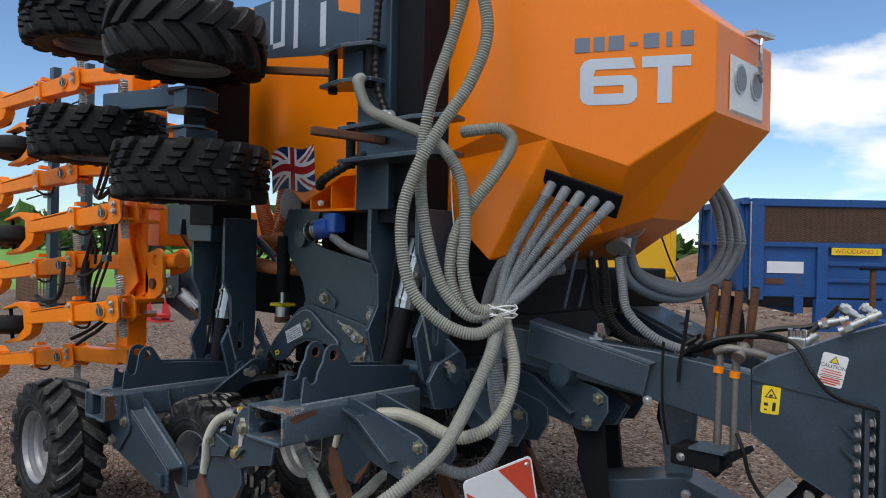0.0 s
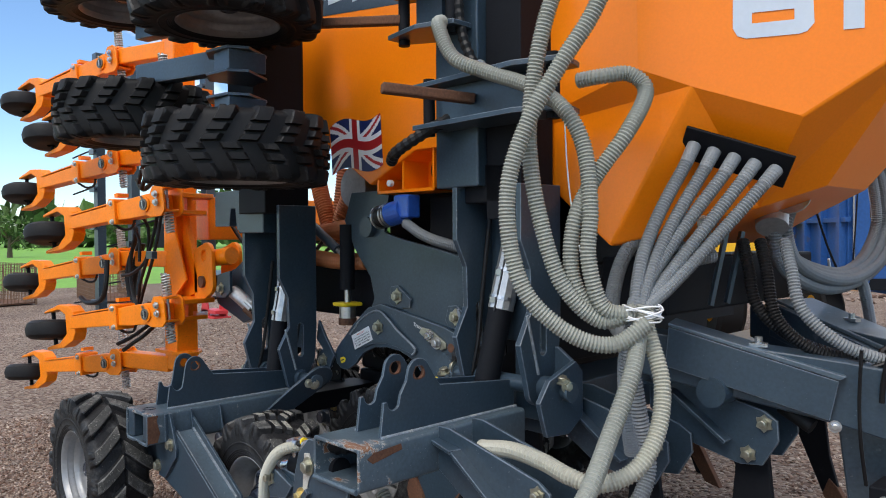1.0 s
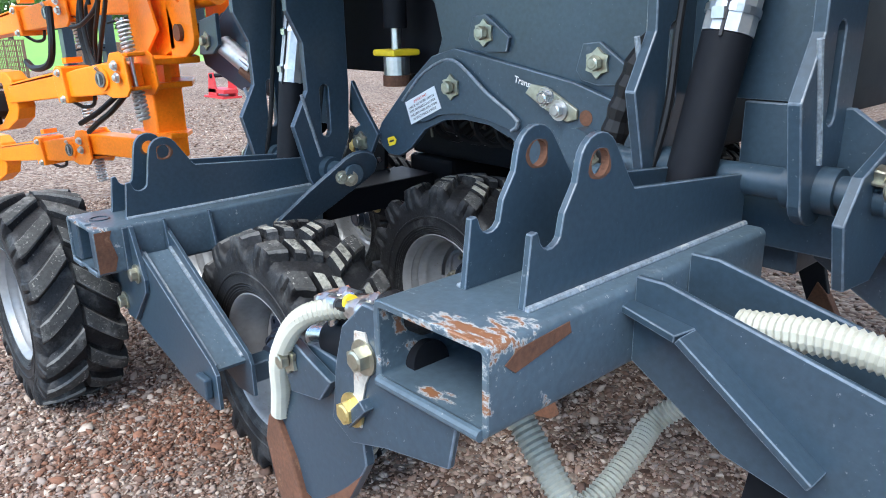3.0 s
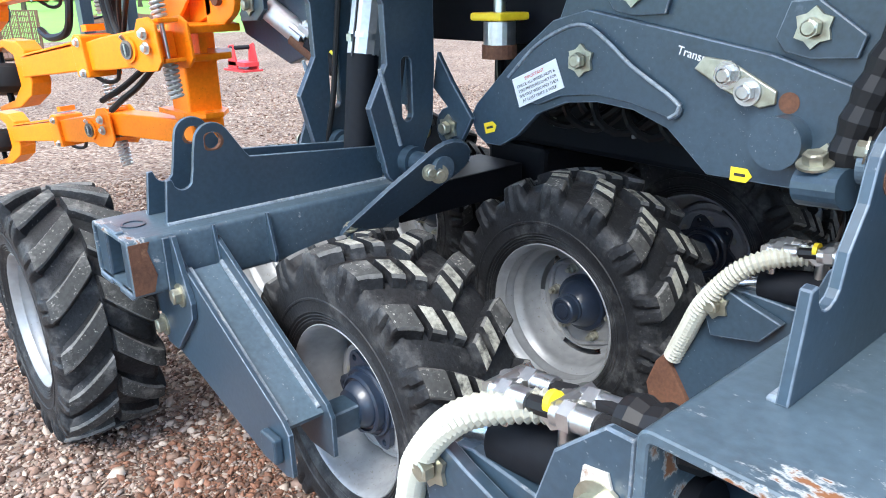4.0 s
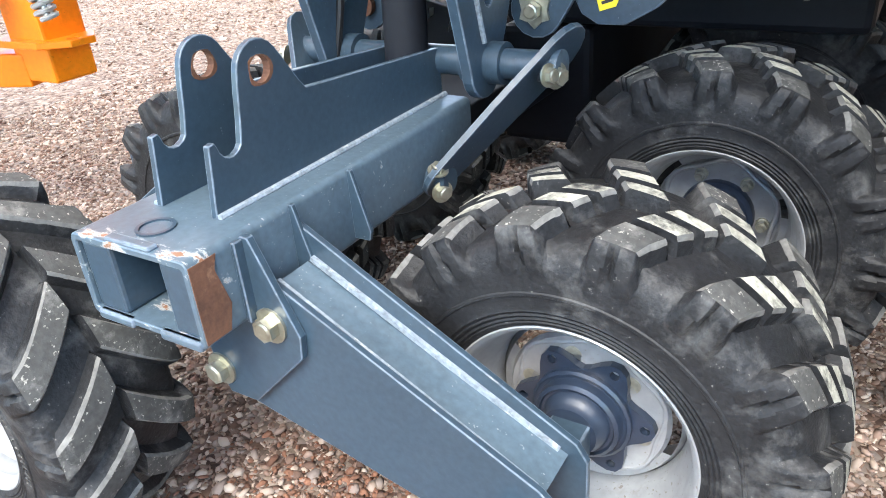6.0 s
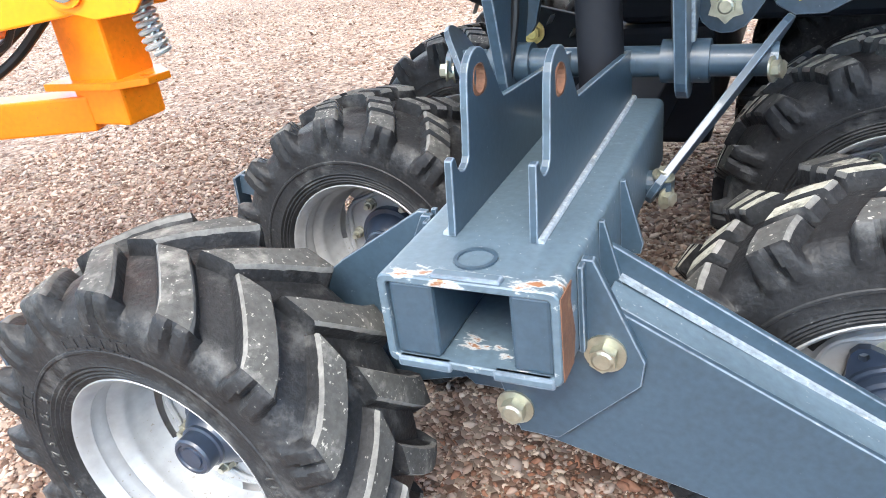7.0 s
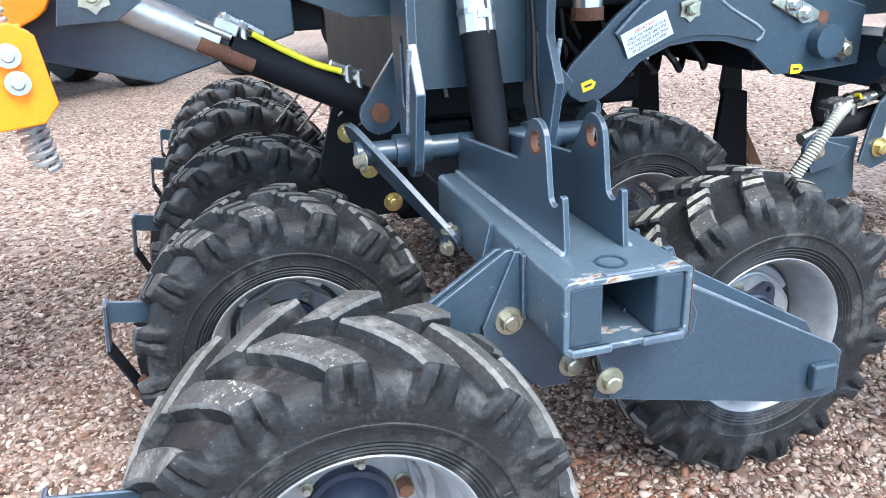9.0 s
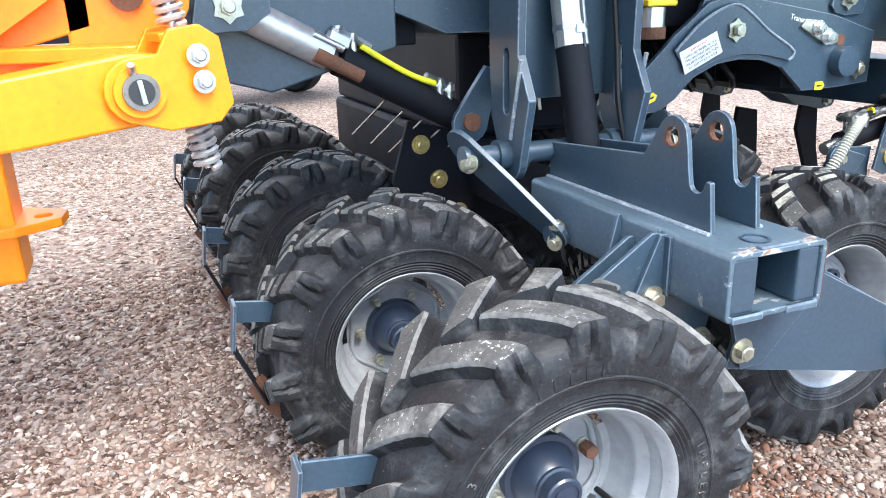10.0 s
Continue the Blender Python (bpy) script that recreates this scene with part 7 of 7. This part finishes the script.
POST_Z0, POST_Z1 = 0.63, 3.05
post = part("coulter_post", box((-1.61, 0.81, POST_Z0), (-1.42, 0.965, POST_Z1)), ORANGE_ARM, drill, "orange box-section post of the folded coulter section", bevel=0.01)
for z in (0.745, 0.985):
    part("flange", plate([(-1.68, 0.77), (-1.42, 0.78), (-1.33, 0.84), (-1.32, 0.92), (-1.42, 0.99), (-1.68, 1.0)], "z", z, 0.022, holes=[(-1.37, 0.88, 0.02)]), ORANGE_ARM, post, bevel=0.003)
for z in (1.085, 1.76, 2.435):
    head = Vector((-1.01, 0.60, z))
    coulter_arm(head, True)
    br = part("arm_bracket", plate([(-1.5, 0.79), (-1.34, 0.72), (-1.14, 0.66), (-1.06, 0.67), (-1.07, 0.80), (-1.10, 0.93), (-1.3, 1.0)], "z", z + 0.03, 0.03), ORANGE_ARM, drill, "orange bracket plate", bevel=0.004)
    part("arm_bracket", plate([(-1.5, 0.79), (-1.34, 0.72), (-1.14, 0.67), (-1.08, 0.68), (-1.10, 0.88), (-1.3, 0.98)], "z", z - 0.075, 0.026), ORANGE_ARM, drill, bevel=0.004)
    part("bracket_web", plate([(-1.45, z - 0.055), (-1.45, z + 0.03), (-1.12, z + 0.03), (-1.12, z - 0.055)], "y", 0.76, 0.03), ORANGE_ARM, drill)
for z in (0.645, 1.37, 2.09, 2.81):
    head = Vector((-2.02, 0.70, z))
    coulter_arm(head, False)
    part("arm_tube", bar((-1.58, 0.86, z + 0.02), (-2.04, 0.70, z + 0.02), 0.11, 0.11), ORANGE_ARM, drill, bevel=0.008)
# gusset and hitch lug on the post
part("gusset", plate([(-1.42, 1.12), (-1.42, 1.72), (-1.36, 1.66), (-1.2, 1.28), (-1.2, 1.18)], "y", 0.86, 0.03), ORANGE_ARM, post, bevel=0.004)
part("gusset", plate([(-1.42, 1.14), (-1.42, 1.62), (-1.24, 1.26)], "y", 0.80, 0.012), ORANGE_ARM, post)
for y in (0.86, 1.05):
    lug_p = [(-1.25, 1.14), (-1.10, 1.14)] + arc(-1.06, 1.24, 0.075, -60, 20, 4) + arc(-1.08, 1.42, 0.085, 20, 120, 6) + [(-1.25, 1.46)]
    part("hitch_lug", plate(lug_p, "y", y, 0.028, holes=[(-1.11, 1.42, 0.038)]), ORANGE_ARM, post, "orange hitch lug with a round hole", bevel=0.005)
part("hitch_pin", rod((-1.12, 0.84, 1.25), (-1.12, 1.1, 1.25), 0.038), RUST, post, smooth=True)
part("hitch_tube", rod((-1.16, 0.92, 1.40), (-0.92, 0.96, 1.42), 0.055), ORANGE_ARM, post, smooth=True)
part("pivot_link", plate([(-1.14, 1.10), (-1.18, 1.18), (-0.6, 1.5), (-0.45, 1.46), (-0.45, 1.1), (-0.8, 1.0)], "y", 0.97, 0.05), SLATE, drill, bevel=0.005)
# black hoses draped on the post and a block joining them
for k, pts in enumerate((
        [(-1.36, 0.70, 1.85), (-1.34, 0.64, 1.60), (-1.42, 0.62, 1.40), (-1.55, 0.62, 1.22), (-1.62, 0.64, 1.08)],
        [(-1.34, 0.71, 1.90), (-1.31, 0.66, 1.62), (-1.37, 0.63, 1.38), (-1.48, 0.62, 1.2), (-1.6, 0.62, 1.02)],
        [(-1.60, 0.68, 1.66), (-1.5, 0.6, 1.70), (-1.40, 0.62, 1.6), (-1.46, 0.63, 1.4), (-1.62, 0.6, 1.3), (-1.75, 0.58, 1.28)],
        [(-1.70, 0.66, 1.6), (-1.6, 0.6, 1.62), (-1.5, 0.6, 1.52), (-1.5, 0.6, 1.38)],
        [(-1.75, 0.68, 1.6), (-1.82, 0.66, 1.35), (-1.76, 0.66, 1.12), (-1.6, 0.66, 1.05), (-1.5, 0.66, 1.1)],
        [(-1.8, 0.7, 1.55), (-1.88, 0.66, 1.3), (-1.8, 0.66, 1.08), (-1.62, 0.66, 1.0), (-1.48, 0.66, 1.06)],
        [(-1.45, 0.72, 2.5), (-1.38, 0.64, 2.3), (-1.42, 0.62, 2.1), (-1.55, 0.62, 1.9)],
        [(-1.42, 0.72, 2.5), (-1.35, 0.65, 2.28), (-1.38, 0.63, 2.05), (-1.5, 0.62, 1.86)],
        [(-1.5, 0.72, 1.0), (-1.6, 0.66, 0.92), (-1.7, 0.62, 0.86), (-1.85, 0.58, 0.8)],
        [(-1.48, 0.72, 0.98), (-1.58, 0.66, 0.88), (-1.68, 0.62, 0.82), (-1.8, 0.6, 0.76)])):
    part("hydraulic_hose", tube(pts, 0.011 if k < 4 else 0.014, 8), CABLE, drill, smooth=True)
part("hose_block", box((-1.42, 0.61, 1.40), (-1.33, 0.65, 1.45)), SLATE, drill, "blue hose clamp block", bevel=0.004)
part("looped_hose", tube([(-1.85, 0.75, 1.5), (-1.9, 0.7, 1.2), (-1.82, 0.68, 1.02), (-1.66, 0.68, 0.98), (-1.52, 0.7, 1.08)], 0.032, 10), CABLE, drill, "thick black hose loop", smooth=True)
part("hanging_hose", tube([(-1.95, 0.55, 1.38), (-1.93, 0.53, 1.2), (-2.0, 0.52, 1.1), (-2.2, 0.5, 1.07), (-2.35, 0.5, 1.1)], 0.018, 8), CABLE, drill, smooth=True)
part("hanging_hose", tube([(-1.55, 0.98, 2.3), (-1.8, 0.9, 2.05), (-2.1, 0.88, 1.9), (-2.3, 0.9, 1.98)], 0.018, 8), CABLE, drill, smooth=True)
# the tine bars standing behind the arms
for n, (x, y, z0) in enumerate(((-4.0, 1.2, 0.8), (-3.55, 1.35, 1.0), (-2.75, 1.35, 1.2), (-2.35, 1.5, 1.2))):
    up = part("harrow_bar", box((x - 0.05, y - 0.04, z0), (x + 0.05, y + 0.04, 3.3)), SLATE, drill, "dark upright harrow bar", bevel=0.004)
    for k in range(6):
        z = z0 + 0.12 + k * 0.36
        part("harrow_tine", tube([(x + 0.08, y - 0.06, z), (x - 0.1, y - 0.06, z + 0.01), (x - 0.45, y - 0.1, z - 0.03)], 0.008, 6), DARK, up)
        part("tine_clamp", box((x - 0.065, y - 0.075, z - 0.025), (x + 0.065, y - 0.04, z + 0.025)), SLATE, up)
part("blast_box", box((-2.9, 1.28, 1.45), (-2.55, 1.5, 2.0)), DARK, drill, "dark steel bracket box", bevel=0.01)
part("cross_rail", box((-3.2, 1.36, 1.72), (-2.0, 1.44, 1.8)), DARK, drill)
# the far end of the coulter frame, orange with bundled hoses
part("coulter_beam", box((-1.74, 1.06, 1.52), (-1.44, 2.3, 1.82)), ORANGE_ARM, drill, "orange cross beam of the coulter section", bevel=0.01)
for k in range(7):
    y = 1.2 + 0.09 * k
    part("hydraulic_hose", tube([(-1.5, y, 1.72), (-1.2, y + 0.03, 1.45 + 0.02 * (k % 3)), (-0.95, y + 0.02, 1.36), (-0.7, y - 0.05, 1.42), (-0.45, y - 0.1, 1.55)], 0.013, 8), CABLE, drill, smooth=True)
for z in (2.36, 2.88):
    part("coulter_bracket", plate([(-1.42, z - 0.16), (-1.42, z + 0.1), (-1.1, z + 0.06), (-0.75, z - 0.02), (-0.75, z - 0.1)], "y", 0.95, 0.04), ORANGE_ARM, post, bevel=0.004)


# ---- the yard's surroundings ----
def trailer():
    """Blue farm trailer with a mesh-topped front board."""
    t = thing("farm_trailer", "dirty blue steel farm trailer with a rusty mesh front", "trailer", (0, 0, 0))
    m = facing((0.4, 8.4, 0), (0.76, 0.65, 0), (0, 0, 1))     # x along the front, y up, z towards the yard

    def b(name, lo, hi, mat, parent=None, label="", bevel=0.006):
        return part(name, box(lo, hi, m), mat, parent or t, label, bevel=bevel)
    front = b("front_board", (0.02, 0.95, -0.06), (2.4, 2.22, 0.0), TRAILER_BLUE, None, "blue front board")
    b("top_rail", (-0.02, 2.2, -0.08), (2.44, 2.3, 0.05), TRAILER_BLUE, front)
    for x in (-0.02, 0.84, 2.3):
        b("post", (x, 0.95 if x < 2 else 0.95, 0.0), (x + (0.16 if x < 0.5 else 0.14), 2.2 if x != 0.84 else 1.69, 0.055), TRAILER_BLUE, front)
    b("mid_rail", (0.14, 1.66, 0.0), (2.3, 1.72, 0.05), TRAILER_BLUE, front)
    for z in (1.2, 1.42):
        b("rib", (0.98, z, 0.0), (2.3, z + 0.05, 0.035), TRAILER_BLUE, front)
    b("mesh_backing", (0.14, 1.73, 0.001), (2.3, 2.19, 0.008), MESH_BROWN, front, "rusty expanded metal mesh")
    wire = bmesh.new()
    for k in range(20):
        z = 1.735 + k * 0.0235
        zig = [m @ Vector((0.15 + 0.04 * j, z + (0.010 if j % 2 else -0.010), 0.014)) for j in range(54)]
        for a, c in zip(zig, zig[1:]):
            bar_into(wire, a, c, 0.007, 0.007)
    part("mesh_wire", wire, RUSTY_WIRE, front, "expanded metal strands")["kind"] = "stuff"
    b("blank_plate", (0.2, 1.31, 0.004), (0.68, 1.465, 0.012), WHITE, front, "plain white plate", 0.0)
    sign = b("name_plate", (1.02, 1.565, 0.052), (1.67, 1.66, 0.062), YELLOW, front, "yellow plate with red letters", 0.0)
    lettering("WOODLAND 1", 0.082, m @ Matrix.Translation((1.345, 1.612, 0.0635)), RED_INK, sign)
    b("rust_patch_plate", (0.18, 1.16, 0.004), (0.42, 1.24, 0.009), RUST, front, "", 0.0)
    # left side, floor and the rest of the body
    side = b("side_board", (-0.06, 1.1, -2.1), (0.0, 2.28, -0.06), TRAILER_BLUE, None, "blue side board with upright ribs")
    for k in range(4):
        z = -0.12 - k * 0.55
        b("side_post", (-0.14, 0.95, z - 0.09), (-0.055, 2.26, z), TRAILER_BLUE, side)
    b("side_rail", (-0.12, 2.22, -2.1), (-0.04, 2.31, 0.0), TRAILER_BLUE, side)
    b("side_rail", (-0.12, 1.68, -2.1), (-0.055, 1.74, 0.0), TRAILER_BLUE, side)
    b("corner_rub_strip", (-0.034, 0.95, 0.0), (-0.004, 2.26, 0.03), GALV, front, "pale worn corner edge")
    b("side_board", (2.4, 1.1, -2.1), (2.46, 2.28, -0.06), TRAILER_BLUE)
    b("floor_pan", (0.0, 1.02, -2.1), (2.4, 1.1, -0.06), TRAILER_BLUE)
    b("back_board", (0.0, 1.1, -2.12), (2.4, 2.25, -2.06), TRAILER_BLUE)
    for x in (0.55, 1.7):
        b("chassis_rail", (x, 0.78, -2.1), (x + 0.12, 1.02, 0.05), TRAILER_BLUE)
    b("front_beam", (0.0, 0.86, -0.12), (2.4, 1.0, 0.02), DARK)
    b("headstock", (0.8, 0.55, 0.02), (2.2, 0.97, 0.12), TRAILER_BLUE, None, "blue drawbar headstock")
    b("drawbar", (1.3, 0.6, 0.12), (1.5, 0.76, 1.0), TRAILER_BLUE)
    b("drawbar_stand", (1.36, 0.76, 0.35), (1.42, 1.4, 0.41), RUST, None, "rusty jack stand")
    b("stand_top", (1.24, 1.38, 0.33), (1.56, 1.41, 0.43), DARK)
    for x in (-0.02, 2.14):
        w = thing_wheel(m, x + 0.14, 0.46, -1.3, 0.46, 0.28)
        w.parent = t


def thing_wheel(m, x, z, back, r, width):
    prof = [(r * 0.52, -width / 2), (r * 0.9, -width / 2), (r, -width * 0.36), (r, width * 0.36), (r * 0.9, width / 2), (r * 0.52, width / 2)]
    bm = lathe(prof, 36)
    turn = m @ Matrix.Translation((x, z, back)) @ Matrix.Rotation(radians(90), 4, "Z")
    bmesh.ops.transform(bm, matrix=turn, verts=bm.verts)
    tyre = part("wheel", bm, RUBBER_CLEAN, None, "black tyre on a steel rim", smooth=True)
    rim = lathe([(0.02, -width * 0.2), (r * 0.4, -width * 0.2), (r * 0.53, -width * 0.5), (r * 0.53, width * 0.5), (r * 0.4, width * 0.2), (0.02, width * 0.2)], 28)
    bmesh.ops.transform(rim, matrix=turn, verts=rim.verts)
    part("rim", rim, TIPPER_YELLOW, tyre, "yellow wheel rim", smooth=True)
    return tyre


def tipper():
    t = thing("dump_trailer", "yellow steel tipping body on black wheels", "tipper", (0, 0, 0))
    m = facing((-2.55, 7.4, 0), (0.74, 0.67, 0), (0, 0, 1))
    L = 2.24
    body = part("tipper_body", plate([(0, 1.12), (L, 1.12), (L, 2.35), (0, 2.35)], "z", -3.2, 3.2, m=m), TIPPER_YELLOW, t, "yellow tipper body", bevel=0.02)
    part("rail", box((-0.02, 1.18, 0.0), (L + 0.03, 1.26, 0.035), m), TIPPER_YELLOW, body, bevel=0.005)
    part("rail", box((-0.02, 2.28, 0.0), (L + 0.03, 2.4, 0.05), m), TIPPER_YELLOW, body, bevel=0.005)
    for x in (0.02, 0.75, 1.5, L - 0.1):
        part("rib", box((x, 1.26, 0.0), (x + 0.08, 2.28, 0.03), m), TIPPER_YELLOW, body, bevel=0.005)
    part("chassis", box((0.1, 0.82, -3.0), (L - 0.1, 1.12, -0.05), m), DARK, t, "black chassis", bevel=0.01)
    for x in (0.25, L - 0.35):
        for z in (-0.75, -2.1):
            w = thing_wheel(m, x, 0.52, z, 0.52, 0.4)
            w.parent = t
    part("mudguard", box((0.02, 1.0, -1.4), (0.5, 1.05, -0.2), m), DARK, t)


def earth_mound():
    """A long heap of bare earth and stones behind the vehicles."""
    rng = np.random.default_rng(5)
    bm = bmesh.new()
    nx, ny = 70, 22
    grid = []
    for i in range(nx):
        row = []
        for j in range(ny):
            u, v = i / (nx - 1), j / (ny - 1)
            h = 1.75 * math.sin(math.pi * v) ** 0.75 * (math.sin(math.pi * u) ** 0.3) * (0.85 + 0.2 * math.sin(u * 21) + 0.1 * math.sin(u * 47 + v * 9))
            row.append(bm.verts.new((-18 + 36 * u + rng.normal(0, 0.08), 18.5 + 6 * v + 2.0 * math.sin(u * 5) + rng.normal(0, 0.08), max(0.0, h + rng.normal(0, 0.07)) - (0.05 if h < 0.1 else 0))))
        grid.append(row)
    for i in range(nx - 1):
        for j in range(ny - 1):
            bm.faces.new((grid[i][j], grid[i + 1][j], grid[i + 1][j + 1], grid[i][j + 1]))
    tagged(part("earth_mound", bm, SOIL, None, "", smooth=True), "long heap of bare brown earth and stones", "earth mound")
    spots = np.stack((rng.uniform(-16, 14, 900), rng.uniform(16.6, 19.5, 900), rng.uniform(0.02, 0.11, 900) ** 1.0), 1)
    stone_mesh("heap_stones", rng, spots, "pale loose stones at the foot of the earth heap")


def tree(at, height, spread, rng, name="tree"):
    """Tapered trunk with limbs and a crown of many small leaf clumps."""
    t = thing(name, "leafy green broadleaf tree at the field edge", "tree", at)
    x, y, z = at
    trunk = bmesh.new()
    rod_into(trunk, (0, 0, 0), (0.1, 0, height * 0.55), 0.22, 0.1, 8)
    for k in range(6):
        a = k * 1.05 + rng.uniform(0, 0.5)
        rod_into(trunk, (0.05, 0, height * (0.3 + 0.04 * k)), (spread * 0.6 * math.cos(a), spread * 0.6 * math.sin(a), height * (0.55 + 0.06 * k)), 0.08, 0.02, 6)
    part("trunk", trunk, BARK, t)
    n = 900
    verts, faces = [], []
    blobs = [(rng.normal(0, spread * 0.42), rng.normal(0, spread * 0.42), height * rng.uniform(0.4, 0.92), rng.uniform(0.35, 0.7) * spread * 0.5) for _ in range(16)]
    for k in range(n):
        bx, by, bz, br = blobs[k % len(blobs)]
        d = rng.normal(0, 1, 3)
        d = d / np.linalg.norm(d) * br * rng.uniform(0.6, 1.08)
        c = np.array((bx, by, bz)) + d
        s = rng.uniform(0.12, 0.3) * (height / 6)
        e1, e2 = rng.normal(0, s, 3), rng.normal(0, s, 3)
        i = len(verts)
        verts += [c - e1, c + e2 * 0.6, c + e1, c - e2 * 0.6]
        faces.append((i, i + 1, i + 2, i + 3))
    me = bpy.data.meshes.new("crown")
    me.from_pydata([tuple(v) for v in verts], [], faces)
    me.materials.append(LEAVES)
    ob = new("crown", me)
    ob.parent = t
    return t


def hedge():
    """A far wood and hedge line along the field."""
    rng = np.random.default_rng(9)
    verts, faces = [], []

    def leaf(c, s):
        e1, e2 = rng.normal(0, s, 3), rng.normal(0, s, 3)
        i = len(verts)
        verts.extend([tuple(c - e1), tuple(c + e2 * 0.7), tuple(c + e1), tuple(c - e2 * 0.7)])
        faces.append((i, i + 1, i + 2, i + 3))
    for k in range(9000):
        a = rng.uniform(0.35, 1.95) if k % 3 else rng.uniform(1.95, 3.3)
        far = 120 + 12 * math.sin(a * 9) + rng.uniform(-4, 4)
        top = 4.0 + 1.8 * math.sin(a * 31) + 1.3 * math.sin(a * 83) + (1.5 if a > 2.3 else 0)
        c = np.array((far * math.cos(a), far * math.sin(a), top * rng.uniform(0, 1) ** 0.7))
        leaf(c, 0.9)
    me = bpy.data.meshes.new("far_woods")
    me.from_pydata(verts, [], faces)
    me.materials.append(LEAVES)
    tagged(new("far_woods", me), "dark green line of far trees and hedges", "woods", kind="stuff")


def crate(at, turn, w, d, h):
    """A rusty welded-wire crate."""
    c = thing("wire_crate", "rusty welded wire crate standing on the gravel", "crate", at, group="wire crates")
    rz = Matrix.Rotation(radians(turn), 4, "Z")
    for sx in (-1, 1):
        for sy in (-1, 1):
            part("corner_post", box((sx * w / 2 - 0.02, sy * d / 2 - 0.02, 0), (sx * w / 2 + 0.02, sy * d / 2 + 0.02, h), rz), RUSTY_WIRE, c)
    for nm, lo, hi, ax in (("side_mesh", -w / 2, w / 2, 0), ("end_mesh", -d / 2, d / 2, 1)):
        for s in (-1, 1):
            bm = bmesh.new()
            o = s * (d if ax == 0 else w) / 2
            n = int((hi - lo) / 0.075)
            for k in range(n + 1):
                u = lo + (hi - lo) * k / n
                p = (u, o, 0.05) if ax == 0 else (o, u, 0.05)
                q = (u, o, h) if ax == 0 else (o, u, h)
                bar_into(bm, rz @ Vector(p), rz @ Vector(q), 0.012, 0.012, (1, 0.3, 0))
            for k in range(9):
                z = 0.06 + (h - 0.07) * k / 8
                p = (lo, o, z) if ax == 0 else (o, lo, z)
                q = (hi, o, z) if ax == 0 else (o, hi, z)
                bar_into(bm, rz @ Vector(p), rz @ Vector(q), 0.012, 0.012)
            part(nm, bm, RUSTY_WIRE, c)
    part("base", box((-w / 2, -d / 2, 0.03), (w / 2, d / 2, 0.06), rz), RUST, c)
    return c


def red_implement(at):
    t = thing("press_stand", "small red painted steel implement on the gravel", "implement", at)
    part("plate_side", plate([(-0.32, 0), (-0.24, 0.4), (-0.08, 0.42), (-0.02, 0.2), (0.02, 0.0)], "y", -0.1, 0.03), RED_PAINT, t, bevel=0.005)
    part("plate_side", plate([(-0.02, 0), (0.05, 0.4), (0.2, 0.45), (0.28, 0.2), (0.3, 0.0)], "y", 0.12, 0.03), RED_PAINT, t, bevel=0.005)
    part("cross_bar", box((-0.3, -0.1, 0.08), (0.3, 0.16, 0.15)), RED_PAINT, t, bevel=0.005)
    part("top_bar", rod((-0.14, -0.12, 0.36), (0.12, 0.2, 0.38), 0.035), DARK, t)
    part("foot", box((-0.36, -0.16, 0.0), (0.34, 0.2, 0.03)), RED_PAINT, t)


trailer()
tipper()
earth_mound()
hedge()
rng_trees = np.random.default_rng(21)
for tx, ty, th, tw in ((-14, 46, 5.5, 4), (-8, 50, 5.0, 4.5), (-3, 48, 5.2, 4), (3, 52, 5.0, 4), (-20, 44, 5.0, 4), (-62, 14, 5, 3.5), (-66, 24, 6, 4), (-58, 34, 5.5, 4)):
    tree((tx, ty, 0), th * 0.62, tw * 0.8, rng_trees)
crate((-16.2, 2.9, 0), 12, 1.8, 1.1, 0.95)
crate((-15.6, 5.3, 0), -8, 2.4, 1.0, 0.8)
red_implement((-9.9, 5.25, 0))


# ---- ground and loose stones ----
build_ground()
rng = np.random.default_rng(7)
n1 = 60000
near = np.stack((rng.uniform(-3.6, 2.6, n1), rng.uniform(-1.0, 2.7, n1), np.minimum(rng.lognormal(math.log(0.0078), 0.42, n1), 0.019)), -1)
stone_mesh("gravel_stones", rng, near, "loose angular pinkish and grey gravel stones")
n2 = 16000
far = np.stack((rng.uniform(-9.0, 4.5, n2), rng.uniform(2.6, 6.5, n2), np.minimum(rng.lognormal(math.log(0.011), 0.38, n2), 0.024)), -1)
stone_mesh("gravel_stones", rng, far, "loose angular pinkish and grey gravel stones")
n3 = 56000
fines = np.stack((rng.uniform(-2.6, 2.4, n3), rng.uniform(-1.1, 1.7, n3), rng.lognormal(math.log(0.0055), 0.35, n3)), -1)
stone_mesh("gravel_stones", rng, fines, "fine crushed gravel between larger stones")
clods = np.stack((rng.normal(0.05, 0.16, 2600), rng.normal(0.15, 0.2, 2600), rng.lognormal(math.log(0.0062), 0.45, 2600)), -1)
stone_mesh("soil_clods", rng, clods, "damp reddish-brown soil clods fallen from the wheels", SOIL_CLOD)
